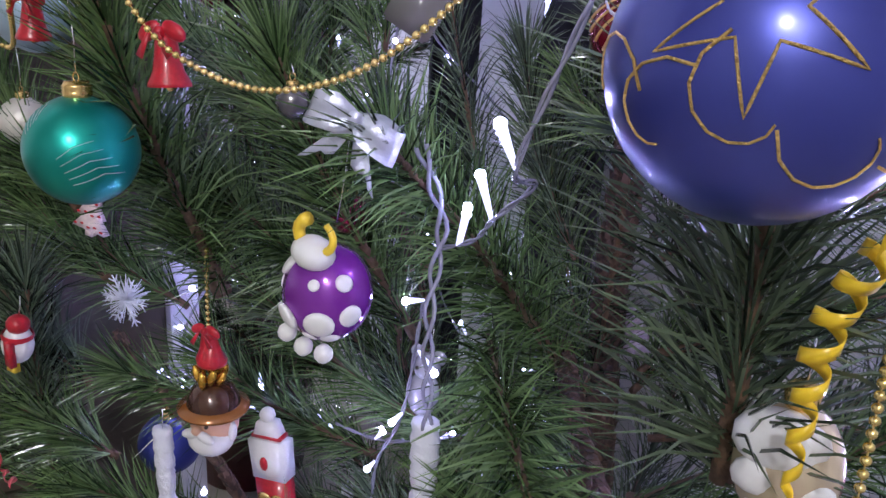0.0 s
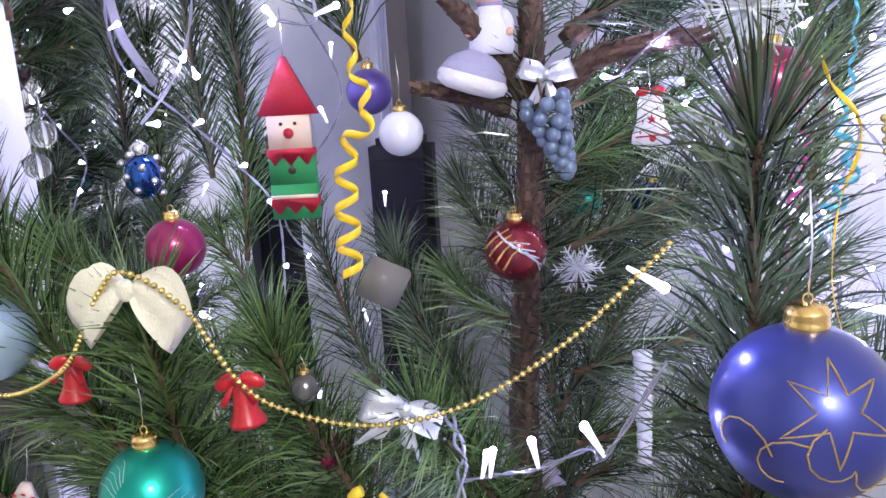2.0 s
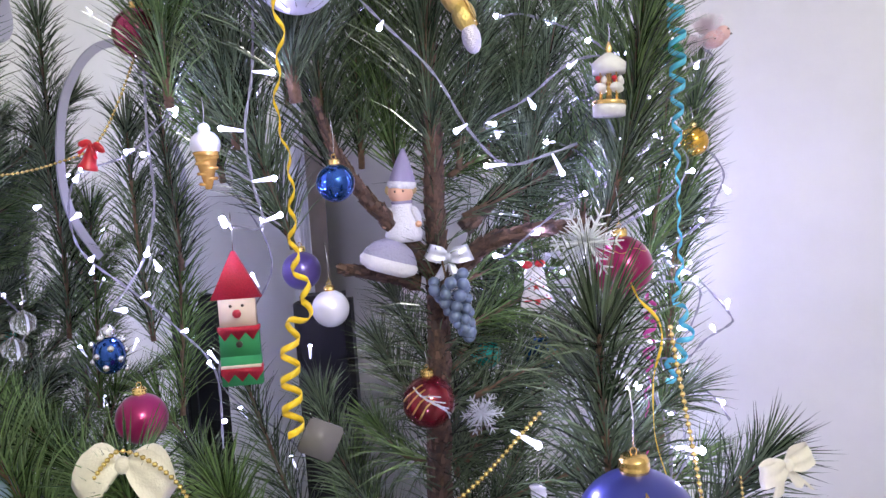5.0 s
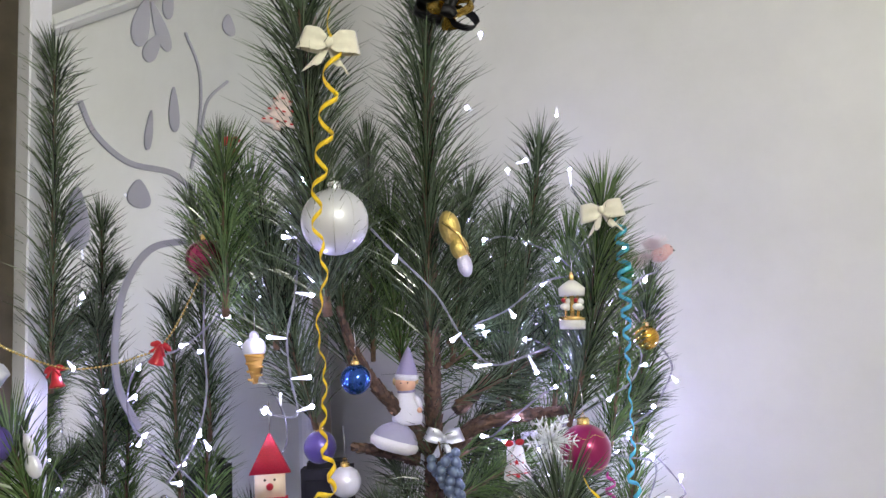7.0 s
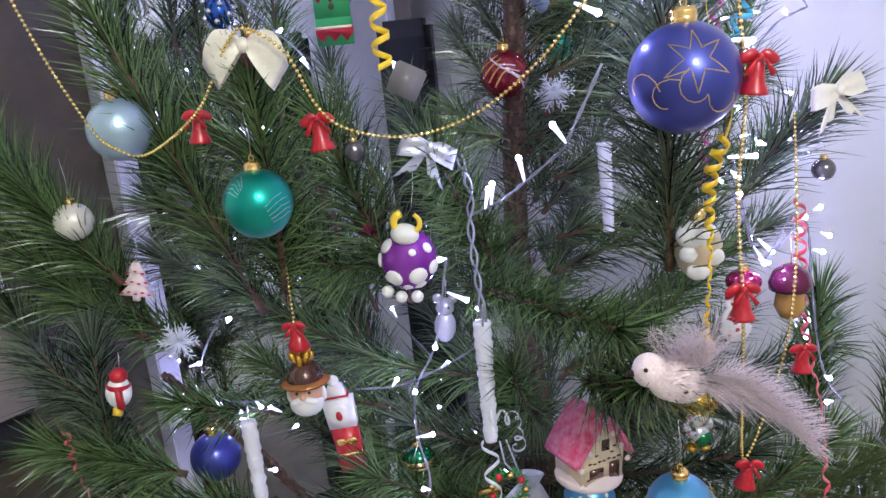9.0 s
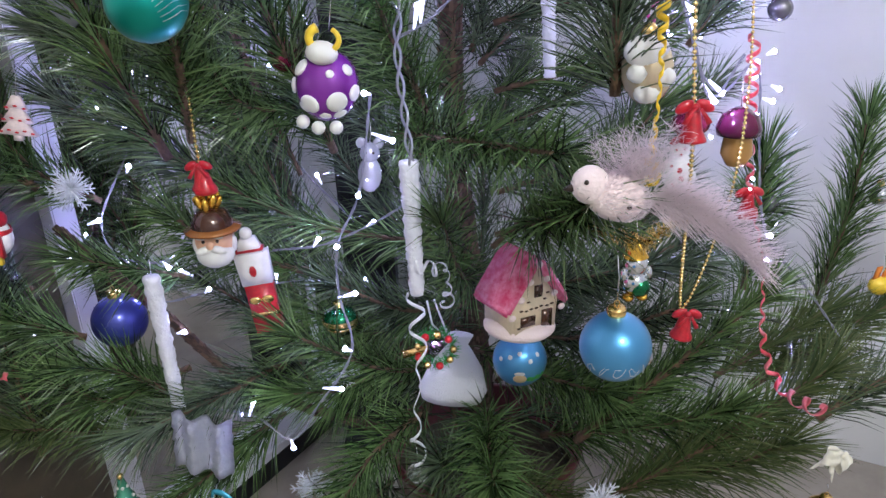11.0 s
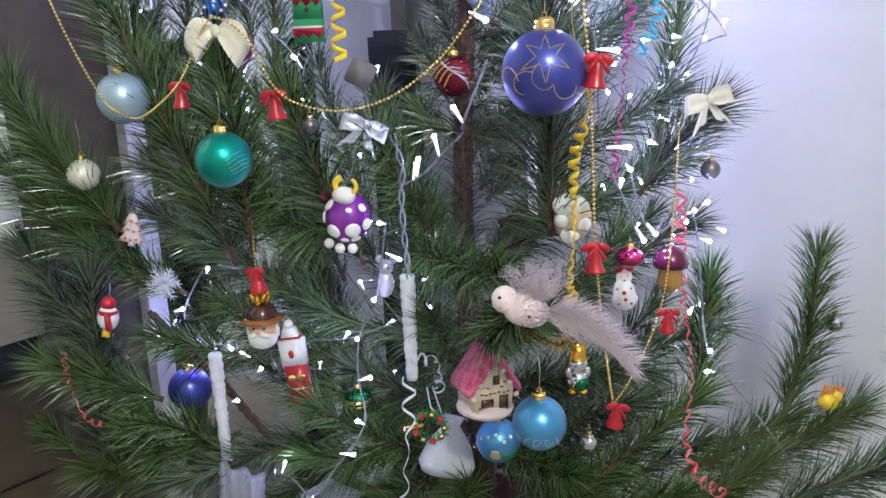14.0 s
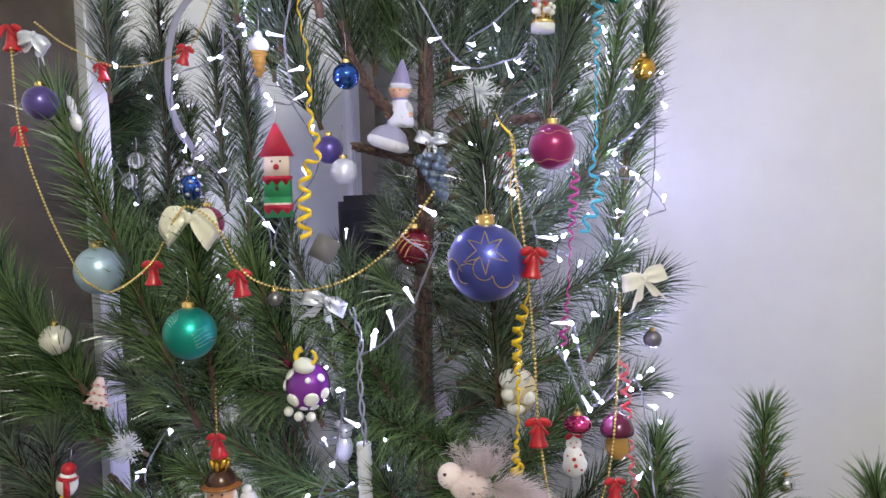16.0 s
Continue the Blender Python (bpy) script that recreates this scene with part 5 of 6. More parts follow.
RED_GLITTER = mat("red_glitter_paint", (0.42, 0.01, 0.03), 0.4, vary=0.2, scale=500, bump=0.5, bump_scale=900)
CREAM_PAINT = mat("cream_paint", (0.72, 0.58, 0.44), 0.6)
figure("wooden_elf_ornament", elf_tower, [RED_GLITTER, mat("green_felt", (0.02, 0.24, 0.07), 0.7), mat("green_felt_dark", (0.02, 0.22, 0.065), 0.7), CREAM_PAINT, PAINT_DARK, RED_GLITTER, RED_GLITTER, CREAM_PAINT, RED_GLITTER], "flat wooden elf with red pointed roof hat, green body", "ornament", (-0.247, 0.190, 1.105), 0, 0, 0.04, 0.083, parts=("skirt", "tunic", "face", "eyes", "hem", "collar", "stripe", "nose"))


def santa_head(bm):
    add_ball(bm, 0.020, (0, 0, 0), (1, 0.9, 1.0), 24, 0)
    add_ball(bm, 0.0185, (0, -0.005, -0.013), (1.04, 0.92, 0.80), 20, 1)
    for s in (-1, 1):
        add_ball(bm, 0.0075, (s * 0.007, -0.020, -0.004), (1.2, 0.5, 0.55), 12, 1, Matrix.Rotation(s * 0.3, 4, "Y"))
        add_ball(bm, 0.0045, (s * 0.008, -0.0175, 0.0085), (1.3, 0.5, 0.45), 10, 1)
        add_ball(bm, 0.0018, (s * 0.007, -0.0180, 0.0045), seg=8, mi=3)
        add_ball(bm, 0.006, (s * 0.019, -0.002, -0.004), (0.6, 0.7, 1.5), 10, 1)
    lathe([(0.018, 0.010), (0.028, 0.011), (0.0285, 0.0135), (0.020, 0.016)], 28, bm, Matrix.Identity(4), 6)
    lathe([(0.021, 0.014), (0.0205, 0.021), (0.015, 0.031), (0.006, 0.036), (0, 0.0365)], 24, bm, Matrix.Identity(4), 2)
    add_ball(bm, 0.0042, (0, -0.021, 0.001), seg=10, mi=0)
    for k in range(8):
        t = k * math.pi / 4
        add_ball(bm, 0.006, (0.010 * math.cos(t), 0.010 * math.sin(t) - 0.002, 0.040 + 0.003 * (k % 2)), (0.6, 0.6, 1.3), 8, 4, Matrix.Rotation(0.5 * math.cos(t), 4, "Y"))
    lathe([(0, 0.050), (0.0115, 0.050), (0.0118, 0.053), (0.008, 0.060), (0.005, 0.070), (0, 0.073)], 20, bm, Matrix.Identity(4), 5)


figure("acorn_head_ornament", santa_head, [SKIN, WHITE_GLAZE, BROWN_GLAZE, PAINT_DARK, GOLD_GLASS, RED, mat("amber_brim", (0.34, 0.13, 0.03), 0.2, 0.3, coat=0.6)], "glass bearded head with brown brimmed acorn hat", "ornament", (-0.313, 0.080, 0.686), 0, 0, 0.0, 0.07, parts=("beard", "hat", "eyes", "leaves", "bell", "brim"))


def gift_stick(bm):
    slab(bm, [(-0.015, -0.066), (0.015, -0.066), (0.015, -0.008), (-0.015, -0.008)], 0.014, 0)
    slab(bm, [(-0.0165, -0.008), (0.0165, -0.008), (0.018, 0.028), (-0.018, 0.028)], 0.015, 1)
    add_ball(bm, 0.0165, (0, -0.004, 0.008), (1, 0.5, 0.95), 16, 1)
    add_ball(bm, 0.004, (0, -0.012, 0.010), (1, 0.6, 1.6), 10, 0)
    add_ball(bm, 0.007, (0, 0, 0.050), seg=12, mi=1)
    slab(bm, [(-0.014, 0.028), (0.014, 0.028), (0.008, 0.045), (-0.008, 0.045)], 0.012, 1)
    slab(bm, [(-0.0145, 0.030), (0.0145, 0.030), (0.0142, 0.033), (-0.0142, 0.033)], 0.0125, 0)
    slab(bm, [(-0.0155, -0.046), (0.0155, -0.046), (0.0155, -0.042), (-0.0155, -0.042)], 0.0155, 2)
    for s in (-1, 1):
        add_ball(bm, 0.008, (s * 0.007, -0.008, -0.026), (0.9, 0.25, 0.6), 10, 2)


figure("gift_ornament", gift_stick, [RED, WHITE_GLAZE, GOLD], "white bearded figure above a red gift box", "ornament", (-0.286, 0.120, 0.626), 0, -6, 0.0, 0.05, parts=("bearded_figure", "ribbon"))


def penguin(bm):
    add_ball(bm, 0.016, (0, 0, 0), (0.9, 0.8, 1.15), 16, 0)
    add_ball(bm, 0.010, (0.0, 0, 0.020), (1, 1, 0.9), 14, 1)
    lathe([(0.0125, 0.006), (0.0135, 0.009), (0.0125, 0.012)], 16, bm, Matrix.Identity(4), 1)
    slab(bm, [(0.002, 0.010), (0.008, 0.008), (0.012, -0.014), (0.005, -0.012)], 0.006, 1, -0.013)
    slab(bm, [(-0.004, -0.017), (0.004, -0.017), (0.005, -0.026), (-0.005, -0.026)], 0.006, 2, -0.004)


figure("bird_ornament", penguin, [WHITE_GLAZE, RED, HORN], "small white figure with red cap and scarf", "ornament", (-0.520, 0.070, 0.706), 0, 10, 0.02, 0.027)


def cottage(bm):
    """A moulded house: gabled body, two roof slopes with a rolled edge, snow round its foot."""
    slope = [(-0.002, 0.046), (0.010, 0.038), (0.038, -0.002), (0.039, -0.010), (0.033, -0.010), (0.004, 0.030)]
    gable = [(-0.027, -0.036), (0.027, -0.036), (0.029, 0.000), (0.000, 0.036), (-0.029, 0.000)]
    for outline, depth, mi in ((gable, 0.052, 0), ([(-x, z) for x, z in slope], 0.062, 1), (slope, 0.062, 4)):
        block = bmesh.new()
        slab(block, outline, depth)
        bmesh.ops.recalc_face_normals(block, faces=block.faces[:])
        bmesh.ops.bevel(block, geom=block.edges[:], offset=0.0036, segments=3, affect="EDGES")
        for f in block.faces:
            f.material_index = mi
        shape = bpy.data.meshes.new("block")
        block.to_mesh(shape)
        block.free()
        bm.from_mesh(shape)
        bpy.data.meshes.remove(shape)
    add_ball(bm, 0.037, (0.0, 0.0, -0.036), (1.0, 0.98, 0.34), 28, 3)
    for x, z, w, h in ((0.013, -0.022, 0.0062, 0.0105), (-0.010, -0.020, 0.0085, 0.0050), (0.001, 0.010, 0.0045, 0.0060)):
        add_box(bm, 2 * w, 0.003, 2 * h, Matrix.Translation((x, -0.0262, z)))
        for f in bm.faces[-6:]:
            f.material_index = 2
    for x, z in ((-0.018, -0.008), (-0.012, -0.009), (-0.006, -0.008), (0.0, -0.008), (0.006, -0.007), (0.013, -0.008), (0.019, -0.007), (-0.010, 0.000), (0.010, 0.000), (0.013, 0.006), (-0.020, -0.026)):
        add_ball(bm, 0.0018, (x, -0.0262, z), (1.5, 0.5, 0.6), 6, 2)
    for k in range(7):
        add_ball(bm, 0.0042, (-0.030 + 0.010 * k, -0.028, -0.012 + 0.050 * (1 - abs(k - 3) / 3.0)), (1, 0.5, 0.8), 10, 3)


figure("cottage_ornament", cottage, [PALE_STONE, SUGAR, BROWN_GLAZE, mat("pink_sugar", (0.80, 0.66, 0.64), 0.5, bump=0.6, bump_scale=600), SUGAR], "glazed glass cottage with a pink snowy roof", "ornament", (-0.016, -0.020, 0.652), 28, 4, 0.02, 0.045, parts=("roof", "windows", "snow", "roof")).scale = (0.92, 0.92, 0.92)


def glass_bear(bm):
    add_ball(bm, 0.015, (0, 0, 0.006), (1, 0.9, 1.0), 16, 0)
    add_ball(bm, 0.016, (0, 0, -0.016), (1, 0.9, 0.95), 16, 0)
    add_ball(bm, 0.013, (0.004, -0.006, -0.020), (1, 0.8, 0.9), 14, 1)
    lathe([(0.015, 0.016), (0.012, 0.022), (0.013, 0.034), (0.006, 0.038), (0, 0.039)], 16, bm, Matrix.Identity(4), 2)
    for s in (-1, 1):
        add_ball(bm, 0.007, (s * 0.008, -0.002, -0.034), (1, 1.2, 0.7), 10, 2)
        add_ball(bm, 0.006, (s * 0.014, -0.004, -0.004), (0.8, 0.8, 1.4), 10, 0)


snow_bear = figure("glass_snowman_ornament", glass_bear, [SILVER_GLASS, GREEN_GLASS, GOLD_GLASS], "silvered glass snowman with gold hat and green trousers", "ornament", (0.093, -0.010, 0.662), 0, 0, 0.02, 0.036)
snow_bear.scale = (0.82, 0.82, 0.82)


def owl(bm):
    add_ball(bm, 0.022, (0, 0, 0), (0.95, 0.9, 1.25), 18, 0)


owl_ob = figure("owl_ornament", owl, [mat("pearl_peach_glass", (0.75, 0.62, 0.42), 0.25, 0.4, coat=0.5), WHITE_GLAZE, GOLD], "pearly white glass ornament with cream ruffles", "ornament", (0.083, -0.050, 0.852), 0, 0, 0.02, 0.034)
part("face", add_ball(bmesh.new(), 0.014, (-0.006, -0.012, 0.016), (1.2, 0.7, 0.9), 14), WHITE_GLAZE, owl_ob, "white glazed ruffle")
for x, z in ((-0.010, 0.0), (0.008, -0.004), (0.002, 0.018), (-0.004, -0.016)):
    part("ruffle", add_ball(bmesh.new(), 0.009, (x, -0.014, z), (1.2, 0.6, 0.9), 10), WHITE_GLAZE, owl_ob, "white glazed ruffle")
part("cap", lathe([(0.006, 0.026), (0.007, 0.032), (0.004, 0.036), (0, 0.036)], 12), GOLD, owl_ob, "gold metal cap")


def mushroom(bm):
    lathe([(0, -0.030), (0.010, -0.028), (0.016, -0.016), (0.014, -0.002), (0.012, 0.006)], 20, bm, Matrix.Identity(4), 0)
    lathe([(0.012, 0.002), (0.021, 0.003), (0.022, 0.010), (0.017, 0.022), (0.007, 0.029), (0, 0.030)], 22, bm, Matrix.Identity(4), 1)


figure("mushroom_ornament", mushroom, [OCHRE, PLUM], "glass mushroom with plum cap and ochre stem", "ornament", (0.214, 0.070, 0.760), 0, 0, 0.03, 0.03, parts=("cap",))


def ice_cream(bm):
    cone(bm, 0.003, 0.0125, -0.034, 0.002, 0, 20)
    for k in range(7):
        lathe([(0.004 + 0.0013 * k, -0.031 + 0.0048 * k), (0.0052 + 0.0013 * k, -0.0295 + 0.0048 * k), (0.004 + 0.0013 * k, -0.028 + 0.0048 * k)], 16, bm, Matrix.Rotation(0.15 * (-1) ** k, 4, "Y"), 0)
    add_ball(bm, 0.0145, (0, 0, 0.009), (1, 1, 0.95), 18, 1)
    add_ball(bm, 0.006, (0, 0, 0.024), seg=10, mi=1)


figure("ice_cream_ornament", ice_cream, [OCHRE, PWHITE], "glass ice-cream cone with gold waffle, white scoop", "ornament", (-0.259, 0.165, 1.285), 0, 0, 0.03, 0.028, parts=("scoop",))


def carousel(bm):
    lathe([(0, -0.032), (0.016, -0.032), (0.0165, -0.022), (0.014, -0.019), (0, -0.019)], 24, bm, Matrix.Identity(4), 0)
    lathe([(0.0168, -0.021), (0.0172, -0.019), (0.0168, -0.017), (0.010, -0.016)], 24, bm, Matrix.Identity(4), 1)
    lathe([(0, 0.010), (0.016, 0.010), (0.017, 0.020), (0.010, 0.026), (0.004, 0.030), (0, 0.030)], 24, bm, Matrix.Identity(4), 0)
    lathe([(0.003, 0.030), (0.004, 0.034), (0.002, 0.040), (0, 0.042)], 10, bm, Matrix.Identity(4), 1)
    cone(bm, 0.003, 0.003, -0.02, 0.012, 1, 8)
    for k in range(4):
        t = k * math.pi / 2 + 0.4
        p = (0.011 * math.cos(t), 0.011 * math.sin(t), -0.004)
        add_ball(bm, 0.0055, p, (1.2, 0.8, 0.8), 10, 0)
        add_ball(bm, 0.003, (p[0] + 0.004, p[1], 0.003), (1, 0.8, 1.3), 8, 0)
        cone(bm, 0.0008, 0.0008, -0.02, 0.012, 1, 6, (p[0], p[1], 0))
        add_ball(bm, 0.0028, (p[0] - 0.003, p[1] - 0.003, 0.004), seg=8, mi=2)


figure("carousel_ornament", carousel, [WHITE_GLAZE, GOLD, RED], "tiny white carousel with gold trim and red saddles", "ornament", (0.139, 0.160, 1.328), 0, 3, 0.02, 0.04, parts=("trim", "saddles"))


def gnome(bm):
    lathe([(0, -0.046), (0.019, -0.046), (0.021, -0.038), (0.017, -0.018), (0.011, -0.004), (0.007, 0.0)], 24, bm, Matrix.Identity(4), 0)
    add_ball(bm, 0.0145, (0, -0.002, 0.009), (1, 0.95, 0.95), 20, 1)
    for k in range(9):
        t = math.radians(-10 + 25 * k)
        add_ball(bm, 0.0045, (0.0135 * math.cos(t), 0.0125 * math.sin(t), 0.012), (1, 1, 1.3), 8, 4)
    lathe([(0.0150, 0.013), (0.0162, 0.015), (0.0165, 0.020), (0.0150, 0.021)], 24, bm, Matrix.Rotation(0.1, 4, "Y"), 0)
    lathe([(0.0158, 0.019), (0.0135, 0.027), (0.008, 0.043), (0.002, 0.057), (0, 0.058)], 24, bm, Matrix.Rotation(0.1, 4, "Y"), 2)
    lathe([(0.0105, -0.004), (0.0125, -0.002), (0.0105, 0.001)], 20, bm, Matrix.Identity(4), 2)
    for s in (-1, 1):
        add_ball(bm, 0.0065, (s * 0.016, -0.007, -0.017), (0.8, 0.8, 1.7), 12, 0, Matrix.Rotation(-s * 0.35, 4, "Y"))
        add_ball(bm, 0.0038, (s * 0.0185, -0.011, -0.027), seg=8, mi=1)
        add_ball(bm, 0.0012, (s * 0.0045, -0.0152, 0.010), seg=6, mi=3)


figure("doll_ornament", gnome, [CLOTH, SKIN, LILAC, PAINT_DARK, mat("flaxen_hair", (0.55, 0.40, 0.22), 0.7)], "small doll in white with a lilac pointed hat", "doll", (-0.072, 0.262, 1.228), -10, 0, 0)


def snow_mound(bm):
    tip = Matrix.Rotation(0.32, 4, "Y") @ Matrix.Diagonal((1, 0.8, 1, 1))
    lathe([(0, -0.016), (0.022, -0.015), (0.031, -0.010), (0.033, -0.003), (0.029, 0.003)], 28, bm, tip, 0)
    lathe([(0.0305, 0.001), (0.029, 0.006), (0.022, 0.015), (0.012, 0.021), (0, 0.023)], 28, bm, tip, 1)


figure("felt_mound_ornament", snow_mound, [mat("white_felt", (0.72, 0.71, 0.70), 0.85, bump=0.5, bump_scale=300), mat("lilac_grey_felt", (0.34, 0.33, 0.43), 0.9, bump=0.6, bump_scale=300)], "white padded bell with a lilac-grey cap on the fork", "ornament", (-0.090, 0.250, 1.164), 0, 0, 0, parts=("cap",))


grapes = new("grape_ornament")
tagged(grapes, "bunch of frosted grey-blue glass grapes", "ornament", "shaped ornaments")
grapes.matrix_world = Matrix.Translation((-0.024, 0.240, 1.110)) @ pose(0, 0, 0, 0, -12, 0)
gr = random.Random(5)
for k in range(34):
    t = k / 34
    rr = 0.019 * (1 - t) ** 0.7
    part("berry", add_ball(bmesh.new(), 0.0068 * gr.uniform(0.85, 1.1), (rr * math.cos(k * 2.4) + 0.008 * t, rr * math.sin(k * 2.4), 0.030 - 0.07 * t), seg=10), BERRY, grapes)
part("stem", tube([Vector((0, 0, 0.03)), Vector((0.001, 0, 0.05))], 0.0012, seg=6), TWIG, grapes)


def ginger_bell(bm):
    slab(bm, [(-0.021, -0.024), (-0.012, -0.030), (0, -0.032), (0.012, -0.030), (0.021, -0.024), (0.019, -0.014), (0.014, -0.004), (0.012, 0.016), (0.008, 0.024), (-0.008, 0.024), (-0.012, 0.016), (-0.014, -0.004), (-0.019, -0.014)], 0.005, 0)
    add_ball(bm, 0.0035, (0, -0.003, -0.021), (1, 0.5, 1), 8, 1)
    slab(bm, [(0.0055 * (1 if k % 2 == 0 else 0.4) * math.sin(k * math.pi / 5), -0.002 + 0.0055 * (1 if k % 2 == 0 else 0.4) * math.cos(k * math.pi / 5)) for k in range(10)], 0.001, 1, -0.003)
    for s in (-1, 1):
        add_ball(bm, 0.007, (s * 0.008, -0.003, 0.026), (1, 0.5, 0.7), 8, 1)
        for k in range(3):
            add_ball(bm, 0.0012, (s * (0.006 + 0.003 * k), -0.0028, 0.008 - 0.011 * k), seg=6, mi=1)
    slab(bm, [(-0.017, -0.019), (0.017, -0.019), (0.017, -0.0175), (-0.017, -0.0175)], 0.001, 1, -0.003)


figure("wooden_bell_ornament", ginger_bell, [WHITE_GLAZE, RED], "flat white wooden bell with red star and bow", "ornament", (0.086, 0.330, 1.114), 0, -3, 0.03, 0.025, parts=("red_trim",))


def flat_snowman(bm):
    slab(bm, [(0.0150 * math.cos(t) * (1.15 if math.sin(t) < 0 else 0.92), 0.021 * math.sin(t) - 0.006) for t in [2 * math.pi * k / 24 for k in range(24)]], 0.005, 0)
    add_ball(bm, 0.0105, (0.002, 0, 0.016), (1, 0.3, 0.95), 16, 0)
    for x, z, r in ((0.0, -0.004, 0.0028), (0.001, -0.013, 0.0026), (-0.008, -0.018, 0.0016), (0.008, -0.019, 0.0016), (-0.008, 0.002, 0.0014), (0.009, 0.001, 0.0014), (0.002, 0.012, 0.0014), (-0.002, 0.018, 0.0012), (0.006, 0.018, 0.0012)):
        add_ball(bm, r, (x, -0.0028, z), (1, 0.4, 1), 8, 1)
    for s in (-1, 1):
        add_ball(bm, 0.0062, (0.003 + s * 0.006, -0.002, 0.027), (1, 0.4, 0.6), 10, 1, Matrix.Rotation(s * 0.5, 4, "Y"))


figure("snowman_ornament", flat_snowman, [WHITE_GLAZE, RED], "flat white wooden snowman with red dots and bow", "ornament", (0.158, 0.074, 0.733), 0, -6, 0.03, 0.024)


def biscuit_tree(bm):
    for k in range(3):
        w = 0.020 - 0.0045 * k
        z = -0.016 + 0.013 * k
        slab(bm, [(-w, z), (w, z), (w * 0.35, z + 0.015), (-w * 0.35, z + 0.015)], 0.007 - 0.001 * k, 0)
        for j in range(5 - k):
            add_ball(bm, 0.0016, (w * (-0.8 + 1.6 * j / (4 - k)), -0.0036, z + 0.003 + 0.002 * (j % 2)), (1.5, 0.6, 0.7), 8, 1)
    slab(bm, [(-0.004, -0.022), (0.004, -0.022), (0.004, -0.015), (-0.004, -0.015)], 0.006, 0)


figure("tree_biscuit_ornament", biscuit_tree, [PINKWOOD, PAINT_RED], "pink-white fir-tree biscuit with red icing dots", "ornament", (-0.516, 0.158, 0.805), 0, 10, 0.04, 0.022)
figure("tree_biscuit_ornament", biscuit_tree, [mat("lilac_biscuit", (0.62, 0.52, 0.66), 0.6), PWHITE], "small lilac-white fir-tree ornament", "ornament", (-0.031, 0.320, 0.734), 0, -4, 0.02, 0.022)


def green_tree(bm):
    for k in range(4):
        z = -0.024 + 0.0125 * k
        lathe([(0.021 - 0.0045 * k, z), (0.020 - 0.0045 * k, z + 0.004), (0.008 - 0.0015 * k, z + 0.015)], 16, bm, Matrix.Identity(4), 0)
        for j in range(6):
            t = j * 1.05 + k
            add_ball(bm, 0.0022, ((0.019 - 0.0045 * k) * math.cos(t), (0.019 - 0.0045 * k) * math.sin(t), z + 0.005), seg=6, mi=1)
    add_ball(bm, 0.004, (0, 0, 0.032), seg=8, mi=2)


figure("glass_tree_ornament", green_tree, [mat("mint_glass", (0.10, 0.42, 0.25), 0.2, 0.5, coat=0.6), WHITE_GLAZE, GOLD], "green glass fir tree with white dots", "ornament", (-0.462, 0.068, 0.382), 0, 0, 0.02, 0.034, parts=("dots", "tip"))


def green_pot(bm):
    add_ball(bm, 0.020, (0, 0, 0), (1, 1, 0.82), 24, 0)
    lathe([(0.0205, -0.003), (0.0212, 0.0), (0.0205, 0.003)], 24, bm, Matrix.Identity(4), 1)
    lathe([(0.0185, -0.009), (0.0192, -0.008), (0.0185, -0.006)], 24, bm, Matrix.Identity(4), 1)
    lathe([(0.005, 0.015), (0.006, 0.022), (0, 0.023)], 12, bm, Matrix.Identity(4), 1)


figure("green_lantern_ornament", green_pot, [GREEN_GLASS, GOLD], "dark green glass lantern bauble with gold bands", "ornament", (-0.204, 0.140, 0.556), 0, 0, 0.03, 0.022, parts=("band",))


def flake(bm):
    fr_ = random.Random(11)
    for k in range(150):
        d = Vector((fr_.gauss(0, 1), fr_.gauss(0, 0.5), fr_.gauss(0, 1))).normalized()
        tube([Vector((0, 0, 0)), d * 0.024 * fr_.uniform(0.5, 1.05)], 0.0005, 0.0003, 4, bm)
    for k in range(6):
        t = k * math.pi / 3
        d = Vector((math.cos(t), 0, math.sin(t)))
        tube([Vector((0, -0.003, 0)), d * 0.027 + Vector((0, -0.003, 0))], 0.0012, 0.0006, 5, bm)
        for j in (0.5, 0.75):
            for s in (-1, 1):
                e = Vector((math.cos(t + s * 0.9), 0, math.sin(t + s * 0.9))) * 0.008
                tube([d * 0.027 * j + Vector((0, -0.003, 0)), d * 0.027 * j + e + Vector((0, -0.003, 0))], 0.0009, 0.0005, 5, bm)


FLAKE = mat("white_plastic_frost", (0.78, 0.80, 0.86), 0.4)
for spot, lab in (((-0.478, 0.156, 0.727), "white tinsel snowflake hung on a thread"), ((0.071, 0.001, 0.386), "white tinsel snowflake on a low branch"), ((0.048, -0.055, 1.186), "large white lacy snowflake in the needles"), ((0.006, 0.300, 0.969), "white glitter snowflake behind the trunk"), ((-0.215, 0.160, 0.477), "silver tinsel burst in the lower needles"), ((-0.255, 0.100, 0.355), "silver tinsel burst on a low branch")):
    figure("snowflake_ornament", flake, [FLAKE], lab, "snowflake", spot, 0, 0, 0.0)


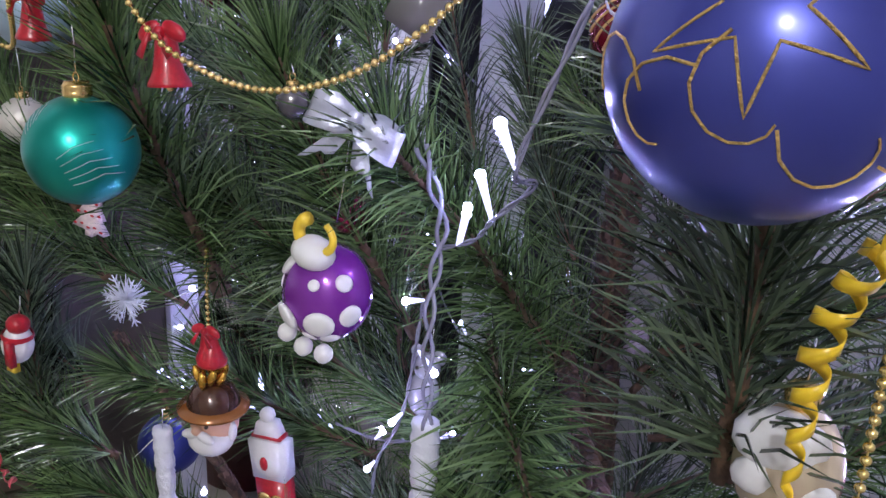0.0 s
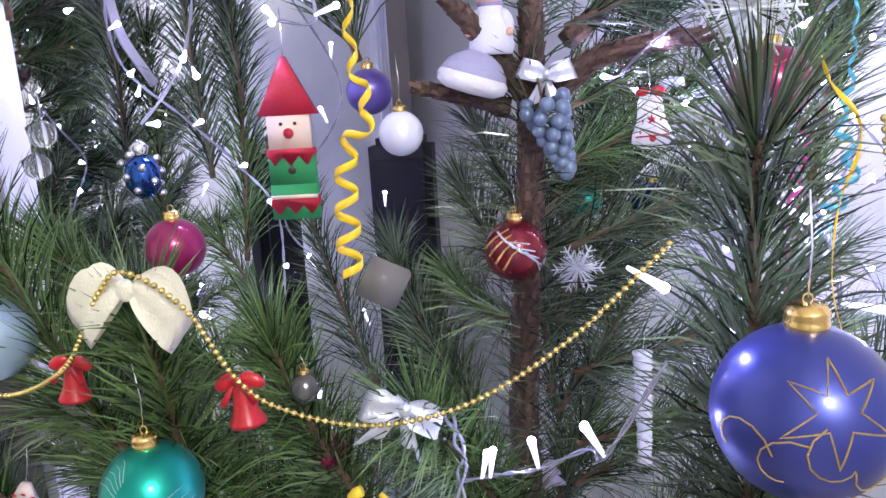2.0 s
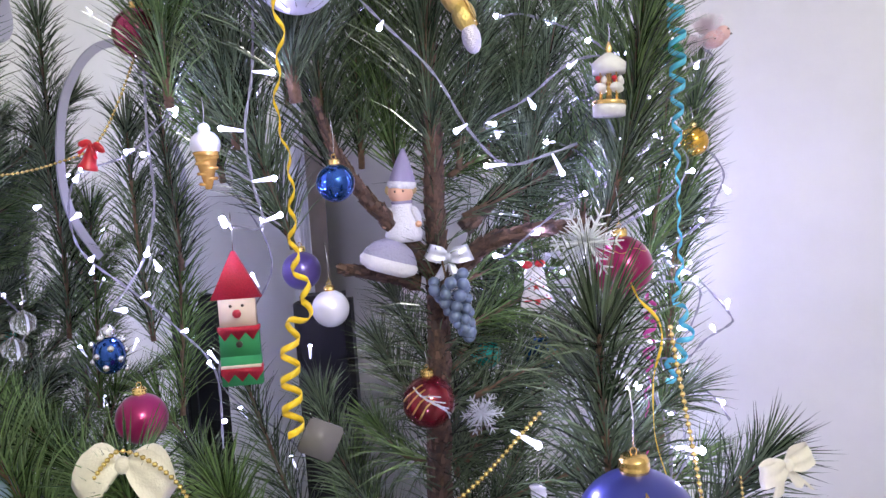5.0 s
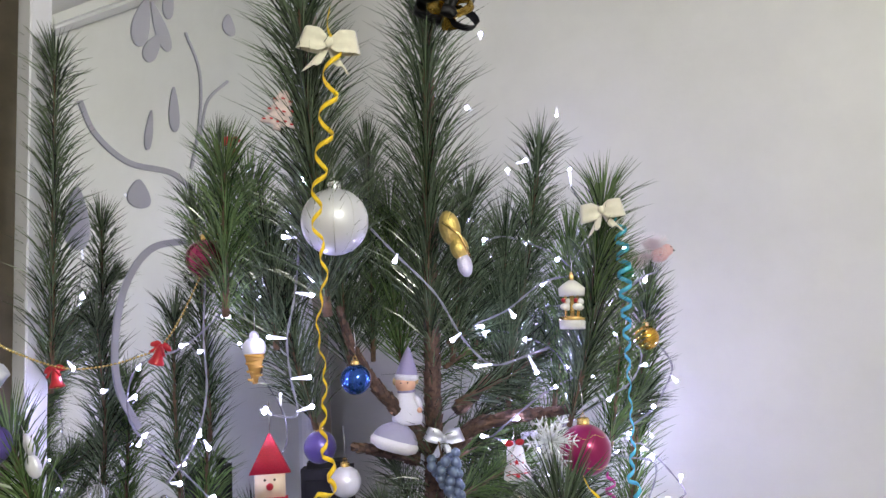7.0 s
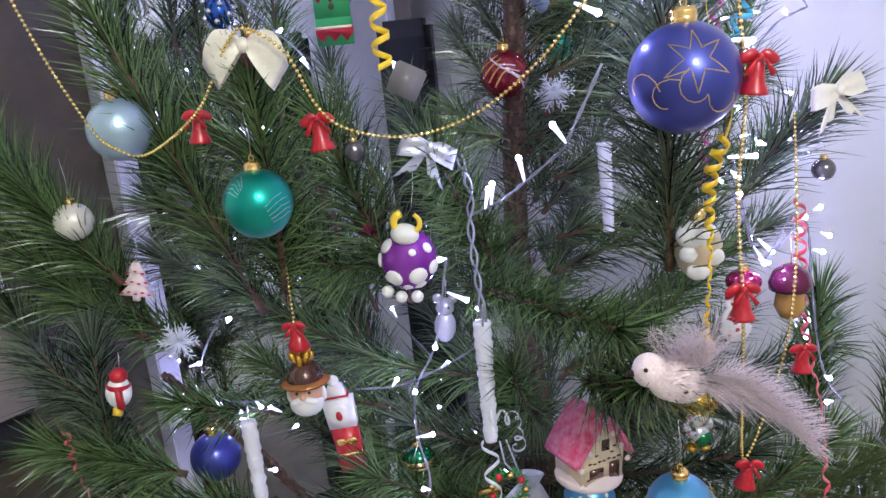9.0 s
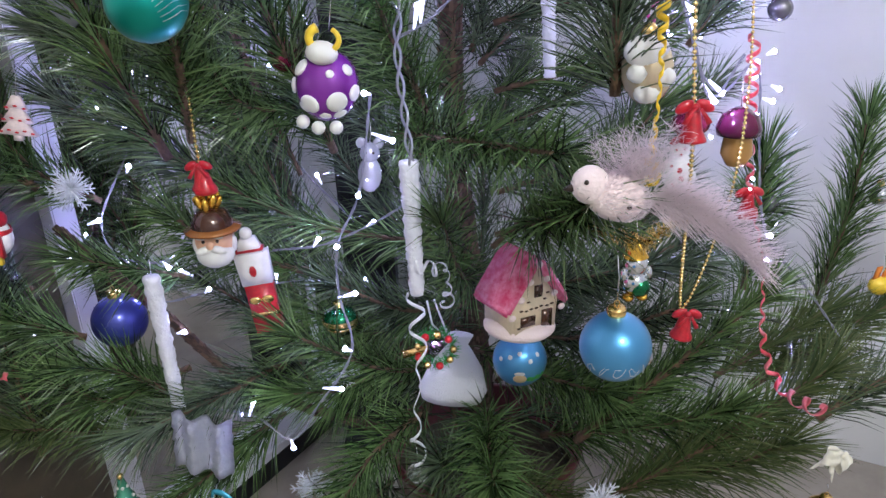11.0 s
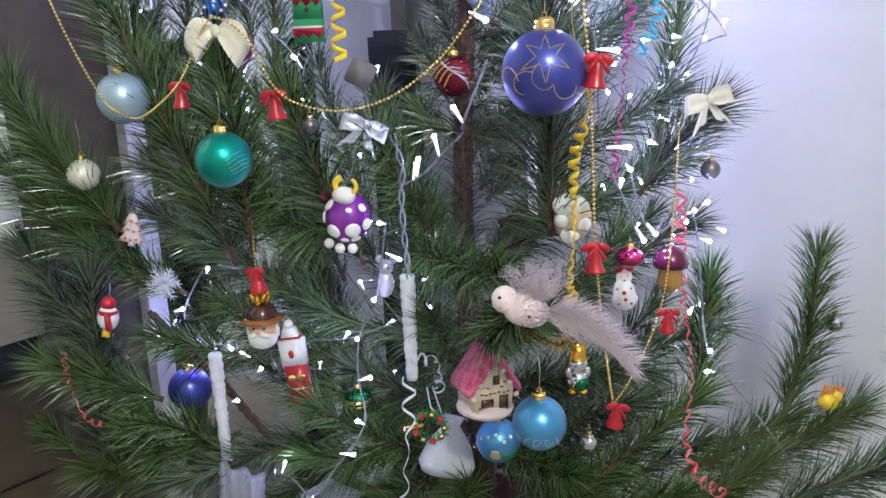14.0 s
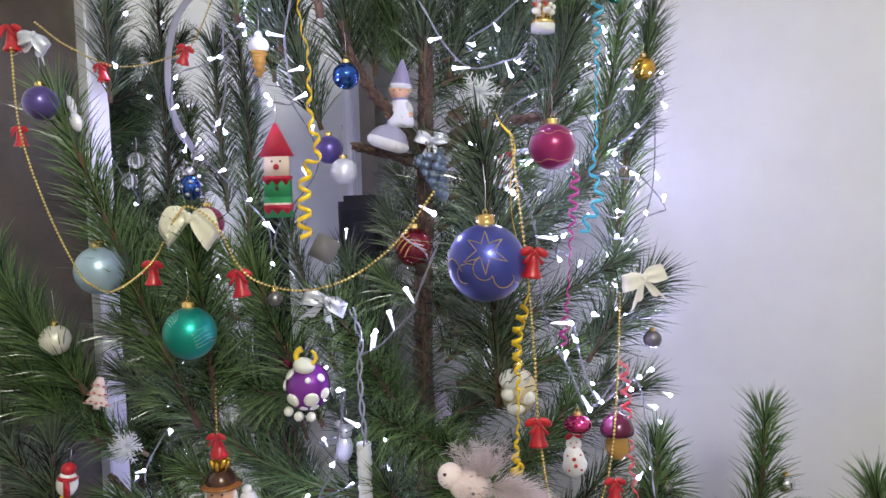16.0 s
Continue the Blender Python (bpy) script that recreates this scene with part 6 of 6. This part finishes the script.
def feather_bird(bm):
    br = random.Random(9)
    add_ball(bm, 0.0165, (0.009, 0, -0.006), (1.2, 0.95, 0.95), 22, 0, Matrix.Rotation(0.25, 4, "Y"))
    add_ball(bm, 0.0130, (-0.008, 0, 0.004), (1, 0.95, 1), 18, 0)
    lathe([(0.003, 0.0), (0.0018, 0.004), (0, 0.007)], 10, bm, Matrix.Translation((-0.020, -0.001, 0.003)) @ Matrix.Rotation(-1.7, 4, "Y"), 2)
    for side in (-1, 1):
        add_ball(bm, 0.0017, (-0.013, side * 0.0105, 0.009), seg=8, mi=2)
        add_ball(bm, 0.0014, (0.014, side * 0.0160, -0.008), (1.3, 0.5, 1), 8, 2)
    for k in range(1500):
        d = Vector((br.gauss(0, 1), br.gauss(0, 1), br.gauss(0, 1))).normalized()
        c = Vector((0.009 + d.x * 0.0195, d.y * 0.0155, -0.006 + d.z * 0.0155 - d.x * 0.004))
        tube([c, c + d * 0.0022 + Vector((0.003, 0, 0.001))], 0.0002, 0.0001, 3, bm, 1)
    # upright down behind the neck, in loose plumes
    for k in range(44):
        a0, up = br.uniform(-0.7, 0.9), br.uniform(0.020, 0.040)
        root = Vector((0.008 + 0.026 * br.random(), br.uniform(-0.008, 0.008), 0.004))
        way = Vector((math.sin(a0), br.uniform(-0.3, 0.3), math.cos(a0))).normalized()
        for j in range(44):
            u = br.random()
            c = root + way * up * u
            d = (way * 0.8 + Vector((br.gauss(0, 0.7), br.gauss(0, 0.7), br.gauss(0, 0.4)))).normalized()
            L = br.uniform(0.006, 0.013)
            tube([c, c + d * L * 0.6, c + d * L + Vector((0, 0, -0.001))], 0.00014, 0.00005, 3, bm, 1)
    # long drooping tail of soft barbs
    for k in range(1100):
        u = br.random()
        c = Vector((0.030 + 0.076 * u, -0.012 * u + br.gauss(0, 0.0015), -0.010 + 0.004 * u - 0.054 * u * u + br.gauss(0, 0.004)))
        side = br.choice((-1, 1))
        d = Vector((0.75 + 0.3 * u, br.gauss(0, 0.25), side * br.uniform(0.4, 1.0) - 0.35 * u)).normalized()
        L = br.uniform(0.014, 0.030) * (1.1 - 0.35 * u)
        tube([c, c + d * L * 0.6 + Vector((0.001, 0, -0.001)), c + d * L + Vector((0.003, 0, -0.004))], 0.00026, 0.00009, 3, bm, 1)


figure("feather_bird_ornament", feather_bird, [mat("pink_plush", (0.90, 0.74, 0.73), 0.7, sheen=0.5, bump=0.6, bump_scale=400), PINK_FLUFF, PAINT_DARK], "pink feathered toy bird with long fluffy tail", "ornament", (0.017, -0.179, 0.798), 0, 0, 0.0)
figure("feather_bird_ornament", feather_bird, [mat("pale_pink_plush", (0.80, 0.52, 0.49), 0.7), PINK_FLUFF, PAINT_DARK], "small pink feathered bird perched near the wall", "ornament", (0.366, 0.400, 1.417), 180, 0, 0.0).scale = (0.75, 0.75, 0.75)


def gift_bag(bm):
    lathe([(0, -0.045), (0.030, -0.044), (0.034, -0.030), (0.026, 0.0), (0.014, 0.022), (0.009, 0.030), (0.013, 0.042), (0.009, 0.042), (0.0, 0.030)], 20, bm, Matrix.Rotation(0.3, 4, "Y") @ Matrix.Diagonal((1.2, 0.6, 1, 1)), 0)
    for s in (-1, 1):
        tube([Vector((0, 0.0, 0.03)), Vector((s * 0.006 - 0.01, 0, 0.06)), Vector((s * 0.004 - 0.012, 0, 0.09))], 0.0012, seg=5, bm=bm, mi=0)


figure("gift_bag_ornament", gift_bag, [CLOTH], "small white muslin gift bag with drawstring", "gift bag", (-0.074, 0.120, 0.494), 0, -8, 0.0)


def wreath(bm):
    wr = random.Random(4)
    for k in range(240):
        t = wr.uniform(0, 2 * math.pi)
        c = Vector((0.020 * math.cos(t), 0, 0.020 * math.sin(t)))
        d = Vector((wr.gauss(0, 1), wr.gauss(0, 1), wr.gauss(0, 1))).normalized()
        tube([c, c + d * 0.010], 0.0006, 0.0003, 3, bm, 0)
    for k in range(9):
        t = k * 0.7
        add_ball(bm, 0.0045, (0.020 * math.cos(t), -0.006, 0.020 * math.sin(t)), seg=10, mi=1 + k % 2)
    slab(bm, [(-0.036, -0.006), (-0.008, 0.000), (-0.008, 0.008), (-0.036, 0.002)], 0.004, 1, -0.006)


figure("wreath_ornament", wreath, [PAINT_GREEN, GOLD, PAINT_RED], "tiny green wreath with gold and red balls", "ornament", (-0.097, 0.090, 0.537), 0, 0, 0.0, parts=("gold_balls", "red_balls"))


def perfume(bm):
    bmesh.ops.create_cube(bm, size=1, matrix=Matrix.Rotation(0.5, 4, "Y") @ Matrix.Diagonal((0.034, 0.010, 0.034, 1)))
    bmesh.ops.bevel(bm, geom=bm.edges[:], offset=0.002, segments=2, affect="EDGES")


figure("acrylic_tile_ornament", perfume, [mat("smoked_acrylic", (0.30, 0.28, 0.25), 0.15, trans=0.5)], "smoky grey-brown acrylic square ornament", "ornament", (-0.168, 0.120, 1.010), 10, 0, 0.0)
figure("acrylic_tile_ornament", perfume, [mat("clear_acrylic_pale", (0.82, 0.86, 0.88), 0.12, trans=0.7)], "clear crystal square ornament", "ornament", (-0.421, 0.120, 0.917), -10, 20, 0.0)


def blue_jewel(bm):
    add_ball(bm, 0.017, (0, 0, -0.004), (0.9, 0.9, 1.1), 16, 0)
    lathe([(0.006, 0.014), (0.008, 0.020), (0.003, 0.026), (0, 0.026)], 12, bm, Matrix.Identity(4), 1)


jewel = figure("jewel_ornament", blue_jewel, [BLUE_MIRROR, SILVER_GLASS], "blue mirrored glass ornament studded with silver beads", "ornament", (-0.365, 0.160, 1.103), 0, 0, 0.0, parts=("cap",))
for k in range(16):
    part("bead", add_ball(bmesh.new(), 0.0035, (0.015 * math.cos(k * 2.4), 0.015 * math.sin(k * 2.4), -0.018 + 0.0022 * k), seg=8), SILVER_GLASS, jewel)


def candy_boot(bm):
    add_ball(bm, 0.016, (0, 0, 0.012), (0.9, 0.8, 1.5), 16, 0)
    add_ball(bm, 0.014, (0.006, -0.002, -0.016), (0.9, 0.8, 1.2), 14, 0)
    add_ball(bm, 0.011, (0.008, -0.003, -0.040), (0.9, 0.8, 1.5), 14, 1)
    tube([Vector((-0.01, -0.013, 0.02)), Vector((0.008, -0.016, 0.0)), Vector((0.016, -0.010, -0.03))], 0.002, seg=6, bm=bm, mi=2)


figure("foil_candy_ornament", candy_boot, [mat("gold_foil", (0.80, 0.60, 0.20), 0.3, 0.9, bump=1.0, bump_scale=250), mat("silver_lace_foil", (0.75, 0.72, 0.82), 0.35, 0.7, bump=1.0, bump_scale=400), GOLD], "gold foil hanging figure with silver lace skirt", "ornament", (-0.005, 0.200, 1.426), 0, -10, 0.0, parts=("skirt", "twist"))


def topper_knot(bm):
    add_ball(bm, 0.009, (0, -0.004, 0), (1, 0.8, 1.1), 12)


BLACK_SATIN = mat("black_satin", (0.015, 0.014, 0.016), 0.35)
GOLD_FOIL = mat("gold_foil_bow", (0.70, 0.50, 0.12), 0.25, 0.9, bump=0.8, bump_scale=200)
topper = figure("topper_bow", topper_knot, [GOLD_FOIL], "black and gold foil bow topping the leader", "ornament", (0.004, 0.205, 1.742), 0, 4, 0.0)
tp = random.Random(6)
for k in range(13):
    az, el = k * 2.4, tp.uniform(-0.5, 0.9)
    out = Vector((math.cos(az) * math.cos(el), 0.6 * math.sin(az) * math.cos(el), math.sin(el)))
    across = out.cross(Vector((0.2, 0.1, 1))).normalized()
    lift = out.cross(across)
    size = tp.uniform(0.038, 0.052)
    bm = bmesh.new()
    rows = []
    for i in range(15):
        q = 2 * math.pi * i / 14
        c = out * size * 0.5 * (1 - math.cos(q)) + lift * size * 0.26 * math.sin(q)
        w = 0.0105 * (0.35 + 0.65 * math.sin(q / 2)) + tp.uniform(-0.0008, 0.0008)
        rows.append([bm.verts.new(c - across * w), bm.verts.new(c + lift * 0.002 * math.sin(5 * q)), bm.verts.new(c + across * w)])
    for x, y in zip(rows, rows[1:]):
        for j in range(2):
            bm.faces.new((x[j], x[j + 1], y[j + 1], y[j]))
    bmesh.ops.solidify(bm, geom=bm.faces[:], thickness=0.0006)
    part("ribbon_loop", bm, GOLD_FOIL if k % 2 else BLACK_SATIN, topper)


def chick(bm):
    add_ball(bm, 0.014, (0, 0, 0), (1.1, 0.8, 0.9), 14, 0)
    add_ball(bm, 0.009, (0.010, 0, 0.010), seg=12, mi=0)
    for k in range(3):
        slab(bm, [(-0.012 + 0.009 * k, 0.006), (-0.006 + 0.009 * k, 0.006), (-0.004 + 0.012 * k, 0.026), (-0.010 + 0.011 * k, 0.024)], 0.003, 1)


figure("chick_ornament", chick, [HORN, mat("orange_felt", (0.80, 0.25, 0.03), 0.6)], "yellow and orange toy bird on the low branch", "ornament", (0.473, 0.200, 0.519), 0, 8, 0.02, 0.02)


def mouse(bm):
    add_ball(bm, 0.013, (0, 0, -0.010), (1, 0.8, 1.5), 14, 0)
    add_ball(bm, 0.011, (0, 0, 0.014), seg=12, mi=0)
    for s in (-1, 1):
        add_ball(bm, 0.006, (s * 0.009, 0, 0.024), (1, 0.4, 1), 10, 0)
        add_ball(bm, 0.0016, (s * 0.004, -0.010, 0.016), seg=6, mi=1)


figure("mouse_ornament", mouse, [mat("pale_grey_glass", (0.55, 0.55, 0.60), 0.2, 0.4, coat=0.5), PAINT_DARK], "pale grey glass mouse ornament", "ornament", (-0.153, 0.130, 0.739), 0, 5, 0.02, 0.028)
figure("mouse_ornament", mouse, [WHITE_GLAZE, PAINT_DARK], "white glass mouse ornament among pine tips", "ornament", (0.329, 0.480, 1.093), 0, 0, 0.02, 0.028)


def cone_fluff(bm):
    wr = random.Random(14)
    bmesh.ops.create_icosphere(bm, subdivisions=4, radius=0.018)
    lumps = [Vector((wr.gauss(0, 1), wr.gauss(0, 1), wr.gauss(0, 1))).normalized() for k in range(16)]
    for v in bm.verts:
        d = v.co.normalized()
        v.co = d * 0.018 * (0.88 + 0.34 * max(max(0, d.dot(n)) ** 5 for n in lumps) + wr.uniform(-0.03, 0.03))


COTTON = mat("white_cotton", (0.82, 0.82, 0.82), 0.9, bump=1.0, bump_scale=300)
figure("cotton_puff", cone_fluff, [COTTON], "white cotton puff on a low branch", "cotton puff", (0.243, -0.050, 0.358), 0, 0, 0.0)


def white_bear(bm):
    add_ball(bm, 0.015, (0, 0, -0.006), (0.95, 0.85, 1.2), 20, 0)
    add_ball(bm, 0.0115, (-0.004, -0.004, 0.016), (1, 0.95, 0.95), 18, 0)
    add_ball(bm, 0.006, (-0.013, -0.008, 0.014), (1.3, 0.9, 0.8), 12, 0)
    add_ball(bm, 0.0018, (-0.020, -0.010, 0.015), seg=8, mi=1)
    for s in (-1, 1):
        add_ball(bm, 0.0042, (0.001 + 0.004 * s, 0.006 * s, 0.027), (1, 0.6, 1), 10, 0)
        add_ball(bm, 0.0062, (-0.014, 0.007 * s - 0.002, -0.002), (1.8, 0.8, 0.8), 12, 0)
        add_ball(bm, 0.0070, (-0.008, 0.009 * s, -0.022), (1.5, 0.9, 0.8), 12, 0)


figure("bear_ornament", white_bear, [COTTON, PAINT_DARK], "white matt bear figurine at the tree's foot", "ornament", (0.026, 0.000, 0.312), 0, 0, 0.0)


def shell(bm):
    rows = []
    for i in range(13):
        e = math.pi * i / 12
        rows.append([bm.verts.new((0.020 * math.sin(e) * (1 + 0.07 * math.cos(12 * q)) * math.cos(q), 0.018 * math.sin(e) * (1 + 0.07 * math.cos(12 * q)) * math.sin(q), 0.022 * math.cos(e))) for q in [2 * math.pi * k / 48 for k in range(48)]])
    for x, y in zip(rows, rows[1:]):
        for k in range(48):
            bm.faces.new((x[k], x[(k + 1) % 48], y[(k + 1) % 48], y[k]))
    bmesh.ops.remove_doubles(bm, verts=bm.verts[:], dist=1e-5)


figure("ribbed_ball_ornament", shell, [WHITE_GLAZE], "white ribbed ball beneath the violet bauble", "ornament", (-0.064, 0.020, 0.294), 0, 0, 0.02, 0.022)


def silver_cloth(bm):
    rows = []
    for i in range(15):
        u = i / 14
        rows.append([bm.verts.new((0.062 * (u - 0.5), 0.008 * math.sin(u * 14) + 0.004 * math.sin(v * 9), 0.035 * (1 - 2 * v / 9) - 0.012 * u)) for v in range(10)])
    for a, b in zip(rows, rows[1:]):
        for j in range(9):
            bm.faces.new((a[j], a[j + 1], b[j + 1], b[j]))
    bmesh.ops.solidify(bm, geom=bm.faces[:], thickness=0.0012)


figure("silver_foil_ornament", silver_cloth, [mat("crumpled_silver_foil", (0.78, 0.79, 0.88), 0.35, 0.35, bump=1.0, bump_scale=220)], "crumpled silver foil fan", "ornament", (-0.357, 0.053, 0.464), 0, 6, 0.0)


def crystal(bm):
    bmesh.ops.create_icosphere(bm, subdivisions=1, radius=0.013)


for spot, lab in (((-0.124, 0.000, 0.441), "faceted clear crystal drop"), ((-0.452, 0.160, 1.112), "clear glass ball ornament"), ((-0.432, 0.140, 1.139), "clear crystal ball near the mirror")):
    ob = figure("crystal_ornament", crystal, [CLEAR], lab + " on the tree", "ornament", spot, 0, 0, 0.02, 0.012)


def clip(bm):
    add_ball(bm, 0.008, (0, 0, -0.012), (1, 0.6, 1.6), 10, 0)
    add_ball(bm, 0.007, (0.002, 0, 0.010), (0.8, 0.5, 1.8), 10, 0)


figure("glass_drop_ornament", clip, [PWHITE], "frosted white glass sweet ornament", "ornament", (-0.470, 0.050, 1.196), 0, -18, 0.01, 0.02)


def wand(bm):
    cone(bm, 0.003, 0.005, -0.05, 0.0, 0, 12)
    lathe([(0.0056, 0.0), (0.006, 0.003), (0.003, 0.008), (0, 0.008)], 12, bm, Matrix.Identity(4), 1)
    tube([Vector((0, 0, 0.006)), Vector((0.002, 0, 0.03)), Vector((0, 0, 0.05))], 0.0007, seg=5, bm=bm, mi=1)
    add_ball(bm, 0.005, (0, 0, 0.052), seg=10, mi=1)


figure("wooden_drop_ornament", wand, [mat("varnished_wood", (0.30, 0.13, 0.05), 0.3, vary=0.3, scale=120), SILVER], "varnished wooden drop with silver cap", "ornament", (-0.566, 0.100, 0.270), 0, -6, 0.02, 0.055, parts=("silver_cap",)).scale = (1.3, 1.3, 1.3)

# pendant lamp that lights the room
lamp = new("pendant_lamp")
tagged(lamp, "pendant lamp with a shallow opaque shade, switched on", "pendant lamp")
lamp.location = (LAMP.x, LAMP.y, H)
drop = H - LAMP.z
part("rose", lathe([(0, 0), (0.05, 0), (0.045, -0.02), (0.008, -0.03), (0, -0.03)], 32), SILVER, lamp)
part("cord", tube([Vector((0, 0, -0.02)), Vector((0, 0, -drop + 0.13))], 0.003, seg=8), WHITE_PANEL, lamp)
part("shade", lathe([(0.012, -drop + 0.14), (0.06, -drop + 0.13), (0.15, -drop + 0.085), (0.153, -drop + 0.08), (0.15, -drop + 0.075), (0.06, -drop + 0.12), (0.012, -drop + 0.13)], 40), WHITE_PANEL, lamp, "white opaque shade")


def tinsel(bm):
    tr = random.Random(21)
    for k in range(260):
        u = tr.random()
        c = Vector((0.07 * (u - 0.5), 0.006 * math.sin(9 * u), -0.012 * math.sin(3 * u)))
        d = Vector((tr.gauss(0, 0.5), tr.gauss(0, 1), tr.gauss(0, 1))).normalized()
        tube([c, c + d * tr.uniform(0.006, 0.012)], 0.0005, 0.0003, 3, bm)


figure("gold_tinsel", tinsel, [GOLD_BEAD], "short twist of gold tinsel under the pink bird", "tinsel", (0.062, -0.120, 0.749), 0, -4, 0.0)
figure("tree_biscuit_ornament", biscuit_tree, [PINKWOOD, PAINT_RED], "pink-white biscuit ornament high on a shoot", "ornament", (-0.210, 0.070, 1.560), 0, 14, 0.02, 0.022)
curl([(-0.114, 0.040, 0.660), (-0.095, 0.040, 0.654), (-0.080, 0.060, 0.642), (-0.081, 0.080, 0.592)], "white coiled drawstring ribbon of the gift bag", 0.007, 6, 0.003, WHITE_RIBBON)

# three lamps added to brighten the upper shoots from behind
light_string([(0.258, 0.440, 1.387), (0.226, 0.430, 1.309), (0.206, 0.420, 1.242), (0.179, 0.420, 1.156), (0.158, 0.420, 1.079)],
             [((0.256, 0.440, 1.368), (0.262, 0.430, 1.355)), ((0.206, 0.420, 1.242), (0.213, 0.410, 1.249)), ((0.158, 0.420, 1.084), (0.147, 0.410, 1.075))], "added fairy lights brightening the upper shoots from behind")
